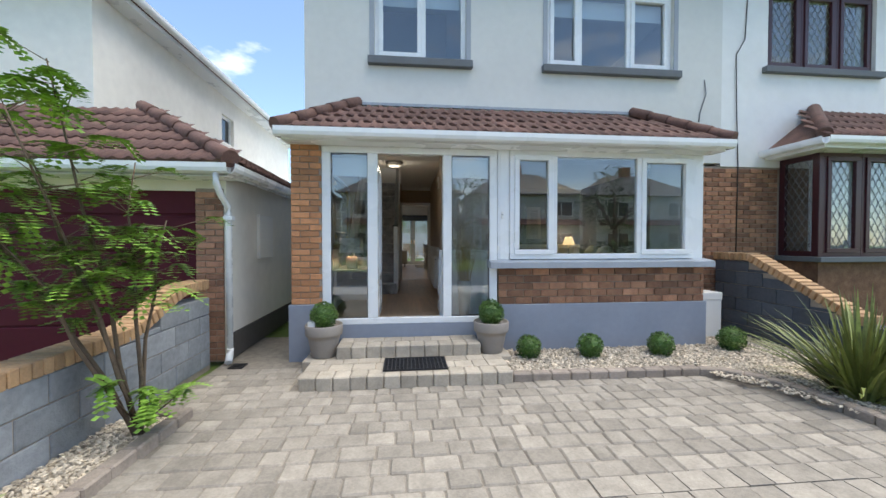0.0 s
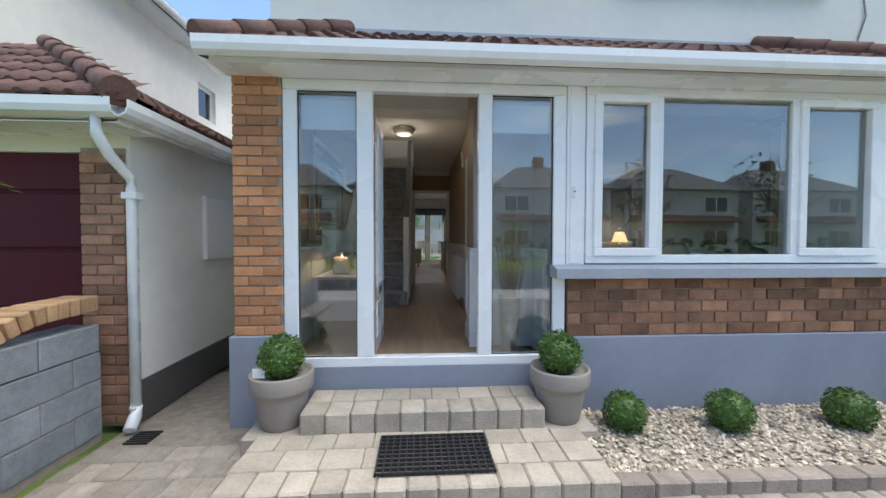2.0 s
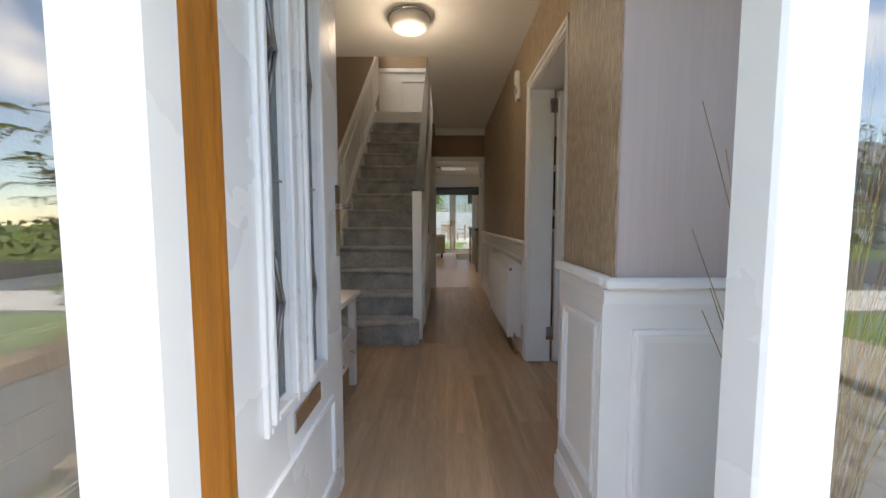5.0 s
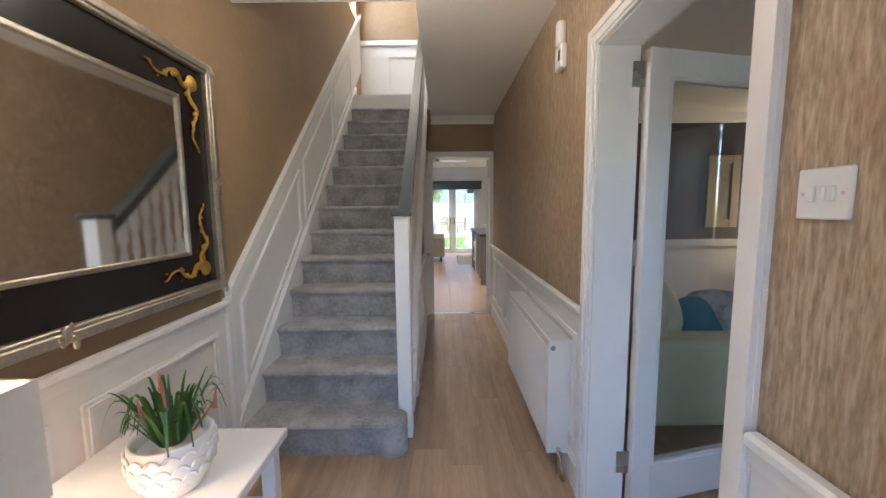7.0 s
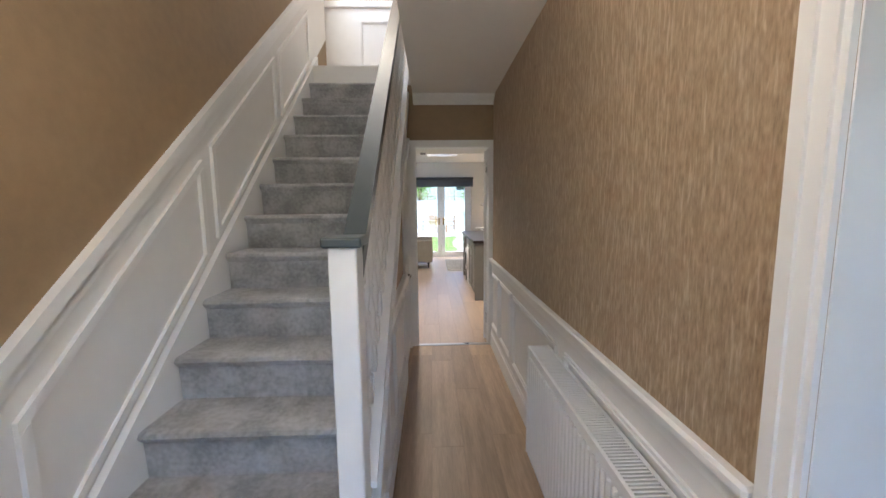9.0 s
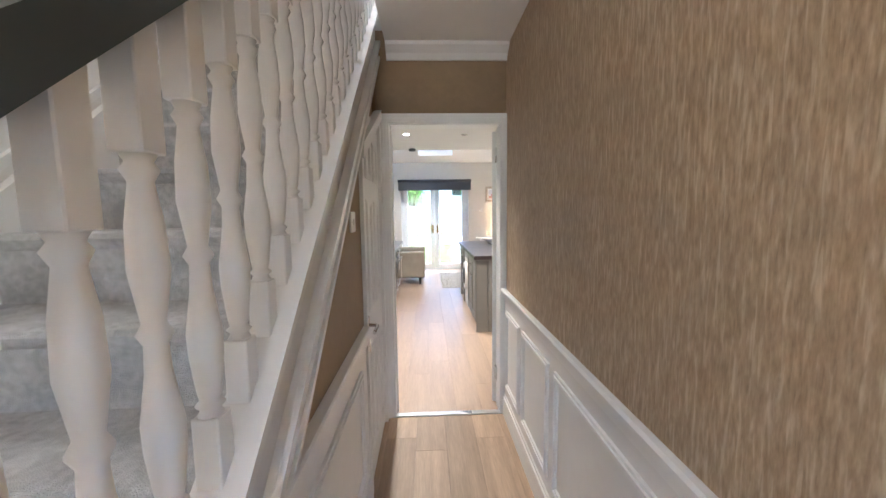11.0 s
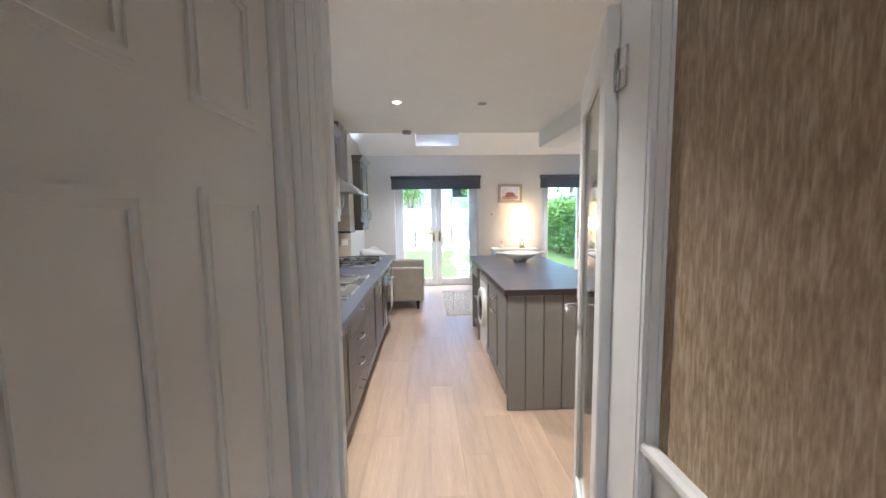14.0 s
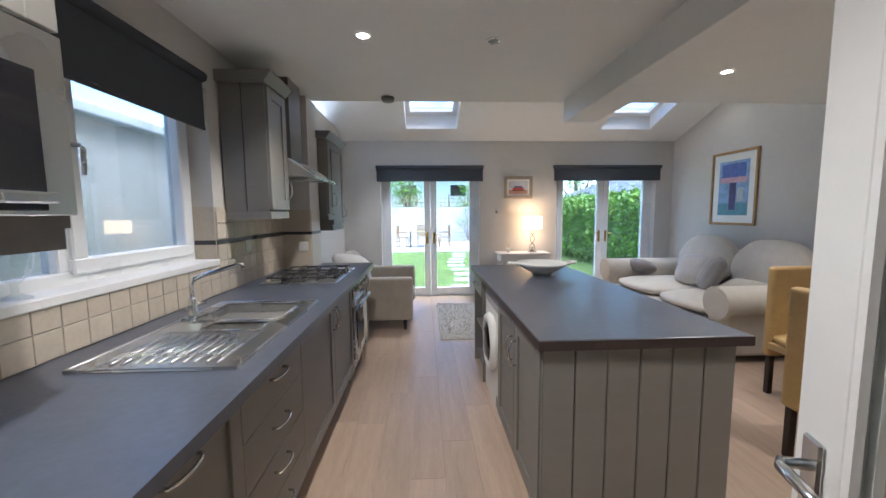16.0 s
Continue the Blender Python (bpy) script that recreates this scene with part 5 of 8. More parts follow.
part("meter_cabinet", bx(-2.18, .96, .78, -2.13, 1.5, 1.42, bev=.008), PLASTIC, nb, "white meter cabinet on the wall")
gutter("gutter_garage_front", (-7.6, -.31, 1.84), (-1.98, -.31, 1.84))
gutter("gutter_garage_side", (-1.96, -.33, 1.84), (-1.96, 5.6, 1.84))
dp = thing("downpipe", (-2.1, -.05, G), "white downpipe with a swan neck beside the wall", "downpipe")
part("pipe", tube(B(), [(-2.12, -.3, 1.79), (-2.12, -.3, 1.68), (-2.12, -.2, 1.56), (-2.12, -.03, 1.44), (-2.12, -.01, 1.36), (-2.12, -.01, G + .15)], .035, 12), UPVC, dp)
part("shoe", tube(B(), [(-2.12, -.01, G + .17), (-2.12, -.02, G + .1), (-2.1, -.1, G + .03)], .042, 12), UPVC, dp)
part("bracket", bx(-2.17, -.05, 1.28, -2.07, .04, 1.33, bev=.005), UPVC, dp)
dr = thing("drain_grate", (-1.95, -.1, G), "dark drain grate at the foot of the downpipe", "drain")
s = B()
for k in range(6):
    box(s, -2.06, -.22 + k * .03, G - .01, -1.9, -.205 + k * .03, G + .004)
part("grate", s, IRON, dr)
# garage roof: hip
roof_g = part("roof", prism(B(), [(-.3, 1.89), (1.35, 2.98), (1.35, 2.9), (-.3, 1.82)], "x", -7.6, -3.9), TILE, nb)
w = B()
v = [w.verts.new(p) for p in ((-1.93, -.33, 1.89), (-3.9, -.33, 1.89), (-3.9, 1.32, 2.98), (-1.93, 5.6, 1.89), (-3.9, 5.6, 2.98))]
w.faces.new((v[0], v[2], v[1]))
w.faces.new((v[0], v[3], v[4], v[2]))
part("roof_side", w, TILE, nb)
ag = math.atan2(1.1, 1.65)
pl = []
for r in range(6):
    s_ = r * .31
    y, z = -.36 + s_ * math.cos(ag), 1.9 + s_ * math.sin(ag)
    x = -2.0 - s_ * math.cos(ag) * 1.97 / 1.65 - .1
    while x > -6.0:
        pl.append(pose(x, y, z, math.degrees(ag) + random.uniform(-.7, .7), 0, random.uniform(-.7, .7)))
        x -= .3
for r in range(7):
    s_ = r * .31
    y = .1 + s_ * .72
    while y < 5.3:
        pl.append(pose(-1.93 - s_ * .875, y, 1.92 + s_ * .484, math.degrees(math.atan2(1.09, 1.97)), 0, 90))
        y += .3
for m in pl:
    ob = new("roof_tile", TILE_ME)
    ob.parent = roof_g
    ob.matrix_basis = m
h = B()
a, c = Vector((-1.95, -.33, 1.94)), Vector((-3.92, 1.34, 3.04))
for k in range(6):
    tube(h, [a.lerp(c, k / 6), a.lerp(c, (k + 1) / 6 + .01)], .1, 10, .085)
part("hip_ridge", h, TILE, nb)
nh = thing("neighbour_house_left", (-7, 6, G), "cream rendered house beyond the garage", "house")
part("wall", wall_with_holes(B(), "y", -5.0, -4.6, 1.35, 10.5, G, 4.75, [(5.2, 5.85, 3.55, 4.25)]), RENDER_CREAM, nh)
part("front_wall", bx(-12, 1.35, G, -5.0, 1.6, 4.75), RENDER_CREAM, nh)
part("eaves", bx(-4.62, 1.1, 4.72, -4.3, 10.7, 4.8), UPVC, nh)
wn_ = part("window", box(box(box(box(B(), -4.75, 5.2, 3.55, -4.68, 5.26, 4.25), -4.75, 5.79, 3.55, -4.68, 5.85, 4.25), -4.75, 5.26, 3.55, -4.68, 5.79, 3.61), -4.75, 5.26, 4.19, -4.68, 5.79, 4.25), UPVC, nh)
part("pane", bx(-4.72, 5.26, 3.61, -4.71, 5.79, 4.19), BLACK, wn_)
part("roof", prism(B(), [(-12.2, 4.8), (-4.25, 4.8), (-8.2, 7.4)], "y", 1.0, 10.8), TILE, nh)
gutter("gutter_house_left", (-4.25, 1.05, 4.85), (-4.25, 10.7, 4.85))

nr = thing("neighbour_house_right", (8, 3, G), "white rendered house with brown bricks and maroon windows", "house")
HX = 4.06
part("upper_wall", wall_with_holes(B(), "x", FRONT + .004, FRONT + .3, 5.062, 12, 2.25, 5.7, [(5.88, 7.9, 3.88, 5.16)]), RENDER_WHITE, nr)
nbw = part("brick_wall", bx(4.0, FRONT + .02, G, 12, FRONT + .25, 2.25), MORTAR, nr)
part("sill", bx(5.78, FRONT - .08, 3.78, 8.0, FRONT + .1, 3.88, bev=.008), SILL_D, nr)
for a, b in ((5.88, 6.55), (6.55, 7.22), (7.22, 7.9)):
    window_unit("neighbour_window", a, b, 3.88, 5.16, FRONT + .06, [(a, b, True)], "maroon framed window with diamond leaded lights", MAROON, .06, GLASS, True, .07, True)
# bay of the right-hand neighbour
BX, BY, BZ0, BZ1 = 6.13, .3, .8, 2.36
part("bay_base", bx(BX - .03, BY - .02, G, 9.6, FRONT, BZ0 - .08), BRICK_R, nr)
part("bay_sill", bx(BX - .08, BY - .1, BZ0 - .08, 9.7, FRONT, BZ0, bev=.008), SILL_D, nr)
for a, b in ((BX + .06, BX + .72), (BX + .72, BX + 1.38), (BX + 1.38, BX + 2.2)):
    window_unit("neighbour_window", a, b, BZ0, BZ1, BY, [(a, b, True)], "maroon framed bay window with diamond leaded lights", MAROON, .07, GLASS, True, .07, True)
part("bay_post", bx(BX - .02, BY - .01, BZ0, BX + .06, BY + .09, BZ1, bev=.006), MAROON, nr)
part("bay_side_frame", box(box(bx(BX, BY + .09, BZ0, BX + .06, FRONT, BZ0 + .08), BX, BY + .09, BZ1 - .08, BX + .06, FRONT, BZ1), BX, FRONT - .08, BZ0 + .08, BX + .06, FRONT, BZ1 - .08), MAROON, nr)
part("bay_side_pane", bx(BX + .02, BY + .09, BZ0 + .08, BX + .03, FRONT - .08, BZ1 - .08), GLASS, nr)
s = B()
sy0, sy1, sz0, sz1, rise = BY + .09, FRONT - .08, BZ0 + .08, BZ1 - .08, .7
for k in range(16):
    za = sz0 + (k - 5) * .17
    t0, t1 = max(0, (sz0 - za) / rise), min(1, (sz1 - za) / rise)
    if t1 > t0:
        for p, q in ((sy0, sy1), (sy1, sy0)):
            tube(s, [(BX + .012, p + (q - p) * t0, za + rise * t0), (BX + .012, p + (q - p) * t1, za + rise * t1)], .004, 4)
part("bay_lead_lattice", s, LEAD, nr)
part("bay_curtain", bx(BX + .2, BY + .3, BZ0, 9.6, BY + .32, BZ1), BLIND_W, nr, "pale net curtain")
EX, EY, EZ, RX, RZ = 5.85, .02, 2.5, 6.7, 3.2
part("bay_roof", prism(B(), [(EY, EZ), (FRONT, RZ - .06), (FRONT, EZ)], "x", RX, 10), TILE, nr)
w = B()
v = [w.verts.new(p) for p in ((EX, EY, EZ), (RX, EY, EZ), (RX, FRONT, RZ - .06), (EX, FRONT, EZ))]
w.faces.new((v[0], v[1], v[2]))
w.faces.new((v[0], v[2], v[3]))
w.faces.new((v[0], v[3], v[1]))
part("bay_roof_hip", w, TILE, nr)
part("bay_ridge", tube(B(), [(EX + .02, EY + .02, EZ + .06), (RX, FRONT - .03, RZ + .02)], .09, 10), TILE, nr)
part("bay_fascia", box(bx(EX, EY, BZ1, 10, EY + .02, EZ), EX, EY + .02, BZ1, EX + .02, FRONT, EZ), UPVC, nr)
part("bay_soffit", bx(EX + .02, EY + .02, BZ1, 10, FRONT, BZ1 + .015), UPVC, nr)
gutter("gutter_neighbour", (EX - .05, EY - .05, EZ - .05), (10, EY - .05, EZ - .05))
gutter("gutter_neighbour_side", (EX - .05, FRONT, EZ - .05), (EX - .05, EY - .05, EZ - .05))
slope = math.atan2(RZ - .06 - EZ, FRONT - EY)
pl = []
for r in range(4):
    s_ = r * .29
    x = EX + .14 + s_ * .72
    while x < 9.6:
        pl.append((x, EY - .03 + s_ * math.cos(slope), EZ + .02 + s_ * math.sin(slope)))
        x += .3
for p in pl:
    ob = new("roof_tile", TILE_ME)
    ob.parent = nr
    ob.matrix_parent_inverse = nr.matrix_basis.inverted()
    ob.matrix_basis = pose(*p, math.degrees(slope), 0, random.uniform(-.6, .6))
for nm, x0, pts in (("wall_cable", 4.6, [(4.75, FRONT - .01, 3.62), (4.78, FRONT - .012, 3.4), (4.68, FRONT - .012, 3.1), (4.66, FRONT - .012, 2.95)]),
                    ("wall_cable", 5.3, [(5.5, FRONT - .01, 5.2), (5.45, FRONT - .012, 4.3), (5.3, FRONT - .012, 4.05), (5.32, FRONT - .012, 3.2), (5.36, FRONT - .012, 2.3), (5.36, FRONT + .0, .8)])):
    solid(nm, tube(B(), pts, .008, 6), IRON if x0 > 5 else GREYP, "thin cable running down the rendered wall", "cable", "wall cables")

# houses and hedges over the road
def far_house(x, y, w_, label):
    th = thing("far_house", (x, y, G), label, "house", "houses over the road")
    part("wall", bx(x, y - 7, G, x + w_, y, 4.9), RENDER_W, th)
    r = B()
    e = .4
    v = [r.verts.new(p) for p in ((x - e, y + e, 4.9), (x + w_ + e, y + e, 4.9), (x + w_ + e, y - 7 - e, 4.9), (x - e, y - 7 - e, 4.9), (x + w_ * .3, y - 3.5, 7.2), (x + w_ * .7, y - 3.5, 7.2))]
    for f_ in ((0, 1, 5, 4), (1, 2, 5), (2, 3, 4, 5), (3, 0, 4), (0, 3, 2, 1)):
        r.faces.new([v[i] for i in f_])
    rf_ = part("roof", r, SILL_D, th)
    part("chimney", bx(x + w_ * .5 - .4, y - 3.9, 6.8, x + w_ * .5 + .4, y - 3.2, 8.0), BRICK_D, rf_)
    for wx in (x + .9, x + w_ - 2.9):
        for z in (.5, 3.1):
            wi = part("window", bx(wx, y, z, wx + 2.0, y + .06, z + 1.3, bev=.02), UPVC, th)
            part("pane", bx(wx + .1, y + .05, z + .1, wx + .95, y + .07, z + 1.2), BLACK, wi)
            part("pane", bx(wx + 1.05, y + .05, z + .1, wx + 1.9, y + .07, z + 1.2), BLACK, wi)
    part("porch_roof", prism(B(), [(y, 2.9), (y + 1.0, 2.4), (y, 2.4)], "x", x + .3, x + w_ - .3), TILE, th)


for x in (-26, -15.5, -5, 5.5, 16, 26.5):
    far_house(x, -25, 9.3, "grey white rendered semi-detached house over the road")
b = B()
for k in range(1500):
    leaf_cloud(b, [(random.uniform(-25, 30), -17 + random.gauss(0, .5), G + random.uniform(.1, 1.5))], .22, .5)
solid("street_hedge", b, LEAF_D, "dark green front hedge over the road", "hedge", kind="stuff")


def far_tree(x, y, h, r, label, n=700, z=G, mt=LEAF_D, group="garden trees"):
    th = thing("tree", (x, y, z), label, "tree", group)
    t = B()
    tube(t, [(x, y, z), (x + .1, y, z + h * .35), (x, y + .1, z + h * .7)], .03 * h, 8, .012 * h)
    for k in range(6):
        a = k * 1.05
        tube(t, [(x, y, z + h * .35), (x + math.cos(a) * r * .6, y + math.sin(a) * r * .6, z + h * (.55 + .05 * k))], .015 * h, 6, .004 * h)
    part("trunk", t, BARK, th)
    c = B()
    for k in range(14):
        a, rr = random.uniform(0, 6.28), random.uniform(0, r * .75)
        cz = z + h * random.uniform(.45, .95)
        leaf_cloud(c, ball_points(n // 14, (x + math.cos(a) * rr, y + math.sin(a) * rr, cz), r * .42, .5), .05 * h ** .5, .5)
    part("crown", c, mt, th)


for x, y, h, r in ((-10, -19, 7, 2.4), (3.5, -20, 6.0, 2.2), (14, -19, 6.5, 2.5), (24, -20, 7, 3)):
    far_tree(x, y, h, r, "leafy street tree over the road", group="street trees")

# ---- kitchen ----
def bow_handle(parent, m, L=.13, name="handle"):
    h = B()
    pts = [(-L / 2, 0, 0), (-L / 2, .022, 0), (-L * .3, .034, 0), (0, .038, 0), (L * .3, .034, 0), (L / 2, .022, 0), (L / 2, 0, 0)]
    tube(h, pts, .0055, 6)
    bmesh.ops.transform(h, matrix=m, verts=h.verts)
    return part(name, h, CHROME, parent, "chrome bow handle")


def shaker(parent, axis, at, out, a0, a1, z0, z1, name="door", handle=None, flat=False):
    """A framed unit door or drawer front on plane at, facing out."""
    f = B()
    t = .02

    def bb(u0, d0, p, u1, d1, q, bev=.002):
        if axis == "y":
            box(f, at + out * d0, u0, p, at + out * d1, u1, q, bev=bev)
        else:
            box(f, u0, at + out * d0, p, u1, at + out * d1, q, bev=bev)
    a0, a1, z0, z1 = a0 + .002, a1 - .002, z0 + .002, z1 - .002
    if flat:
        bb(a0, 0, z0, a1, t, z1)
    else:
        s = .07
        bb(a0, 0, z0, a0 + s, t, z1)
        bb(a1 - s, 0, z0, a1, t, z1)
        bb(a0 + s, 0, z0, a1 - s, t, z0 + s)
        bb(a0 + s, 0, z1 - s, a1 - s, t, z1)
        bb(a0 + s, 0, z0 + s, a1 - s, t * .5, z1 - s, 0)
    d = part(name, f, UNIT, parent)
    if handle:
        u, z, vert = handle
        rot = Matrix.Rotation(radians(90 if out < 0 else -90), 4, "Z") if axis == "y" else (Matrix.Identity(4) if out > 0 else Matrix.Rotation(radians(180), 4, "Z"))
        m = (Matrix.Translation((at + out * t, u, z)) if axis == "y" else Matrix.Translation((u, at + out * t, z))) @ rot
        if vert:
            m = m @ Matrix.Rotation(radians(90), 4, "Y")
        bow_handle(d, m)
    return d


FX = -.40          # front plane of the left units
def base_unit(y0, y1, label, fronts):
    th = thing("base_cabinet", ((LW + FX) / 2, (y0 + y1) / 2, 0), label, "kitchen cabinet", "base cabinets along the wall")
    part("body", bx(LW + .01, y0 + .001, .12, FX - .02, y1 - .001, .878), UNIT, th)
    part("kickboard", bx(FX - .08, y0, .002, FX - .065, y1, .12), UNIT, th)
    for z0, z1, kind in fronts:
        c = (y0 + y1) / 2
        if kind == "drawer":
            shaker(th, "y", FX - .02, 1, y0, y1, z0, z1, "drawer", (c, (z0 + z1) / 2 + .02, False), True)
        elif kind == "top":
            shaker(th, "y", FX - .02, 1, y0, y1, z0, z1, "door", (c, z1 - .06, False))
        else:
            shaker(th, "y", FX - .02, 1, y0, y1, z0, z1, "door", ((y1 - .04) if kind == "r" else (y0 + .04), z1 - .13, True))
    return th


base_unit(5.6, 6.35, "grey painted base cabinet under the worktop", [(.13, .875, "r")])
base_unit(6.35, 6.97, "grey painted base cabinet with a top handle", [(.13, .875, "top")])
base_unit(6.97, 7.55, "grey painted unit of four drawers", [(.13, .3, "drawer"), (.3, .48, "drawer"), (.48, .67, "drawer"), (.67, .875, "drawer")])
base_unit(7.55, 8.2, "grey painted sink cabinet with framed door", [(.13, .875, "r")])
base_unit(8.2, 8.82, "grey painted base cabinet with framed door", [(.13, .875, "l")])
base_unit(9.45, 9.66, "narrow grey painted end cabinet", [(.13, .875, "l")])
ov = thing("oven", (-.7, 9.13, .1), "stainless steel built-in oven with black glass door", "oven")
part("housing", bx(LW + .02, 8.825, .1, FX - .01, 9.445, .878), STEEL, ov)
part("oven_door", bx(FX - .01, 8.84, .2, FX + .015, 9.43, .7, bev=.004), STEEL, ov)
part("glass_panel", bx(FX + .014, 8.92, .27, FX + .02, 9.35, .6), BLACK, ov)
part("control_panel", bx(FX - .01, 8.84, .71, FX + .012, 9.43, .87, bev=.003), STEEL, ov)
for k in range(4):
    part("knob", tube(B(), [(FX + .01, 8.93 + k * .13, .79), (FX + .04, 8.93 + k * .13, .79)], .021, 14), STEEL, ov)
part("door_handle", box(box(bx(FX + .045, 8.88, .645, FX + .065, 9.39, .67, bev=.004), FX + .01, 8.9, .65, FX + .05, 8.92, .665), FX + .01, 9.35, .65, FX + .05, 9.37, .665), STEEL, ov)
part("base_panel", bx(FX - .06, 8.83, .002, FX - .045, 9.44, .1), UNIT, ov)
tw = thing("tea_towel", (FX + .06, 9.0, .5), "white tea towel hung over the oven handle", "towel")
part("cloth", box(bx(FX + .068, 8.95, .36, FX + .074, 9.1, .675, bev=.002), FX + .038, 8.95, .5, FX + .043, 9.1, .675, bev=.002), LINEN, tw)
SK = (-.97, -.42, 7.0, 7.95)
wt = B()
for q in ((LW + .005, 5.6, -.33, SK[2] + .03), (LW + .005, SK[3] - .03, -.33, 9.68), (LW + .005, SK[2] + .03, SK[0] + .03, SK[3] - .03), (SK[1] - .03, SK[2] + .03, -.33, SK[3] - .03)):
    box(wt, q[0], q[1], .88, q[2], q[3], .92)
solid("worktop", wt, WORKTOP, "slate grey laminate worktop along the kitchen wall", "worktop")
# sink
sk = thing("kitchen_sink", (-.7, 7.5, .92), "stainless steel sink with bowl, half bowl and ribbed drainer", "sink")
s = B()
X0_, X1_, Y0_, Y1_ = SK
bowls = [(-.9, -.5, 7.56, 7.9), (-.78, -.52, 7.4, 7.53)]
box(s, X0_, Y0_, .92, X0_ + .07, Y1_, .928)
box(s, X1_ - .08, Y0_, .92, X1_, Y1_, .928)
box(s, X0_ + .07, 7.9, .92, X1_ - .08, Y1_, .928)
box(s, X0_ + .07, 7.53, .92, X1_ - .08, 7.56, .928)
box(s, X0_ + .07, 7.4, .92, -.78, 7.53, .928)
box(s, -.52, 7.4, .92, X1_ - .08, 7.53, .928)
box(s, X0_ + .07, Y0_, .916, X1_ - .08, 7.4, .922)
for x0, x1, y0, y1 in ((X0_, X1_, Y0_, Y0_ + .012), (X0_, X1_, Y1_ - .012, Y1_), (X0_, X0_ + .012, Y0_, Y1_), (X1_ - .012, X1_, Y0_, Y1_)):
    box(s, x0, y0, .927, x1, y1, .933, bev=.002)
part("deck", s, STEEL, sk)
for x0, x1, y0, y1 in bowls:
    d = .75 if y1 - y0 > .2 else .84
    f = B()
    box(f, x0, y0, d, x1, y1, d + .005)
    for q in ((x0 - .004, y0 - .004, x0, y1 + .004), (x1, y0 - .004, x1 + .004, y1 + .004), (x0, y0 - .004, x1, y0), (x0, y1, x1, y1 + .004)):
        box(f, q[0], q[1], d, q[2], q[3], .924)
    bw_ = part("bowl", f, STEEL, sk)
    part("rim", tube(B(), [(x0 + .02, y0, .93), (x1 - .02, y0, .93), (x1, y0 + .02, .93), (x1, y1 - .02, .93), (x1 - .02, y1, .93), (x0 + .02, y1, .93), (x0, y1 - .02, .93), (x0, y0 + .02, .93), (x0 + .02, y0, .93)], .005, 6), CHROME, bw_)
for k in range(10):
    x = -.87 + k * .04
    part("drainer_rib", tube(B(), [(x, 7.06, .924), (x, 7.36, .924)], .006, 6), STEEL, sk)
tp = thing("mixer_tap", (-.93, 7.62, .93), "chrome kitchen mixer tap with a long swivel spout", "tap")
part("base", lathe(B(), [(.024, 0), (.024, .02), (.018, .03), (.018, .09), (.014, .1)], (-.93, 7.62, .93), 16), CHROME, tp)
part("spout", tube(B(), [(-.93, 7.62, 1.0), (-.93, 7.62, 1.09), (-.915, 7.625, 1.12), (-.88, 7.63, 1.135), (-.72, 7.67, 1.185), (-.71, 7.672, 1.18), (-.705, 7.672, 1.165)], .011, 10), CHROME, tp)
for sg in (-1, 1):
    part("lever", tube(B(), [(-.93, 7.62 + sg * .015, .985), (-.93, 7.62 + sg * .05, .985), (-.91, 7.62 + sg * .075, .99)], .011, 8), CHROME, tp)
# hob
hb = thing("gas_hob", (-.72, 8.87, .92), "stainless gas hob with black iron pan supports", "hob")
part("plate", bx(-1.0, 8.5, .92, -.45, 9.25, .932, bev=.004), STEEL, hb)
for cx, cy, r in ((-.86, 8.68, .045), (-.6, 8.68, .035), (-.86, 9.06, .035), (-.6, 9.06, .05)):
    part("burner", lathe(B(), [(r, 0), (r, .012), (r * .7, .016), (r * .7, .022), (.0, .023)], (cx, cy, .932), 16), IRON, hb)
    s = B()
    for k in range(4):
        a = k * math.pi / 2
        box_ = [(cx + math.cos(a) * .03, cy + math.sin(a) * .03, .968), (cx + math.cos(a) * .11, cy + math.sin(a) * .11, .968), (cx + math.cos(a) * .125, cy + math.sin(a) * .125, .934)]
        tube(s, box_, .006, 5)
    tube(s, [(cx - .115, cy - .115, .958), (cx + .115, cy - .115, .958), (cx + .115, cy + .115, .958), (cx - .115, cy + .115, .958), (cx - .115, cy - .115, .958)], .006, 5)
    part("pan_support", s, IRON, hb)
for k in range(4):
    part("knob", lathe(B(), [(.018, 0), (.016, .02), (.0, .021)], (-.49, 8.66 + k * .1, .932), 12), IRON, hb)
# splashback
spb = struct("splashback", box(box(box(B(), LW, 5.6, .92, LW + .006, 6.85, 1.42), LW, 6.85, .92, LW + .006, 8.22, 1.135), LW, 8.22, .92, LW + .006, 9.32, 1.45), GROUT, "splashback of cream wall tiles with a dark border", "splashback")
tm = mesh("wall_tile", bx(0, .002, .002, .006, .103, .103, bev=.002), WALL_TILE)
pl = []
for r in range(5):
    z = .922 + r * .105 + (.035 if r >= 3 else 0)
    y = 5.6
    while y < 9.3:
        if not (6.85 - .1 < y < 8.22 and r >= 2):
            pl.append(pose(LW + .005, y, z, random.uniform(-.3, .3), 0, random.uniform(-.5, .5)))
        y += .105
pieces("wall_tile", tm, spb, pl)
part("border_strip", box(bx(LW + .004, 5.6, 1.24, LW + .011, 6.85, 1.268), LW + .004, 8.22, 1.24, LW + .011, 9.32, 1.268), TILE_DK, spb)
pr = struct("wall_pier_kitchen", bx(LW, 9.32, 0, -.86, 9.62, 2.5), GREIGE, "boxed pier beside the hob", "wall")
part("tile_facing", box(bx(LW + .011, 9.312, .92, -.86, 9.32, 1.47), -.86, 9.32, .92, -.852, 9.6, 1.47), WALL_TILE, pr)
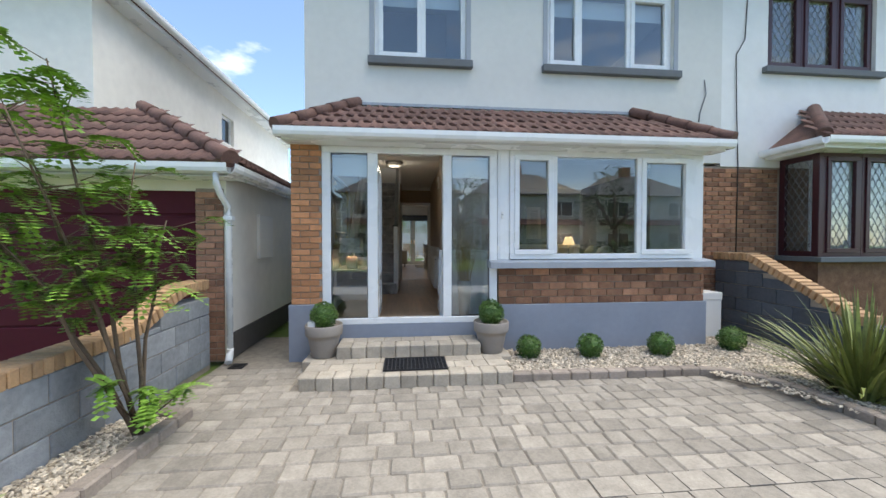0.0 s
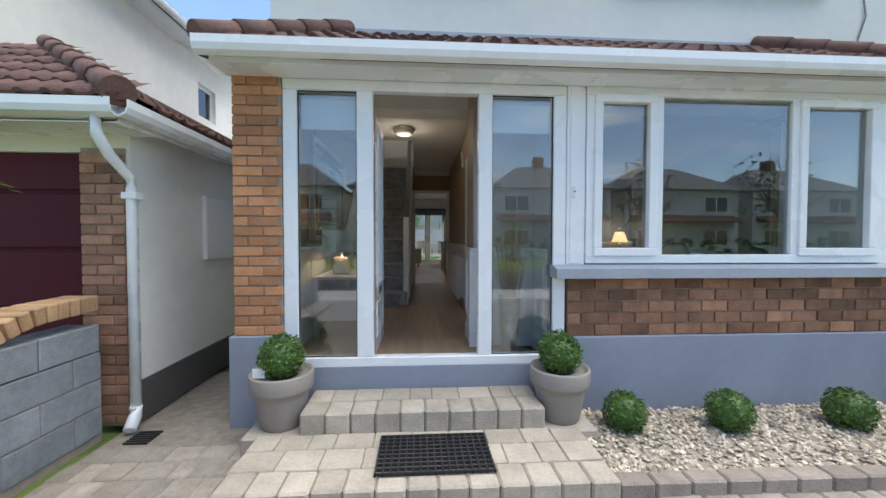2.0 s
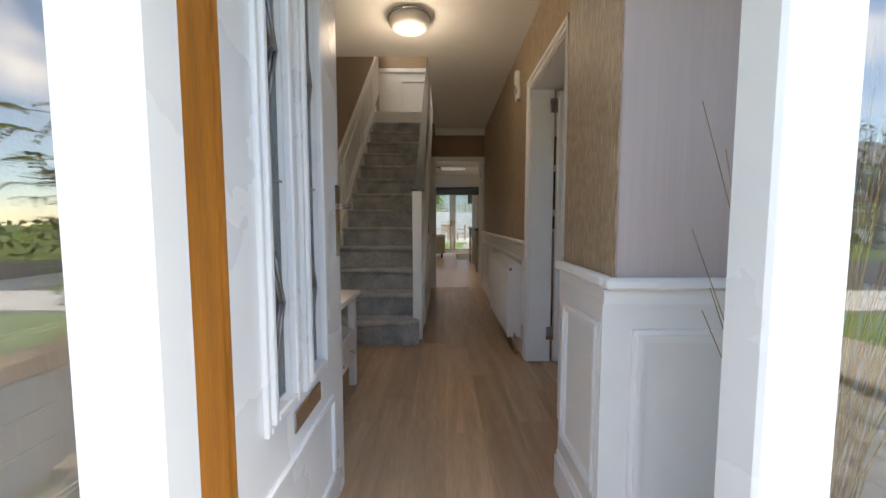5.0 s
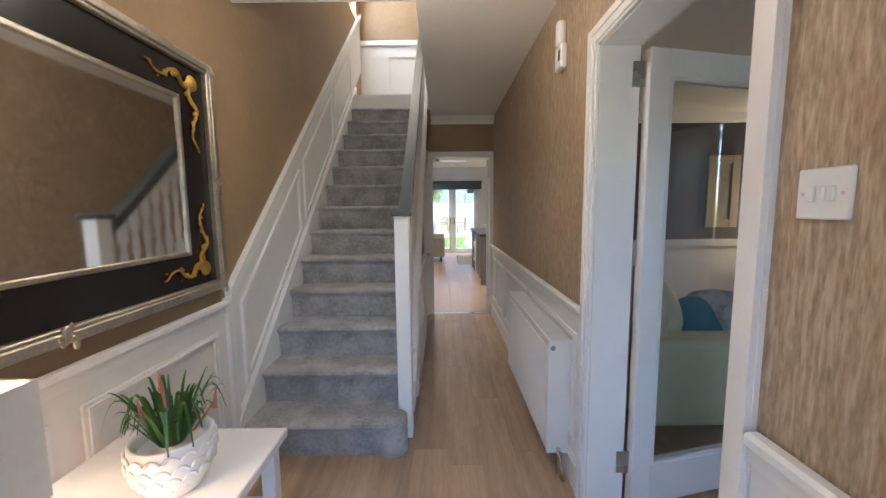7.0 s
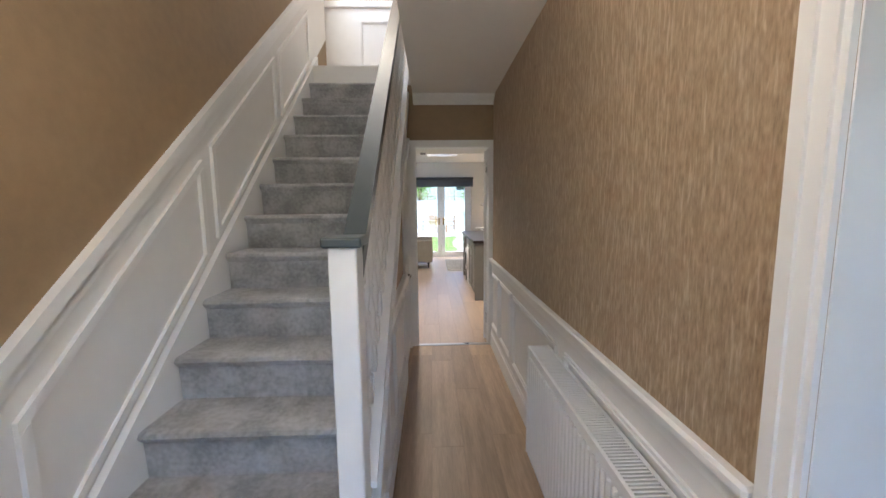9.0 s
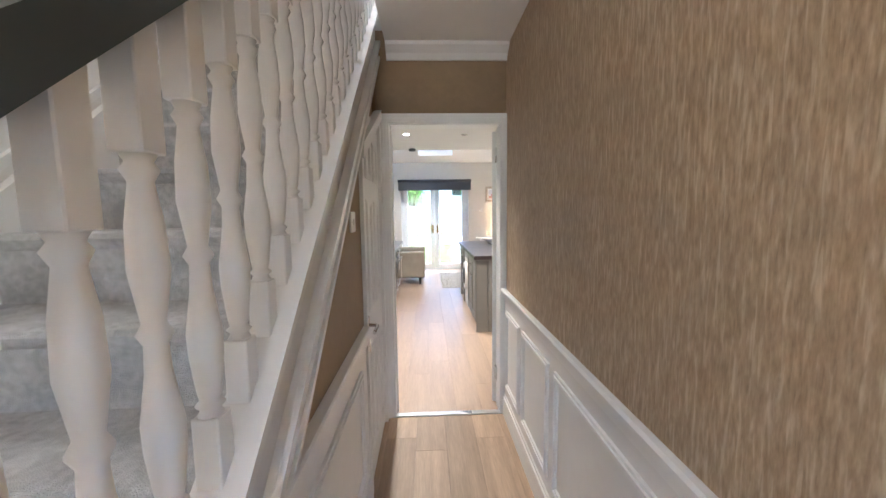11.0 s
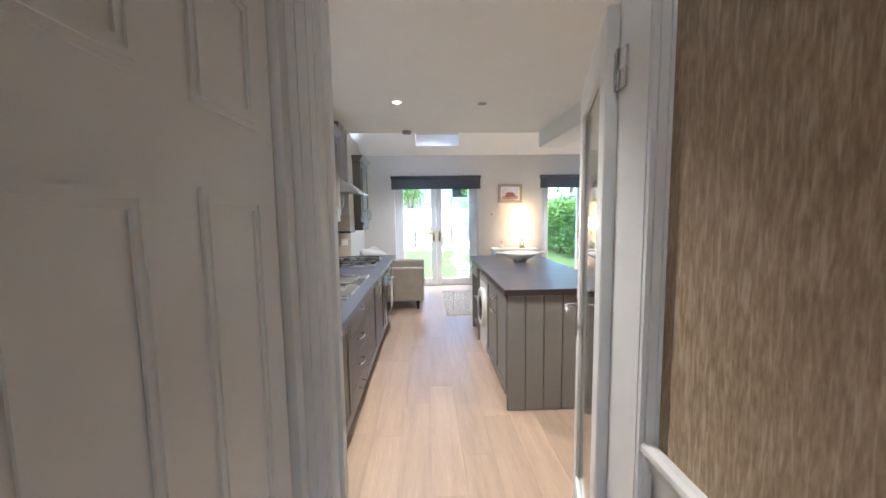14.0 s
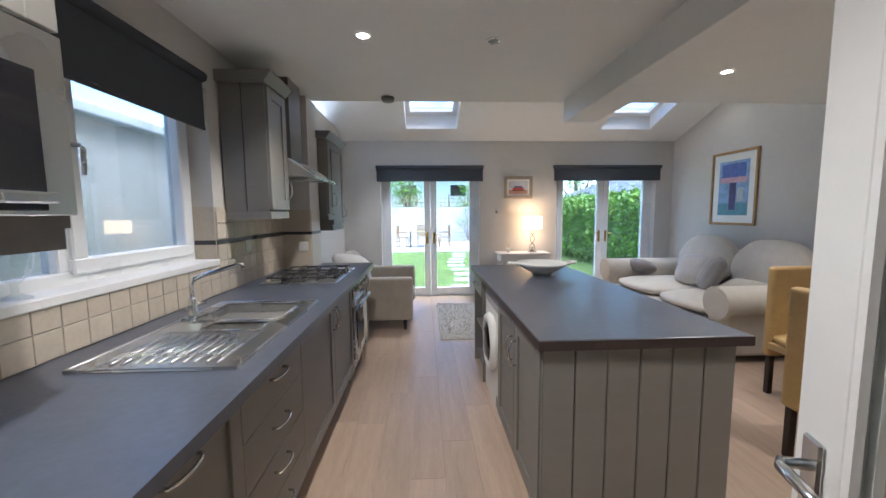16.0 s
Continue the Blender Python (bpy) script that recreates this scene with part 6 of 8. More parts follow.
part("border_strip", box(bx(LW + .011, 9.308, 1.24, -.85, 9.312, 1.268), -.852, 9.308, 1.24, -.848, 9.6, 1.268), TILE_DK, pr)


def socket(name, axis, at, out, a, z, wd, label, sw=1, material=PLASTIC):
    th = thing(name, (at, a, z) if axis == "y" else (a, at, z), label, "switch" if "switch" in name else "socket")
    def bb(u0, d0, p, u1, d1, q, bev):
        return bx(at + out * d0, u0, p, at + out * d1, u1, q, bev=bev) if axis == "y" else bx(u0, at + out * d0, p, u1, at + out * d1, q, bev=bev)
    part("plate", bb(a - wd / 2, 0, z - .043, a + wd / 2, .009, z + .043, .003), material, th)
    for k in range(sw):
        c = a + (k - (sw - 1) / 2) * .017
        part("rocker", bb(c - .006, .008, z - .013, c + .006, .014, z + .013, .002), PLASTIC, th)
    for sg in (-1, 1):
        part("screw", bb(a + sg * (wd / 2 - .012) - .003, .008, z - .003, a + sg * (wd / 2 - .012) + .003, .0105, z + .003, .001), STEEL, th)


socket("wall_socket", "y", LW + .011, 1, 8.62, 1.2, .086, "steel double socket on the tiled splashback", 1, STEEL)
socket("wall_socket", "x", 9.308, -1, -.93, 1.13, .086, "white socket on the tiled pier", 1)


def wall_cab(y0, y1, z0, z1, fx, label, handle_side="r"):
    th = thing("wall_cabinet", ((LW + fx) / 2, (y0 + y1) / 2, z0), label, "kitchen cabinet", "wall cabinets")
    part("body", bx(LW + .012, y0, z0, fx, y1, z1, bev=.002), UNIT, th)
    # No recess here: a raised dark strip stands for the groove's shade.
    part("groove", bx(LW + (fx - LW) * .5, y0 - .0015, z0, LW + (fx - LW) * .5 + .005, y0 + .002, z1), WORK_EDGE, th)
    shaker(th, "y", fx, 1, y0, y1, z0 + .01, z1 - .01, "door", ((y1 - .04) if handle_side == "r" else (y0 + .04), z0 + .16, True))
    c = B()
    prism(c, [(fx + .02, z1), (fx + .035, z1 + .02), (fx + .065, z1 + .06), (fx + .065, z1 + .07), (LW + .012, z1 + .07), (LW + .012, z1)], "y", y0 - .045, y1 + .02)
    part("cornice", c, UNIT, th)
    part("light_rail", bx(LW + .02, y0 - .004, z0 - .05, fx + .01, y1, z0), UNIT, th)
    return th


wall_cab(8.34, 8.66, 1.45, 2.28, -.83, "grey painted wall cabinet beside the window")
wall_cab(9.63, 9.85, 1.42, 2.18, -.78, "grey painted wall cabinet beyond the hood")
wall_cab(9.88, 10.4, 1.3, 2.2, -.8, "tall grey painted wall cabinet at the end of the run")
hd = thing("cooker_hood", (-.95, 8.98, 1.7), "steel and glass cooker hood over the hob", "cooker hood")
part("canopy", prism(B(), [(LW + .012, 1.72), (-.72, 1.72), (-.62, 1.7), (-.62, 1.715), (LW + .3, 1.86), (LW + .012, 1.86)], "y", 8.67, 9.31), STEEL, hd)
part("visor", prism(B(), [(-.75, 1.735), (-.6, 1.7), (-.595, 1.706), (-.75, 1.745)], "y", 8.68, 9.3), GLASS_IN, hd)
part("duct", bx(LW + .012, 8.85, 1.86, -.85, 9.12, 2.5), UNIT, hd)
vt = thing("air_vent", (-1.1, 8.75, 2.42), "brown slatted wall vent near the ceiling", "vent")
part("frame", bx(LW, 8.68, 2.36, LW + .16, 8.84, 2.49, bev=.004), BEIGE, vt)
for k in range(6):
    part("slat", bx(LW + .02 + k * .022, 8.674, 2.39, LW + .03 + k * .022, 8.682, 2.47), DARKWOOD, vt)
# microwave cabinet
mc = thing("microwave_cabinet", (-.85, 6.2, 1.39), "grey wall cabinet housing a built-in microwave", "kitchen cabinet")
MX = -.62
part("body", bx(LW + .012, 5.62, 1.4, MX - .02, 6.72, 2.35), UNIT, mc)
part("light_rail", bx(LW + .05, 5.62, 1.35, MX - .03, 6.715, 1.4), UNIT, mc)
shaker(mc, "y", MX - .02, 1, 6.1, 6.72, 1.84, 2.34, "door", (6.2, 1.93, False))
shaker(mc, "y", MX - .02, 1, 5.64, 6.09, 1.42, 2.34, "door", (5.72, 1.55, True))
part("cornice", prism(B(), [(MX, 2.35), (MX + .05, 2.42), (LW + .02, 2.42), (LW + .02, 2.35)], "y", 5.62, 6.76), UNIT, mc)
mw = thing("microwave", (MX, 6.4, 1.43), "stainless steel built-in microwave with black glass door", "microwave")
part("surround", bx(MX - .018, 6.115, 1.43, MX + .006, 6.715, 1.83, bev=.003), STEEL, mw)
part("glass_door", bx(MX + .004, 6.225, 1.44, MX + .014, 6.64, 1.735, bev=.002), BLACK, mw)
part("control_panel", bx(MX + .005, 6.36, 1.77, MX + .01, 6.53, 1.815, bev=.001), BLACK, mw)
part("door_handle", bx(MX + .014, 6.32, 1.455, MX + .03, 6.65, 1.48, bev=.004), STEEL, mw)
for k in range(4):
    part("knob", tube(B(), [(MX + .005, 6.38 + k * .045, 1.752), (MX + .02, 6.38 + k * .045, 1.752)], .013 if k in (0, 3) else .008, 12), STEEL, mw)
# kitchen window
kw_ = thing("window_5", (LW - .15, 7.5, 1.14), "white framed kitchen window over the sink", "window", kind="structure")
y0, y1, z0, z1 = KWIN
s = B()
xw0, xw1 = LW - .2, LW - .13
for q in ((y0, z0, y1, z0 + .06), (y0, z1 - .06, y1, z1), (y0, z0 + .06, y0 + .06, z1 - .06), (y1 - .06, z0 + .06, y1, z1 - .06), (7.33, z0 + .06, 7.4, z1 - .06)):
    box(s, xw0, q[0], q[1], xw1, q[2], q[3], bev=.006)
part("window_frame", s, UPVC, kw_)
s = B()
for q in ((7.38, z0 + .045, y1 - .05, z0 + .11), (7.38, z1 - .11, y1 - .05, z1 - .045), (7.38, z0 + .11, 7.45, z1 - .11), (y1 - .12, z0 + .11, y1 - .05, z1 - .11)):
    box(s, xw0 + .01, q[0], q[1], xw1 + .02, q[2], q[3], bev=.006)
sa = part("sash", s, UPVC, kw_)
part("handle", tube(B(), [(xw1 + .02, 7.42, 1.72), (xw1 + .05, 7.42, 1.72), (xw1 + .055, 7.43, 1.71), (xw1 + .05, 7.43, 1.6)], .009, 8), STEEL, sa)
for a, b in ((y0 + .06, 7.33), (7.45, y1 - .12)):
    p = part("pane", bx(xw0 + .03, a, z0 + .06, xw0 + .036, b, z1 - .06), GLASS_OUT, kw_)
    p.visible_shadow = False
part("window_sill", bx(LW - .13, y0, z0 - .03, LW + .02, y1, z0 + .008, bev=.004), WHITE, kw_)
part("reveal_tiles", bx(LW - .125, y1 - .008, z0 + .008, LW + .004, y1 + .0, 1.48), WALL_TILE, kw_)
part("reveal_border", bx(LW - .126, y1 - .011, 1.24, LW + .004, y1 - .007, 1.268), TILE_DK, kw_)


def roller(name, axis, at, out, a0, a1, ztop, zbot, label):
    th = thing(name, (at, (a0 + a1) / 2, ztop) if axis == "y" else ((a0 + a1) / 2, at, ztop), label, "blind", "charcoal blinds")
    o = out * .035
    if axis == "y":
        part("tube", tube(B(), [(at + o, a0, ztop - .03), (at + o, a1, ztop - .03)], .03, 14), BLIND, th)
        part("fabric", bx(at + o - .001, a0 + .01, zbot, at + o + .002, a1 - .01, ztop - .03), BLIND, th)
        part("bottom_bar", bx(at + o - .005, a0 + .01, zbot - .02, at + o + .006, a1 - .01, zbot, bev=.002), BLIND, th)
    else:
        part("tube", tube(B(), [(a0, at + o, ztop - .03), (a1, at + o, ztop - .03)], .03, 14), BLIND, th)
        part("fabric", bx(a0 + .01, at + o - .001, zbot, a1 - .01, at + o + .002, ztop - .03), BLIND, th)
        part("bottom_bar", bx(a0 + .01, at + o - .005, zbot - .02, a1 - .01, at + o + .006, zbot, bev=.002), BLIND, th)
    return th


roller("roller_blind", "y", LW, 1, 6.76, 8.13, 2.27, 1.95, "charcoal roller blind partly down over the sink")
gv = thing("glass_vase", (LW - .06, 7.1, 1.148), "clear glass goblet vase on the window sill", "vase")
part("vessel", lathe(B(), [(.045, 0), (.04, .006), (.01, .02), (.01, .05), (.03, .07), (.052, .11), (.055, .17), (.048, .22), (.046, .22), (.05, .17), (.03, .08)], (LW - .06, 7.1, 1.148), 20), GLASS_IN, gv)

# island
isl = thing("kitchen_island", (1.08, 8.25, 0), "grey painted kitchen island with panelled end", "kitchen island")
part("body", box(box(bx(.69, 7.24, .1, 1.48, 8.1, .878), .69 + .1, 8.1, .1, 1.48, 8.78, .878), 1.0, 8.78, .1, 1.48, 9.3, .878), UNIT, isl)
part("plinth", bx(.73, 7.26, .002, 1.46, 9.28, .1), UNIT, isl)
for k in range(6):
    a = .675 + k * .1365
    part("end_board", bx(a + .002, 7.215, .004, a + .1345, 7.24, .878, bev=.004), UNIT, isl)
shaker(isl, "y", .69, -1, 7.24, 7.67, .12, .876, "door", (7.63, .7, True))
shaker(isl, "y", .69, -1, 7.67, 8.1, .12, .876, "door", (7.71, .7, True))
for y in (8.785, 9.29):
    part("end_panel", bx(.68, y - .012, .004, 1.0, y + .012, .878), UNIT, isl)
shaker(isl, "y", .69, -1, 8.8, 9.275, .72, .876, "drawer", (9.04, .8, False), True)
part("drawer_box", bx(.7, 8.8, .72, .99, 9.275, .874), UNIT, isl)
for z in (.1, .4):
    part("shelf", bx(.7, 8.8, z, .99, 9.275, z + .018), UNIT, isl)
it = solid("island_worktop", bx(.655, 7.19, .882, 1.535, 9.34, .922, bev=.003), WORKTOP, "slate grey laminate worktop on the island", "worktop")
solid("worktop_edge", box(bx(.65, 7.184, .88, 1.54, 7.19, .92), .65, 7.19, .88, .655, 9.34, .92), WORK_EDGE, "dark edging strip round the island worktop", "edging")
wm = thing("washing_machine", (.9, 8.44, 0), "white front loading washing machine under the island", "washing machine")
part("case", bx(.7, 8.12, .01, .788, 8.76, .86, bev=.01, seg=2), PLASTIC, wm)
rg = B()
lathe(rg, [(.2, 0), (.215, .02), (.2, .045), (.16, .05), (.15, .02)], (0, 0, 0), 28)
bmesh.ops.transform(rg, matrix=Matrix.Translation((.7, 8.44, .48)) @ Matrix.Rotation(radians(-90), 4, "Y"), verts=rg.verts)
part("door_ring", rg, PLASTIC, wm)
rg = B()
lathe(rg, [(.155, 0), (.15, .03), (.1, .05), (.02, .055)], (0, 0, 0), 24)
bmesh.ops.transform(rg, matrix=Matrix.Translation((.69, 8.44, .48)) @ Matrix.Rotation(radians(-90), 4, "Y"), verts=rg.verts)
part("door_glass", rg, BLACK, wm)
part("control_panel", bx(.694, 8.14, .74, .702, 8.74, .85, bev=.002), PALEC, wm)
part("filter_flap", bx(.694, 8.16, .06, .702, 8.28, .14, bev=.002), GREYP, wm)
bo = thing("fruit_bowl", (1.16, 8.75, .922), "white ceramic bowl with curled handles on the island", "bowl")
part("bowl", lathe(B(), [(.07, 0), (.075, .012), (.13, .04), (.185, .075), (.21, .095), (.205, .1), (.17, .078), (.1, .04), (.02, .02)], (1.16, 8.75, .922), 28), CERAMIC, bo)
for sg in (-1, 1):
    part("handle", tube(B(), [(1.16 + sg * .19, 8.71, 1.01), (1.16 + sg * .26, 8.72, 1.02), (1.16 + sg * .28, 8.75, 1.015), (1.16 + sg * .26, 8.78, 1.02), (1.16 + sg * .19, 8.79, 1.01)], .012, 8), CERAMIC, bo)


# garden doors
def french(name, x0, x1, label):
    th = thing(name, ((x0 + x1) / 2, BACK + .1, 0), label, "door", kind="structure")
    y0, y1 = BACK + .12, BACK + .19
    s = B()
    for q in ((x0, 0, x0 + .06, 2.14), (x1 - .06, 0, x1, 2.14), (x0 + .06, 2.08, x1 - .06, 2.14), (x0 + .06, 0, x1 - .06, .03)):
        box(s, q[0], y0, q[1], q[2], y1, q[3], bev=.005)
    part("door_frame", s, UPVC, th)
    c = (x0 + x1) / 2
    for a, b, hx, fl in ((x0 + .06, c - .002, c - .06, -1), (c + .002, x1 - .06, c + .06, 1)):
        s = B()
        for q in ((a, .035, a + .1, 2.075), (b - .1, .035, b, 2.075), (a + .1, .035, b - .1, .15), (a + .1, 1.975, b - .1, 2.075)):
            box(s, q[0], y0 - .015, q[1], q[2], y1 - .01, q[3], bev=.006)
        lf_ = part("leaf", s, UPVC, th)
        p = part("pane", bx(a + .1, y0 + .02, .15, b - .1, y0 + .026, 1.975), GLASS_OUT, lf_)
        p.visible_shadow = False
        lever(lf_, "handle", Matrix.Translation((hx, y0 - .015, 1.03)) @ Matrix.Rotation(radians(180), 4, "Z"), -fl, BRASS, .2)
    return th


for i, (a, b) in enumerate(FD):
    french("door_%d" % (5 + i), a, b, "white glazed double doors to the garden")
    roller("roller_blind", "x", BACK, -1, a - .06, b + .06, 2.21, 1.97, "charcoal roller blind above the garden doors")
    struct("trim_reveal_%d" % (i + 1), box(box(B(), a - .002, BACK + .002, 0, a + .004, BACK + .12, 2.14), b - .004, BACK + .002, 0, b + .002, BACK + .12, 2.14), WHITE, "white reveal beside the garden doors", "trim")
w = B()
for a, b in ((LW, FD[0][0]), (FD[0][1], FD[1][0]), (FD[1][1], RW)):
    box(w, a, BACK - .016, 0, b, BACK, .12, bev=.004)
box(w, RW - .016, 5.6, 0, RW, BACK - .016, .12, bev=.004)
struct("skirting_kitchen", w, WHITE, "white skirting boards in the kitchen", "skirting")
# roof windows
for i, (a, b) in enumerate(SKY):
    th = thing("roof_window", ((a + b) / 2, 10.8, slope_z(10.8)), "white framed roof window in the sloping ceiling", "roof window", "roof windows", kind="structure")
    s = B()
    for x0, x1, p, q in ((a, a + .07, *SKY_Y), (b - .07, b, *SKY_Y), (a + .07, b - .07, SKY_Y[0], SKY_Y[0] + .09), (a + .07, b - .07, SKY_Y[1] - .09, SKY_Y[1])):
        prism(s, [(p, slope_z(p) + .2), (q, slope_z(q) + .2), (q, slope_z(q) + .27), (p, slope_z(p) + .27)], "x", x0, x1)
    part("window_frame", s, WHITE, th)
    s = B()
    p, q = SKY_Y
    prism(s, [(p, slope_z(p) + .23), (q, slope_z(q) + .23), (q, slope_z(q) + .236), (p, slope_z(p) + .236)], "x", a + .07, b - .07)
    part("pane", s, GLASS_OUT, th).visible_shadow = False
    part("vent_bar", tube(B(), [(a + .15, SKY_Y[0] + .12, slope_z(SKY_Y[0] + .12) + .18), (b - .15, SKY_Y[0] + .12, slope_z(SKY_Y[0] + .12) + .18)], .012, 8), STEEL, th)


def downlight(x, y, z, tilt, lit, watts=0):
    th = thing("downlight", (x, y, z), "small recessed white ceiling spotlight" + (" switched on" if lit else ""), "ceiling light", "recessed spotlights")
    m = Matrix.Translation((x, y, z)) @ Matrix.Rotation(tilt, 4, "X")
    s = B()
    lathe(s, [(.048, 0), (.048, -.006), (.036, -.008), (.034, .0)], (0, 0, 0), 20)
    bmesh.ops.transform(s, matrix=m, verts=s.verts)
    part("bezel", s, CHROME if not lit else WHITE, th)
    s = B()
    lathe(s, [(.033, -.003), (.031, -.005), (.01, -.006)], (0, 0, 0), 16)
    bmesh.ops.transform(s, matrix=m, verts=s.verts)
    part("lens", s, SPOT if lit else GREYP, th)
    if watts:
        lp = new("spotlight_beam", bpy.data.lights.new("spotlight_beam", "SPOT"))
        lp.data.energy, lp.data.spot_size, lp.data.spot_blend, lp.data.color, lp.data.shadow_soft_size = watts, radians(120), .6, (1, .92, .82), .03
        lp.matrix_world = look(m @ Vector((0, 0, -.02)), m @ Vector((0, 0, -1)))


downlight(-.15, 8.15, CEILZ, 0, True, 4)
downlight(.65, 8.2, CEILZ, 0, False)
downlight(2.55, 8.65, CEILZ, 0, True, 4)
downlight(-.15, 6.4, CEILZ, 0, True, 4)
downlight(2.4, 6.6, CEILZ, 0, True, 4)
for x in (-.45, 1.02, 2.65, 4.05):
    downlight(x, 10.9, slope_z(10.9), -math.atan(SL), True)
downlight(.1, .42, CEILZ - .15, 0, False)
sd_ = thing("smoke_alarm", (-.12, 9.4, CEILZ), "white round smoke alarm on the ceiling edge", "smoke alarm")
part("case", lathe(B(), [(.06, 0), (.06, -.02), (.05, -.038), (.02, -.042)], (-.12, 9.36, CEILZ), 20), GREYP, sd_)


# soft furniture
def sofa(name, x0, x1, y0, y1, face, seat_h, arm_h, back_h, cloth, label, n=2, arm_w=.2, roll=False, leg=DARKWOOD, leg_h=.14, group=""):
    """A sofa with its back at x0 (face=1) or x1 (face=-1)."""
    th = thing(name, ((x0 + x1) / 2, (y0 + y1) / 2, 0), label, "sofa", group)
    bk = (x0, x0 + .22) if face > 0 else (x1 - .22, x1)
    part("seat_base", bx(x0 + .03, y0 + .03, leg_h, x1 - .03, y1 - .03, seat_h - .13, bev=.03, seg=2), cloth, th)
    for ya_, yb_ in ((y0, y0 + arm_w), (y1 - arm_w, y1)):
        s = bx(x0 + (.02 if face > 0 else 0), ya_, leg_h, x1 - (.0 if face > 0 else .02), yb_, arm_h - (.1 if roll else 0), bev=.035, seg=3)
        if roll:
            c = (ya_ + yb_) / 2
            tube(s, [(x0 + (.12 if face > 0 else -.03), c, arm_h - .11), (x1 - (.12 if face < 0 else -.03), c, arm_h - .11)], arm_w * .62, 16)
        part("armrest", s, cloth, th)
    part("backrest", bx(bk[0], y0 + arm_w * .5, leg_h, bk[1], y1 - arm_w * .5, back_h - .06, bev=.05, seg=3), cloth, th)
    L = (y1 - y0 - 2 * arm_w) / n
    for k in range(n):
        yc = y0 + arm_w + L * (k + .5)
        xm = (x0 + .2 + x1) / 2 if face > 0 else (x0 + x1 - .2) / 2
        part("seat_cushion", cushion(B(), pose(xm, yc, seat_h - .06), (x1 - x0 - .2) / 2 + .02, L / 2, .1), cloth, th)
        xb = bk[1] + .07 if face > 0 else bk[0] - .07
        part("back_cushion", cushion(B(), pose(xb, yc, (seat_h + back_h) / 2 + .04, 0, -14 * face), .12, L / 2 + .01, (back_h - seat_h) / 2 + .08), cloth, th)
    for x in (x0 + .1, x1 - .1):
        for y in (y0 + .1, y1 - .1):
            part("leg", lathe(B(), [(.016, 0), (.03, leg_h + .02)], (x, y, 0), 10), leg, th)
    return th


def pillow(at, rot, sx, sy, sz, material, label, group):
    th = solid("scatter_cushion", cushion(B(), pose(*at, *rot), sx, sy, sz), material, label, "cushion", group)
    return th


sofa("armchair", -1.05, .05, 10.17, 11.35, 1, .45, .66, .82, BEIGE, "beige woven two-seat armchair with dark tapered legs", 1, .14)
pillow((-.62, 10.5, .66), (75, 0, 70), .2, .2, .09, PALEC, "pale grey cushion on the armchair", "armchair cushions")
pillow((-.7, 10.4, .82), (20, 10, 30), .24, .2, .07, LINEN, "white throw pillow on the armchair back", "armchair cushions")
sofa("sofa", 3.0, 4.4, 9.0, 11.45, -1, .47, .66, .98, LINEN, "large cream linen sofa with rolled arms", 2, .26, True, leg_h=.06)
pillow((3.42, 11.1, .62), (0, 18, 5), .12, .26, .1, GREYC, "grey oblong cushion on the sofa", "sofa cushions")
pillow((3.66, 10.35, .68), (0, -60, 20), .21, .21, .09, PALEC, "pale grey cushion on the sofa", "sofa cushions")
pillow((3.62, 10.0, .68), (0, -65, -25), .22, .22, .09, GREYC, "dark grey cushion on the sofa", "sofa cushions")
pillow((3.45, 9.32, .62), (0, -20, 12), .13, .24, .1, BEIGE, "taupe oblong cushion on the sofa arm", "sofa cushions")
rugb = thing("rug", (.72, 10.7, 0), "pale shaggy rug on the floor by the garden doors", "rug")
rb_ = B()
box(rb_, .37, 9.84, .001, 1.12, 11.5, .014, bev=.005)
for k in range(2600):
    x, y = random.uniform(.38, 1.11), random.uniform(9.85, 11.49)
    d = Vector((random.gauss(0, .012), random.gauss(0, .012), .016))
    p = Vector((x, y, .013))
    rb_.faces.new([rb_.verts.new(v) for v in (p + Vector((.004, 0, 0)), p - Vector((.004, 0, 0)), p + d)])
part("pile", rb_, RUG, rugb)


def picture(name, axis, at, out, a0, a1, z0, z1, frame_m, label, blobs, fw=.04, mount=.05, ground_c=(.7, .7, .68)):
    th = thing(name, (at, (a0 + a1) / 2, z0) if axis == "y" else ((a0 + a1) / 2, at, z0), label, "picture")
    def bb(bm, u0, d0, p, u1, d1, q, bev=0):
        if axis == "y":
            box(bm, at + out * d0, u0, p, at + out * d1, u1, q, bev=bev)
        else:
            box(bm, u0, at + out * d0, p, u1, at + out * d1, q, bev=bev)
        return bm
    s = B()
    for q in ((a0, z0, a0 + fw, z1), (a1 - fw, z0, a1, z1), (a0 + fw, z0, a1 - fw, z0 + fw), (a0 + fw, z1 - fw, a1 - fw, z1)):
        bb(s, q[0], 0, q[1], q[2], .025, q[3], .004)
    part("frame", s, frame_m, th)
    part("mount", bb(B(), a0 + fw, .002, z0 + fw, a1 - fw, .008, z1 - fw), WHITE, th)
    i = fw + mount
    part("print", bb(B(), a0 + i, .006, z0 + i, a1 - i, .011, z1 - i), mat("print_ground", ground_c, .7, var=.3, scale=9), th)
    for k, (u0, v0, u1, v1, c) in enumerate(blobs):
        W, H = a1 - a0 - 2 * i, z1 - z0 - 2 * i
        part("painted_shape", bb(B(), a0 + i + u0 * W, .009, z0 + i + v0 * H, a0 + i + u1 * W, .0125 + k * .0004, z0 + i + v1 * H), mat("print_colour", c, .7, var=.25, scale=20), th)
    return th


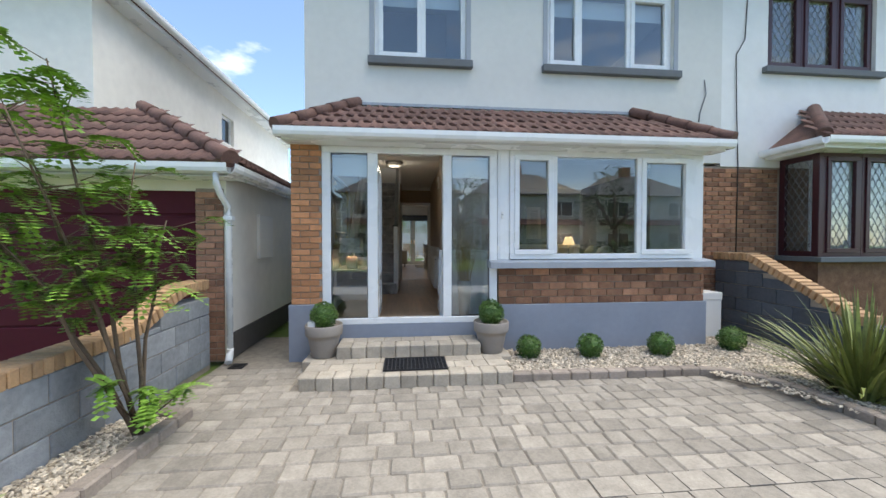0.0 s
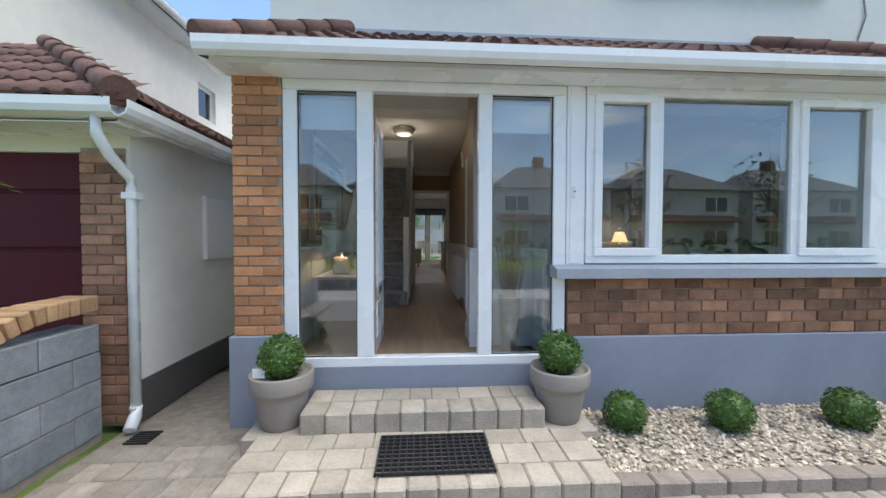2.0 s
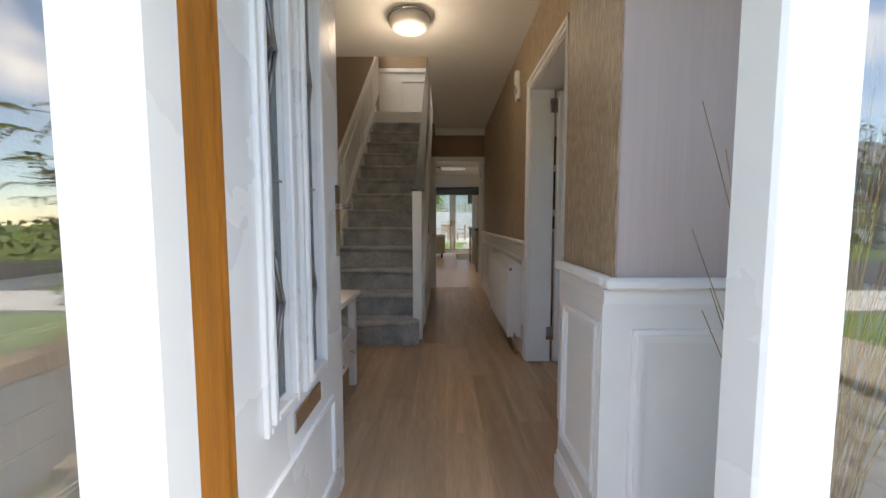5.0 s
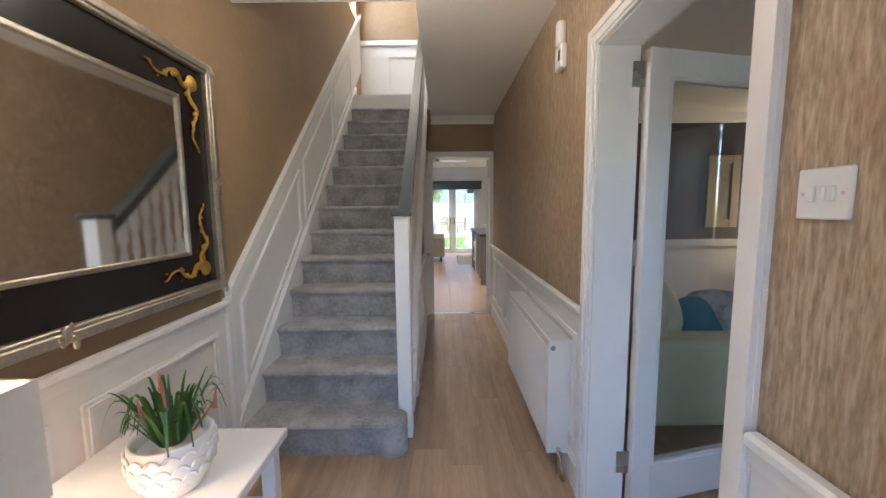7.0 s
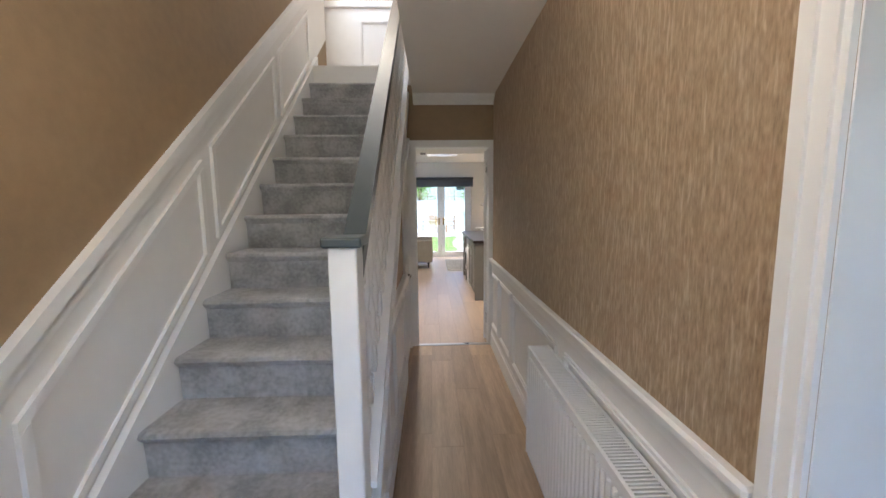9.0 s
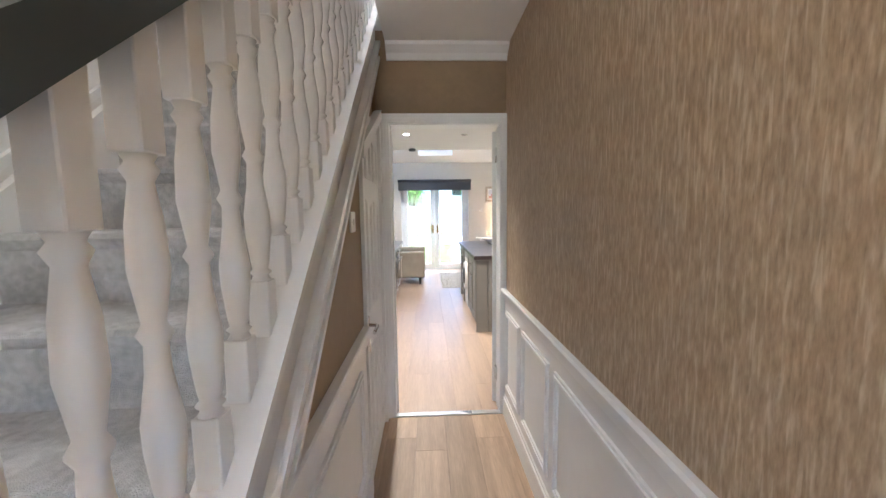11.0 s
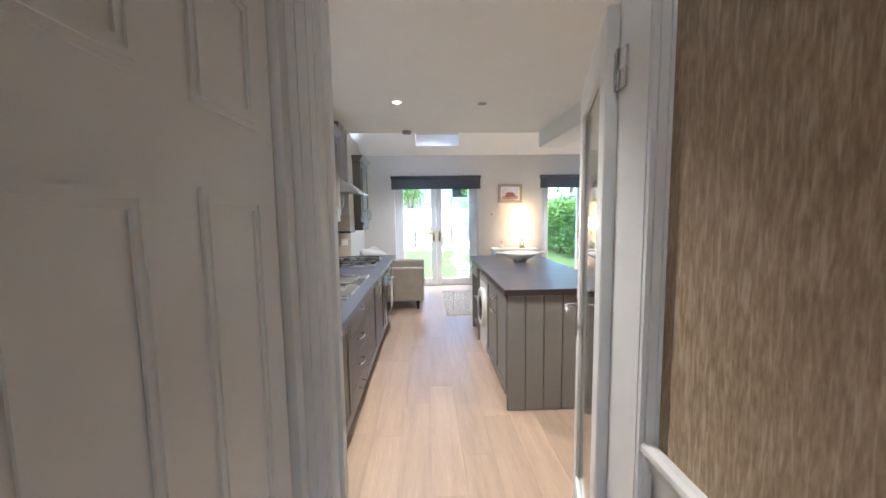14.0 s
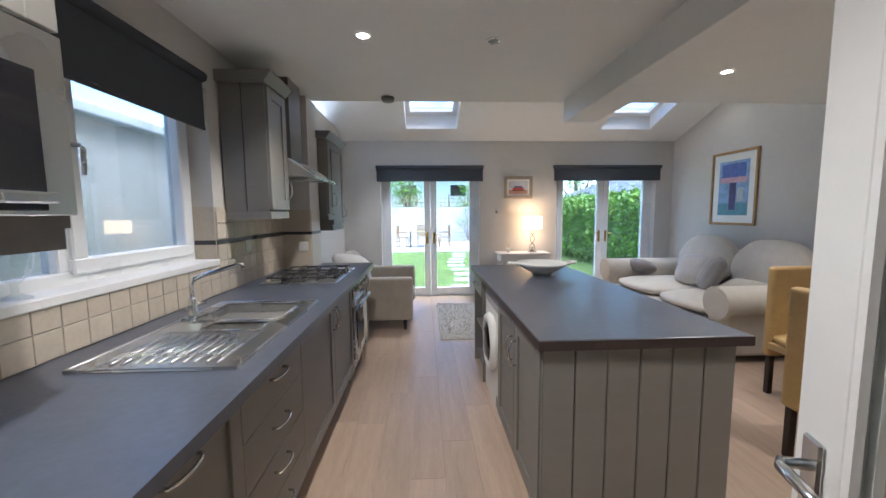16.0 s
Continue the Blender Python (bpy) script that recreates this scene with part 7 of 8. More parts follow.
picture("framed_picture", "x", BACK, -1, 1.54, 2.02, 1.66, 2.03, mat("washed_wood", (.36, .3, .24), .6, var=.2, scale=6, stretch=(1, 1, 8)), "small framed picture of a boat on the garden wall",
        [(0, 0, 1, .3, (.45, .25, .2)), (.2, .28, .8, .48, (.4, .06, .04)), (.28, .46, .72, .62, (.12, .12, .25)), (.15, .22, .85, .3, (.1, .05, .05))], .05, .03, (.6, .62, .7))
picture("framed_picture", "y", RW, -1, 10.34, 11.1, 1.23, 2.24, WOOD, "oak framed blue abstract print over the sofa",
        [(0, .0, 1, .22, (.12, .3, .4)), (.4, .1, .62, .6, (.08, .08, .2)), (.05, .6, .95, .7, (.55, .35, .45)), (.1, .7, .9, .95, (.1, .16, .45)), (.15, .25, .35, .5, (.45, .5, .55))], .035, .1, (.25, .4, .65))
socket("light_switch", "x", BACK, -1, 1.44, 1.47, .086, "small dark metal switch on the garden wall", 1, STEEL)
# console table by the garden wall
ct = thing("console_table", (1.8, 11.78, 0), "white painted console table against the garden wall", "table")
part("top", bx(1.38, 11.58, .75, 2.22, 11.97, .78, bev=.006), WHITE_FURN, ct)
part("apron", bx(1.42, 11.62, .64, 2.18, 11.95, .75), WHITE_FURN, ct)
for x in (1.42, 2.14):
    for y in (11.62, 11.91):
        part("leg", bx(x, y, 0, x + .04, y + .04, .64, bev=.003), WHITE_FURN, ct)
tl = thing("table_lamp", (1.97, 11.78, .78), "wrought iron table lamp with a glowing square shade", "lamp")
part("base", bx(1.91, 11.73, .78, 2.03, 11.83, .79, bev=.002), IRON, tl)
s = B()
for sg in (-1, 1):
    pts = [(1.97 + sg * .045 * math.sin(t * 6.28 * 1.25) * (1 - .3 * t), 11.78, .79 + .34 * t) for t in [k / 20 for k in range(21)]]
    tube(s, pts, .006, 6)
    tube(s, [(1.97 + sg * (.02 + .03 * math.cos(a)), 11.78, .83 + .03 * math.sin(a)) for a in [k * .5 for k in range(12)]], .004, 5)
part("scrollwork", s, IRON, tl)
s = B()
for q in ((1.84, 11.7, 2.1, 11.704), (1.84, 11.886, 2.1, 11.89), (1.84, 11.704, 1.844, 11.886), (2.096, 11.704, 2.1, 11.886)):
    box(s, q[0], q[1], 1.16, q[2], q[3], 1.36)
part("shade", s, SHADE, tl)
lamp_point("table_lamp_bulb", (1.97, 11.795, 1.26), .22)
ck = thing("reed_diffuser", (1.56, 11.75, .78), "small white reed diffuser on the console", "diffuser")
part("bottle", bx(1.53, 11.72, .78, 1.59, 11.78, .85, bev=.006), CERAMIC, ck)
s = B()
for k in range(5):
    tube(s, [(1.56, 11.75, .84), (1.56 + .02 * (k - 2), 11.75 + .01 * (k % 2), .97)], .0015, 4)
part("reed", s, STRAW, ck)
# dining corner
dt = thing("dining_table", (3.2, 7.2, 0), "dark wooden dining table with a pale top", "table")
part("tabletop", bx(2.62, 6.5, .73, 3.7, 7.95, .765, bev=.005), WHITE_FURN, dt)
part("apron", bx(2.68, 6.56, .64, 3.64, 7.89, .73), DARKWOOD, dt)
for x in (2.64, 3.6):
    for y in (6.54, 7.85):
        part("leg", bx(x, y, 0, x + .08, y + .08, .73, bev=.004), DARKWOOD, dt)


def dining_chair(x, y, rot):
    th = thing("dining_chair", (0, 0, 0), "tan leather high-backed dining chair with dark legs", "chair", "chairs round the table")
    part("seat", cushion(B(), pose(0, 0, .45), .22, .22, .06), TAN, th)
    part("backrest", bx(-.21, .17, .3, .21, .24, 1.0, bev=.025, seg=3), TAN, th)
    part("seat_frame", bx(-.21, -.2, .36, .21, .2, .42, bev=.01), TAN, th)
    for px in (-.19, .15):
        for py in (-.19, .18):
            part("leg", bx(px, py, 0, px + .04, py + .04, .38, bev=.003), DARKWOOD, th)
    th.matrix_basis = pose(x, y, 0, 0, 0, rot)
    return th


c0 = dining_chair(3.05, 8.25, 0)
copy_thing(c0, pose(2.5, 7.55, 0, 0, 0, 90))
copy_thing(c0, pose(2.5, 6.9, 0, 0, 0, 90))

# ---- hall things ----
rd = thing("radiator", (.58, 3.0, .12), "white panel radiator on the hall wall", "radiator")
RY0_, RY1_, RZ0_, RZ1_ = 2.47, 3.57, .12, .72
part("panel", bx(.53, RY0_ + .01, RZ0_, .54, RY1_ - .01, RZ1_ - .02), WHITE, rd)
for k in range(int((RY1_ - RY0_ - .04) / .035)):
    y = RY0_ + .03 + k * .035
    part("rib", bx(.518, y, RZ0_ + .03, .531, y + .02, RZ1_ - .045, bev=.005), WHITE, rd)
part("side_cover", bx(.522, RY0_, RZ0_ + .01, .635, RY0_ + .008, RZ1_), WHITE, rd)
part("side_cover", bx(.522, RY1_ - .008, RZ0_ + .01, .635, RY1_, RZ1_), WHITE, rd)
s = B()
for q in ((.522, .534), (.622, .635)):
    box(s, q[0], RY0_ + .008, RZ1_ - .012, q[1], RY1_ - .008, RZ1_)
k = RY0_ + .012
while k < RY1_ - .02:
    box(s, .534, k, RZ1_ - .01, .622, k + .006, RZ1_ - .002)
    k += .014
part("top_grille", s, WHITE, rd)
part("back_panel", bx(.62, RY0_ + .01, RZ0_, .63, RY1_ - .01, RZ1_ - .02), WHITE, rd)
part("valve", tube(B(), [(.58, RY0_ + .01, .15), (.58, RY0_ - .03, .15), (.58, RY0_ - .03, .1), (.6, RY0_ - .03, .0)], .012, 8), CHROME, rd)
part("bleed_cap", tube(B(), [(.545, RY0_ - .002, .68), (.545, RY0_ + .004, .68)], .013, 12), GREYP, rd)
socket("light_switch", "y", .65, -1, 1.335, 1.385, .09, "white three gang light switch on brown wallpaper", 3)
socket("light_switch", "y", -.203, 1, 4.515, 1.405, .086, "white single light switch under the stairs", 1)
th = thing("thermostat", (.64, 2.72, 2.15), "white wall thermostat and alarm sensor near the ceiling", "thermostat")
part("case", bx(.615, 2.68, 2.08, .65, 2.78, 2.2, bev=.008), PLASTIC, th)
part("sensor", bx(.605, 2.7, 2.2, .65, 2.76, 2.32, bev=.015, seg=2), PLASTIC, th)
part("display", bx(.613, 2.69, 2.12, .616, 2.72, 2.17), BLACK, th)
cl = thing("ceiling_light", (-.23, 2.24, CEILZ), "round opal flush ceiling light in the hall", "ceiling light")
part("rim", lathe(B(), [(.15, 0), (.155, -.015), (.15, -.025), (.14, -.02)], (-.23, 2.24, CEILZ), 28), CHROME, cl)
part("shade", lathe(B(), [(.145, -.018), (.14, -.06), (.11, -.085), (.05, -.095), (.01, -.097)], (-.23, 2.24, CEILZ), 28), mat("flush_light_opal", (.7, .69, .65), .4, var=.02), cl)
# Added fill light for the hall; the ceiling light itself is off.
lamp_point("hall_fill_lamp", (-.23, 2.24, 2.36), .85, (1, .92, .82), .1)
# Invented lamp that brightens the top of the stairs.
lamp_point("landing_fill_lamp", (-.6, 5.6, 5.14), 1.0, (1, .92, .82), .1)
day = new("landing_window_daylight", bpy.data.lights.new("landing_window_daylight", "AREA"))
day.data.shape, day.data.size, day.data.size_y, day.data.energy, day.data.color = "RECTANGLE", .95, 1.05, 1.8, (.86, .93, 1)
day.matrix_world = look((LW - .05, 5.5, 4.45), (LW + 1, 5.1, 3.8))
# Out-of-view shade, added to go with the invented landing lamp.
pl_ = thing("pendant_light", (-.6, 5.6, 5.3), "unseen opal shade added over the landing fill lamp", "ceiling light")
part("shade", lathe(B(), [(.1, 0), (.12, -.05), (.06, -.1), (.01, -.105)], (-.6, 5.6, 5.3), 20), OPAL, pl_)

# mirror over the console
mr_ = thing("wall_mirror", (LW, 2.0, 1.0), "large mirror in a silver and black frame with gilt scrolls", "mirror")
MY0, MY1, MZ0, MZ1 = .95, 2.555, .985, 2.05
s = B()
for o, d0, d1, wd in ((0, 0, .045, .05), (.008, .04, .055, .03)):
    for q in ((MY0 + o, MZ0 + o, MY0 + o + wd, MZ1 - o), (MY1 - o - wd, MZ0 + o, MY1 - o, MZ1 - o), (MY0 + o + wd, MZ0 + o, MY1 - o - wd, MZ0 + o + wd), (MY0 + o + wd, MZ1 - o - wd, MY1 - o - wd, MZ1 - o)):
        box(s, LW + d0, q[0], q[1], LW + d1, q[2], q[3], bev=.004)
part("outer_frame", s, SILVER, mr_)
for q in ((MY0 + .05, MZ0 + .05, MY0 + .22, MZ1 - .05), (MY1 - .22, MZ0 + .05, MY1 - .05, MZ1 - .05), (MY0 + .22, MZ0 + .05, MY1 - .22, MZ0 + .19), (MY0 + .22, MZ1 - .19, MY1 - .22, MZ1 - .05)):
    part("black_inset", bx(LW + .002, q[0], q[1], LW + .022, q[2], q[3]), EBONY, mr_)
s = B()
g0, g1, h0, h1 = MY0 + .22, MY1 - .22, MZ0 + .19, MZ1 - .19
for q in ((g0, h0, g0 + .02, h1), (g1 - .02, h0, g1, h1), (g0 + .02, h0, g1 - .02, h0 + .02), (g0 + .02, h1 - .02, g1 - .02, h1)):
    box(s, LW + .02, q[0], q[1], LW + .034, q[2], q[3], bev=.004)
part("inner_frame", s, SILVER, mr_)
part("mirror_glass", bx(LW + .012, g0 + .018, h0 + .018, LW + .024, g1 - .018, h1 - .018), MIRROR, mr_)
rs = random.Random(3)
for cy, cz, sy, sz in ((MY1 - .135, MZ0 + .12, -1, 1), (MY1 - .135, MZ1 - .12, -1, -1), (MY0 + .135, MZ0 + .12, 1, 1), (MY0 + .135, MZ1 - .12, 1, -1)):
    s = B()
    X = LW + .03
    for L, ax in ((.26, 0), (.3, 1)):
        pts = []
        for k in range(22):
            t = k / 21
            u, v = t * L, .028 * math.sin(t * 11) * (1 - .5 * t)
            pts.append((X + .004 * math.sin(k), cy + sy * (u if ax == 0 else v), cz + sz * (v if ax == 0 else u)))
        tube(s, pts, .011, 6, .003)
        for k in range(9):
            p = pts[2 + k * 2]
            bmesh.ops.create_icosphere(s, subdivisions=1, radius=rs.uniform(.008, .018) * (1 - k * .06), matrix=Matrix.Translation((p[0], p[1] + rs.uniform(-.016, .016), p[2] + rs.uniform(-.016, .016))) @ Matrix.Diagonal((.5, 1.2, 1, 1)))
    bmesh.ops.create_icosphere(s, subdivisions=2, radius=.035, matrix=Matrix.Translation((X, cy, cz)) @ Matrix.Diagonal((.35, 1, 1, 1)))
    part("gilt_scroll", s, GOLD, mr_)
for cy, cz in ((MY1 - .03, MZ0 + .03), (MY1 - .03, MZ1 - .03), (MY1 - .025, 1.5), ((MY0 + MY1) / 2, MZ0 + .025), ((MY0 + MY1) / 2, MZ1 - .025)):
    s = B()
    for k in range(12):
        bmesh.ops.create_icosphere(s, subdivisions=1, radius=rs.uniform(.008, .014), matrix=Matrix.Translation((LW + .055, cy + rs.uniform(-.03, .02), cz + rs.uniform(-.035, .035))) @ Matrix.Diagonal((.5, 1, 1.3, 1)))
    part("silver_ornament", s, SILVER, mr_)

# console with drawers
cs = thing("hall_console", (-.84, 1.4, 0), "white console table with an open shelf and drawers", "console table")
CY0, CY1, CX = .9, 1.9, -.56
part("top", bx(LW + .04, CY0 - .03, .585, CX + .02, CY1 + .03, .615, bev=.004), WHITE_FURN, cs)
part("shelf", bx(LW + .05, CY0, .36, CX - .01, CY1, .38), WHITE_FURN, cs)
part("drawer_case", bx(LW + .05, CY0, .17, CX - .02, CY1, .36), WHITE_FURN, cs)
for k in range(2):
    a = CY0 + .05 + k * .455
    d_ = part("drawer", bx(CX - .022, a, .185, CX - .004, a + .44, .35, bev=.004), WHITE_FURN, cs)
    for y in (a + .1, a + .34):
        part("knob", lathe(B(), [(.006, 0), (.006, .012), (.013, .02), (.011, .028), (.002, .03)], (0, 0, 0), 12), CHROME, d_).matrix_basis = Matrix.Translation((CX - .004, y, .268)) @ Matrix.Rotation(radians(90), 4, "Y")
for x in (LW + .05, CX - .045):
    for y in (CY0, CY1 - .045):
        part("leg", bx(x, y, 0, x + .045, y + .045, .585, bev=.003), WHITE_FURN, cs)
pp = thing("potted_plant", (-.72, 1.68, .615), "curly leaved green plant in a white woven pot", "plant")
PX, PY, PZ = -.735, 1.66, .615
part("pot", lathe(B(), [(.055, 0), (.062, .004), (.09, .05), (.1, .1), (.097, .15), (.092, .155), (.085, .14), (.08, .12)], (PX, PY, PZ), 28), CERAMIC, pp)
s = B()
for k in range(4):
    for j in range(16):
        a = j * 2 * math.pi / 16 + (k % 2) * .2
        r = (.078, .094, .1, .099)[k]
        z = PZ + .035 + k * .03
        ex = []
        for i in range(5):
            b_ = a + .17 * (i / 4 - .5) * 2
            ex.append((PX + (r + .003) * math.cos(b_), PY + (r + .003) * math.sin(b_), z + .014 * math.sin(i / 4 * math.pi)))
        tube(s, ex, .004, 4)
part("weave_relief", s, CERAMIC, pp)
s = B()
rp = random.Random(8)
for k in range(70):
    a = rp.uniform(0, 6.28)
    L = rp.uniform(.12, .24)
    d = Vector((math.cos(a), math.sin(a), 0))
    curl = rp.uniform(.5, 1.4)
    prev = None
    for i in range(9):
        t = i / 8
        ang_ = 1.25 - t * 2.6 * curl
        p = Vector((PX, PY, PZ + .13)) + d * (.03 + L * .62 * t * (1 - .25 * t)) + Vector((0, 0, L * .95 * math.sin(min(3.0, t * 2.2 * curl)) * .7))
        w_ = .007 * (1 - t * .75)
        sd2 = Vector((-d.y, d.x, 0)) * w_
        cur = (s.verts.new(p - sd2), s.verts.new(p + sd2))
        if prev:
            s.faces.new((prev[0], prev[1], cur[1], cur[0]))
        prev = cur
part("foliage", s, mat("glossy_leaf", (.035, .11, .02), .35, var=.4, scale=20, rnd=.4, island=True), pp)
s = B()
for dx, dy, h in ((.0, -.02, .3), (-.03, -.05, .24), (.07, .08, .2)):
    tube(s, [(PX, PY, PZ + .13), (PX + dx * .5, PY + dy * .5, PZ + h * .7), (PX + dx, PY + dy, PZ + h)], .003, 5, .004)
    tube(s, [(PX + dx, PY + dy, PZ + h - .02), (PX + dx * 1.1 - .004, PY + dy * 1.1, PZ + h + .04)], .007, 6, .002)
part("flower_bract", s, mat("salmon_bract", (.5, .2, .14), .5, var=.3, scale=30), pp)
lm_ = thing("table_lamp", (-.85, 1.15, .615), "table lamp with a white rectangular shade lined in copper", "lamp")
lx0, lx1, ly0, ly1, lz0_, lz1_ = -1.0, -.7, .95, 1.33, .86, 1.08
s, s2 = B(), B()
for q in ((lx0, ly0, lx0 + .004, ly1), (lx1 - .004, ly0, lx1, ly1), (lx0 + .004, ly0, lx1 - .004, ly0 + .004), (lx0 + .004, ly1 - .004, lx1 - .004, ly1)):
    box(s, q[0], q[1], lz0_, q[2], q[3], lz1_)
for q in ((lx0 + .005, ly0 + .005, lx0 + .007, ly1 - .005), (lx1 - .007, ly0 + .005, lx1 - .005, ly1 - .005), (lx0 + .007, ly0 + .005, lx1 - .007, ly0 + .007), (lx0 + .007, ly1 - .007, lx1 - .007, ly1 - .005)):
    box(s2, q[0], q[1], lz0_ + .001, q[2], q[3], lz1_ - .001)
shd = part("shade", s, SHADE_OUT, lm_)
part("lining", s2, SHADE_IN, shd, "copper coloured lining")
part("base", bx(-.93, 1.08, .615, -.77, 1.22, .8, bev=.02, seg=2), CERAMIC, lm_)
part("stem", tube(B(), [(-.85, 1.15, .79), (-.85, 1.15, .92)], .008, 8), CHROME, lm_)
lamp_point("hall_table_lamp_bulb", (-.85, 1.15, .97), .9)
vs = thing("bucket_vase", (.75, .25, 0), "tall galvanised bucket of dried reeds in the porch", "vase")
part("bucket", lathe(B(), [(.06, 0), (.063, .005), (.085, .3), (.087, .305), (.088, .4), (.094, .5), (.098, .505), (.094, .51), (.086, .49), (.06, .1)], (.75, .25, 0), 28), GALV, vs)
s = B()
for k in (.33, .41):
    tube(s, [(.75 + .0895 * math.cos(a), .25 + .0895 * math.sin(a), k) for a in [j * .314 for j in range(21)]], .004, 5)
tube(s, [(.69, .17, .4), (.7, .15, .43), (.8, .15, .43), (.81, .17, .4)], .004, 5)
part("band", s, GALV, vs)
s = B()
rv = random.Random(5)
for k in range(150):
    a, r = rv.uniform(0, 6.28), rv.uniform(0, .055)
    sp_ = rv.uniform(0, .2)
    h = rv.uniform(.55, 1.12)
    x, y = .75 + r * math.cos(a), .25 + r * math.sin(a)
    tube(s, [(x, y, .3), (x + sp_ * .4 * math.cos(a), y + sp_ * .4 * math.sin(a) * .7, .3 + h * .5), (x + sp_ * math.cos(a + rv.uniform(-.4, .4)), min(.5, max(.1, y + sp_ * math.sin(a) * .7)), .3 + h)], .0022, 3, .001)
part("dried_reeds", s, STRAW, vs)

# ---- living room ----
sofa("living_sofa", 1.15, 2.2, 2.75, 4.6, 1, .43, .6, .82, LEATHER, "cream leather sofa in the living room", 2, .22, leg_h=.08)
sofa("living_sofa", 3.9, 4.85, 3.0, 4.6, -1, .43, .6, .82, LEATHER, "cream leather sofa by the far wall", 2, .22, leg_h=.08)
pillow((1.7, 3.1, .58), (60, 0, 30), .2, .2, .08, TEAL, "teal cushion on the leather sofa", "living room cushions")
pillow((1.9, 3.2, .6), (65, 0, -10), .2, .2, .08, FLORAL, "grey floral cushion on the leather sofa", "living room cushions")
pillow((1.7, 4.1, .62), (65, 0, 20), .2, .2, .08, FLORAL, "grey floral cushion on the leather sofa", "living room cushions")
cf = thing("coffee_table", (2.9, 3.6, 0), "dark coffee table with a glass top", "table")
part("glass_top", bx(2.45, 3.1, .42, 3.4, 4.1, .435, bev=.003), GLASS_IN, cf)
part("frame", box(box(bx(2.47, 3.12, .38, 3.38, 3.17, .42), 2.47, 4.03, .38, 3.38, 4.08, .42), 2.6, 3.2, .1, 3.25, 4.0, .14), DARKWOOD, cf)
for x in (2.47, 3.33):
    for y in (3.12, 4.03):
        part("leg", bx(x, y, 0, x + .05, y + .05, .38), DARKWOOD, cf)
st = thing("side_table", (4.4, 5.1, 0), "dark side table in the living room corner", "table")
part("top", bx(4.15, 4.95, .55, 4.8, 5.35, .58, bev=.005), DARKWOOD, st)
for x in (4.18, 4.73):
    for y in (4.98, 5.28):
        part("leg", bx(x, y, 0, x + .04, y + .04, .55), DARKWOOD, st)
for nm, x, y, z in (("table_lamp", 4.45, 5.15, .58),):
    q = thing(nm, (x, y, z), "table lamp with a glowing conical shade", "lamp")
    part("stem", lathe(B(), [(.07, 0), (.06, .015), (.015, .03), (.03, .12), (.012, .25), (.01, .42)], (x, y, z), 16), CHROME, q)
    part("shade", lathe(B(), [(.17, .36), (.09, .58), (.088, .58), (.168, .362)], (x, y, z), 24), SHADE, q)
    lamp_point("living_lamp_bulb", (x, y, z + .66), 1.4)
picture("framed_picture", "x", KW - .012, -1, 1.1, 2.3, 1.15, 1.95, WHITE, "wide white framed dark mirror on the plum wall", [(0, 0, 1, 1, (.03, .03, .035))], .1, .0, (.05, .05, .06))
picture("framed_picture", "x", KW - .012, -1, 3.35, 3.75, 1.1, 2.0, BEIGE, "tall beige framed picture on the plum wall", [(.1, .1, .9, .9, (.3, .28, .25))], .1, .0, (.3, .28, .25))
struct("cornice_living", prism(B(), [(KW - .012, 2.5), (KW - .13, 2.5), (KW - .05, 2.42), (KW - .012, 2.4)], "x", .76, 4.9), CEIL, "white cornice in the living room", "cornice")

# ---- back garden ----
struct("lawn", bx(-2.5, 12.95, G, 5.4, 20.5, -.12), GRASS, "small bright green lawn behind the house", "lawn")
pat = struct("patio_near", bx(-2.5, BACK + .28, G, 5.4, 12.95, -.125), SLAB, "pale slab patio along the garden doors", "patio")
struct("patio_far", bx(-4, 20.5, G, 5.4, 26, -.1), SLAB, "pale slab patio at the end of the garden", "patio")
for k in range(9):
    y = 13.3 + k * .78
    x = .75 + .05 * k + .1 * math.sin(k)
    solid("stepping_stone", bx(x, y, -.14, x + .5, y + .36, -.098, bev=.015), SLAB, "pale stepping stone set in the lawn", "paving stone", "stepping stones")
gw = thing("garden_wall", (1, 26, G), "white painted block wall at the end of the garden", "wall", kind="structure")
part("wall", bx(-8, 26, G, 9, 26.25, 1.75), RENDER_WHITE, gw)
s = B()
for r in range(8):
    box(s, -8, 25.992, -.1 + r * .22, 9, 26.0, -.085 + r * .22)
part("block_joint", s, SLAB, gw)


def trellis(x0, x1, z0, z1, y, step, label):
    t_ = thing("trellis", ((x0 + x1) / 2, y, z0), label, "trellis", "garden trellis")
    x = x0
    while x <= x1 + .01:
        part("upright", bx(x, y, z0, x + .03, y + .02, z1), FENCE, t_)
        x += step
    z = z0
    while z <= z1 + .01:
        part("crossbar", bx(x0, y - .02, z, x1 + .03, y, z + .03), FENCE, t_)
        z += step


trellis(-5.5, 3.3, 1.78, 2.35, 26.1, .22, "wooden trellis along the top of the wall")
trellis(3.5, 5.2, .05, 1.7, 25.93, .2, "square wooden trellis against the wall")
for k in range(6):
    struct("fence_post_%d" % (k + 1), bx(-5.5 + k * 1.75, 26.1, 1.7, -5.42 + k * 1.75, 26.2, 2.45), FENCE, "wooden post of the trellis", "post")
gt = thing("garden_table", (.2, 22.8, -.1), "slim dark metal garden table", "table")
part("top", bx(-.5, 22.4, .58, .7, 23.3, .61, bev=.005), FENCE, gt)
for x in (-.45, .6):
    for y in (22.45, 23.2):
        part("leg", tube(B(), [(x, y, -.1), (x, y, .58)], .02, 6), IRON, gt)


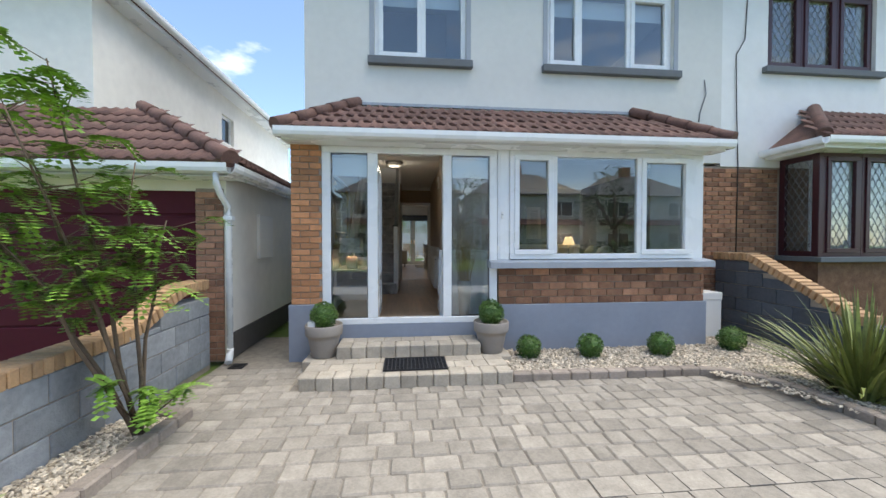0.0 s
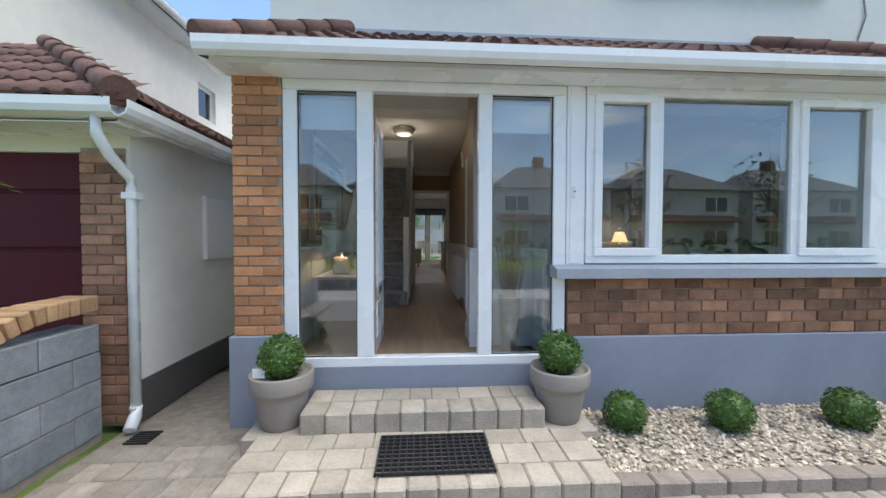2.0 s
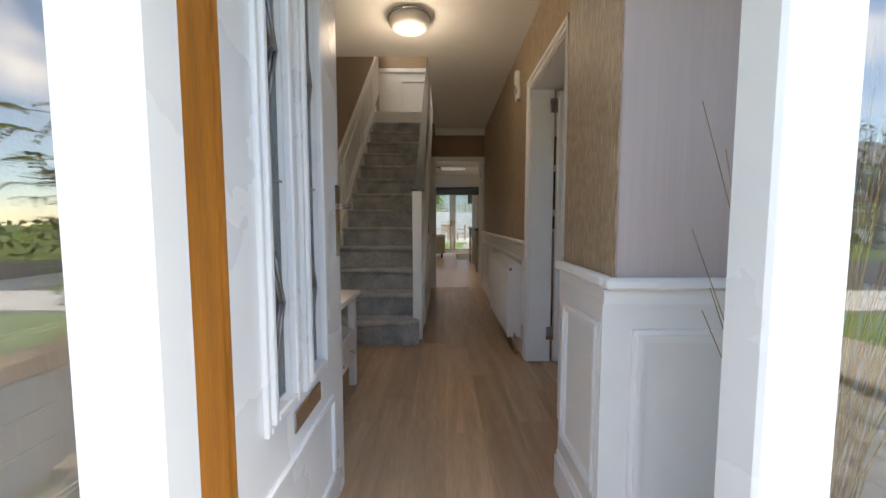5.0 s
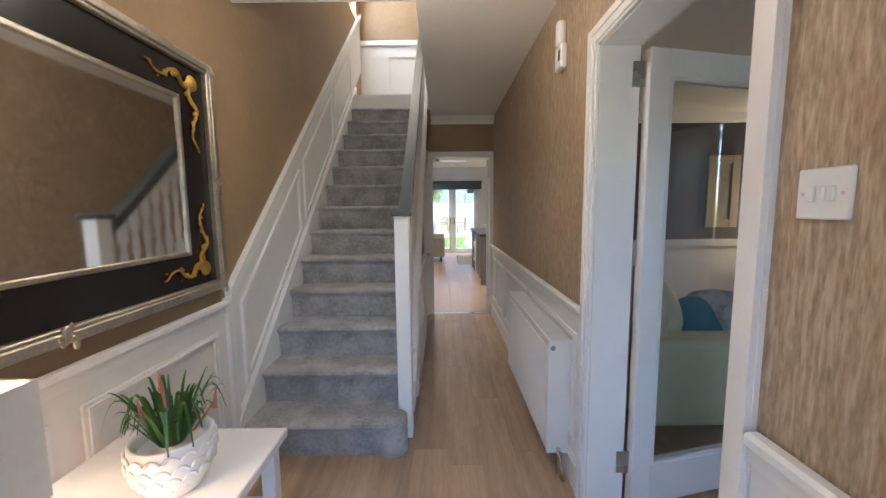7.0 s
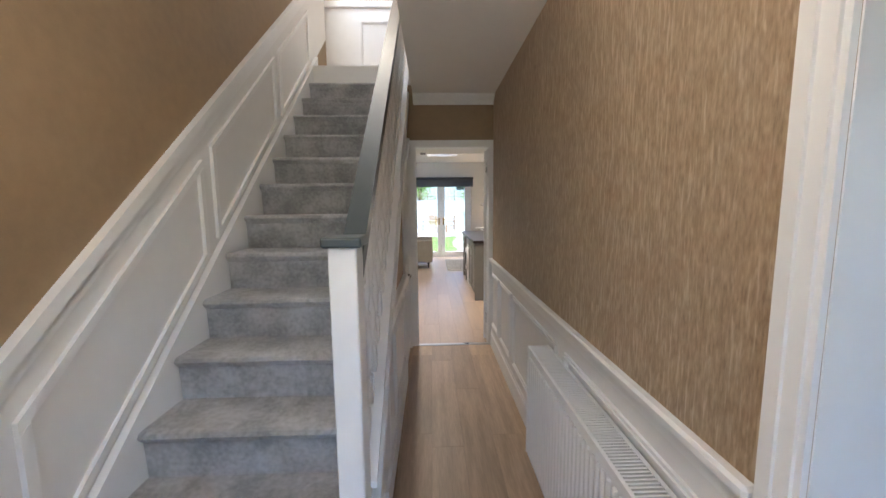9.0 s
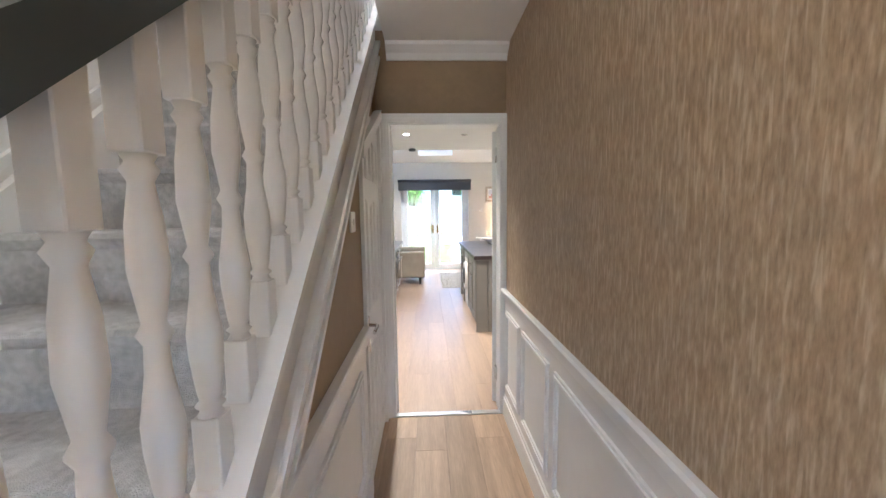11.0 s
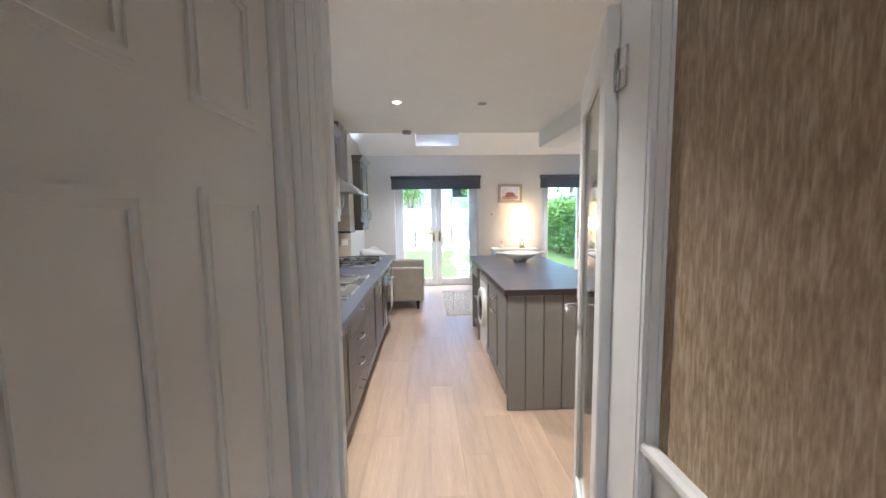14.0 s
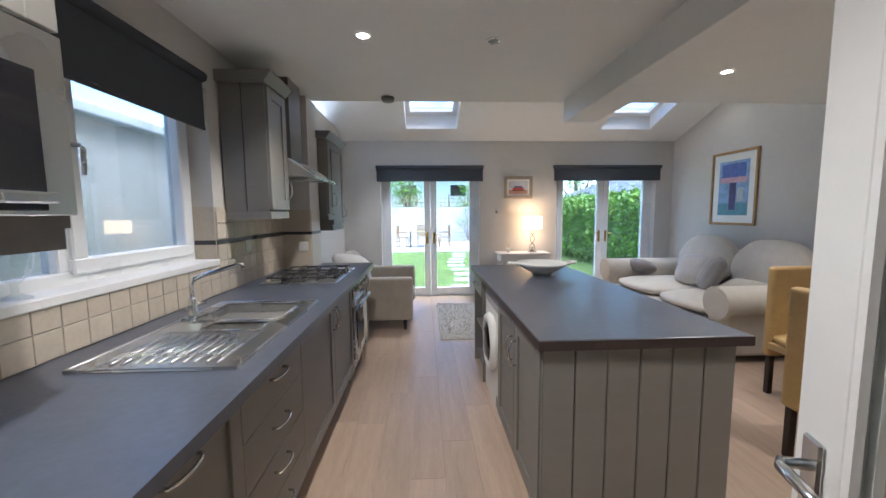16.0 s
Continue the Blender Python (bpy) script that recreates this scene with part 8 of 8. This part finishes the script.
def garden_chair(x, y, rot, m_):
    th = thing("garden_chair", (0, 0, 0), "wooden slatted garden chair on the far patio", "chair", "chairs round the garden table")
    part("seat", bx(-.25, -.25, .42, .25, .25, .45, bev=.005), m_, th)
    for k in range(5):
        part("back_slat", bx(-.23 + k * .1, .22, .47, -.16 + k * .1, .25, .92), m_, th)
    part("top_rail", bx(-.25, .21, .9, .25, .26, .97, bev=.01), m_, th)
    for px in (-.24, .2):
        for py in (-.24, .21):
            part("leg", bx(px, py, 0, px + .04, py + .04, .43), m_, th)
        part("armrest", bx(px, -.25, .64, px + .05, .25, .67), m_, th)
    th.matrix_basis = pose(x, y, -.1, 0, 0, rot)
    return th


g0_ = garden_chair(.55, 22.0, 160, WOOD)
copy_thing(g0_, pose(-.8, 22.8, -.1, 0, 0, 80))
copy_thing(g0_, pose(.1, 23.8, -.1, 0, 0, 10))
copy_thing(g0_, pose(1.1, 22.9, -.1, 0, 0, -85))
hg = thing("garden_hedge", (5.6, 17, -.1), "dense green climber hedge along the garden side", "hedge")
b = B()
for k in range(9000):
    y = random.uniform(13.2, 25.8)
    z = random.uniform(-.1, 1.9)
    x = 5.25 + .25 * noise.noise(Vector((y * 1.3, z * 1.3, 2))) + random.gauss(0, .08)
    if random.random() < .25:
        z, x = 1.85 + .25 * noise.noise(Vector((y, 0, 5))) + random.gauss(0, .08), 5.3 + random.uniform(0, .8)
    leaf_cloud(b, [(x, y, z)], .07, .5)
part("foliage", b, LEAF, hg)
# Solid dark green block fills the hedge behind its leaves.
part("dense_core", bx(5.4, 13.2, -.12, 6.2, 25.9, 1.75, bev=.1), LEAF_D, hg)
sh = thing("garden_shed", (8, 18, -.1), "grey building with a ribbed metal roof behind the hedge", "building")
part("wall", bx(6.6, 15, -.3, 10, 24, 2.0), RENDER_W, sh)
s = B()
for k in range(30):
    prism(s, [(6.4, 2.0 + 0), (10.2, 3.2), (10.2, 3.25), (6.4, 2.06)], "y", 14.8 + k * .31, 14.95 + k * .31)
part("roof_rib", s, GREYP, sh)
part("roof", prism(B(), [(6.4, 1.98), (10.2, 3.18), (10.2, 3.2), (6.4, 2.01)], "y", 14.8, 24.2), RENDER_WHITE, sh)
for x, y, h, r in ((-3.0, 30, 5.0, 1.5), (-1.0, 33, 5.5, 1.6), (3.2, 29, 4.2, 1.4), (6, 31, 5, 1.8), (9, 27, 5.5, 2), (-7, 28, 5.5, 2)):
    far_tree(x, y, h, r, "leafy tree behind the garden wall", mt=LEAF)
cp = thing("climbing_rose", (2.6, 25.8, -.1), "bare climbing shrub trained on the garden wall", "shrub")
s, b = B(), B()
for k in range(16):
    a = random.uniform(-.7, .7)
    e = (2.6 + a, 25.85 - random.uniform(0, .3), random.uniform(.8, 1.7))
    tube(s, [(2.6, 25.8, -.1), (2.6 + a * .4, 25.8, e[2] * .5), e], .015, 5, .004)
    leaf_cloud(b, ball_points(14, e, .16, .4), .05, .5)
part("branch", s, BARK, cp)
part("foliage", b, LEAF, cp)
fh = thing("rear_house", (0, 42, G), "pale brick house with a tiled roof behind the garden", "house")
part("wall", bx(-9, 40, G, 10, 47, 4.8), RENDER_WHITE, fh)
part("roof", prism(B(), [(39.4, 4.7), (47.6, 4.7), (43.5, 7.4)], "x", -9.5, 10.5), TILE, fh)
for x in (-6, -2, 2.5, 6.5):
    q = part("window", bx(x, 39.95, 2.9, x + 1.6, 40.02, 4.1, bev=.02), UPVC, fh)
    part("pane", bx(x + .1, 39.93, 3.0, x + 1.5, 39.96, 4.0), BLACK, q)
struct("wall_garden_left", bx(-2.7, 14, G, -2.5, 26, 1.7), RENDER_WHITE, "white painted garden side wall", "wall")

# ---- pieces: bricks, setts, planks ----
def brick_face(parent, x0, x1, z0, z1, y, material, seed, skip=None, bl=.215, bh=.065, jt=.01, d=.02):
    me = mesh("brick", bx(0, 0, 0, bl, d, bh, bev=.004), material)
    rg_ = random.Random(seed)
    halves = {}
    r = 0
    z = z0
    while z + bh <= z1 + .012:
        x = x0 - (0 if r % 2 == 0 else (bl + jt) / 2)
        while x < x1 - .01:
            a, b2 = max(x, x0), min(x + bl, x1)
            wd = round(b2 - a, 3)
            if wd > .03 and not (skip and skip((a + b2) / 2, z)):
                key = wd
                if abs(wd - bl) < .002:
                    m_ = me
                else:
                    if key not in halves:
                        halves[key] = mesh("brick", bx(0, 0, 0, wd, d, bh, bev=.004), material)
                    m_ = halves[key]
                ob = new("brick", m_)
                ob.parent = parent
                par = parent
                chain = Matrix.Identity(4)
                while par:
                    chain = par.matrix_basis @ chain if par.parent is None else par.matrix_parent_inverse @ par.matrix_basis @ chain
                    par = par.parent
                ob.matrix_parent_inverse = chain.inverted()
                ob.matrix_basis = pose(a, y + rg_.uniform(-.002, .002), z, 0, rg_.uniform(-.25, .25), 0)
            x += bl + jt
        z += bh + jt
        r += 1


brick_face(brick_pier, -1.41, -1.05, .265, 2.2, -.004, BRICK_O, 1)
brick_face(brick_apron, 1.155, 4.005, .225, .69, -.004, BRICK_R, 2, bh=.083)
brick_face(nbw, 4.03, 6.1, -.1, 2.25, FRONT + .006, BRICK_R, 3)
brick_face(npier, -2.51, -2.2, -.4, 1.66, .025, BRICK_D, 4)


def planks(parent, x0, x1, y0, y1, material, wd, seed, L=1.25):
    rg_ = random.Random(seed)
    me = mesh("plank", bx(.0003, .0003, -.012, wd - .0003, L - .0003, 0, bev=.0005), material)
    x = x0
    while x < x1 - .02:
        w_ = min(wd, x1 - x)
        y = y0 - rg_.uniform(0, L)
        while y < y1:
            a, b2 = max(y, y0), min(y + L, y1)
            if b2 - a > .03:
                m_ = me if (b2 - a > L - .001 and w_ > wd - .001) else mesh("plank", bx(.0003, .0003, -.012, w_ - .0003, b2 - a - .0003, 0, bev=.0005), material)
                ob = new("plank", m_)
                ob.parent = parent
                ob.matrix_basis = pose(x, a, 0)
            y += L
        x += wd


planks(hall_bed, -1.12, .65, .1, KW - .02, OAK, .19, 5)
planks(kit_bed, -.46, RW, KW + .03, BACK + .1, OAK_P, .19, 6)

rs_ = random.Random(9)
sett_meshes = {w_: mesh("sett", bx(0, 0, -.05, w_ - .008, .166, 0, bev=.011), SETT) for w_ in (.13, .17, .21, .25)}
far_bm = B()
count = 0
row = 0
y = -.25
while y > -5.5:
    x = -1.83 if y < -1.4 else -2.12
    x += rs_.uniform(-.1, 0)
    while x < 3.7:
        w_ = rs_.choice((.13, .17, .17, .21, .21, .25))
        yy = y - .174 + .012 * math.sin(x * .9)
        cx = x + w_ / 2
        blocked = (-1.06 < cx < 1.06 and yy > -1.05) or (cx > 1.0 and yy > -1.06 - max(0, (cx - 3.1)) * 1.2) or (cx < -1.78 and yy < -1.42 and yy > -6) or (-1.35 < cx < -.9 and yy > -.4)
        if not blocked:
            z = G + rs_.uniform(-.003, .003)
            if count < 300 and -3.2 < yy < -1.0 or (count < 300 and cx < -1.0):
                ob = new("sett", sett_meshes[w_])
                ob.parent = drive_bed
                ob.matrix_basis = pose(x, yy, z, rs_.uniform(-.6, .6), rs_.uniform(-.6, .6), rs_.uniform(-1.2, 1.2))
                count += 1
            else:
                box(far_bm, x, yy, z - .05, x + w_ - .008, yy + .166, z)
        x += w_
    y -= .174
part("far_setts", far_bm, SETT_J, drive_bed)["kind"] = "stuff"
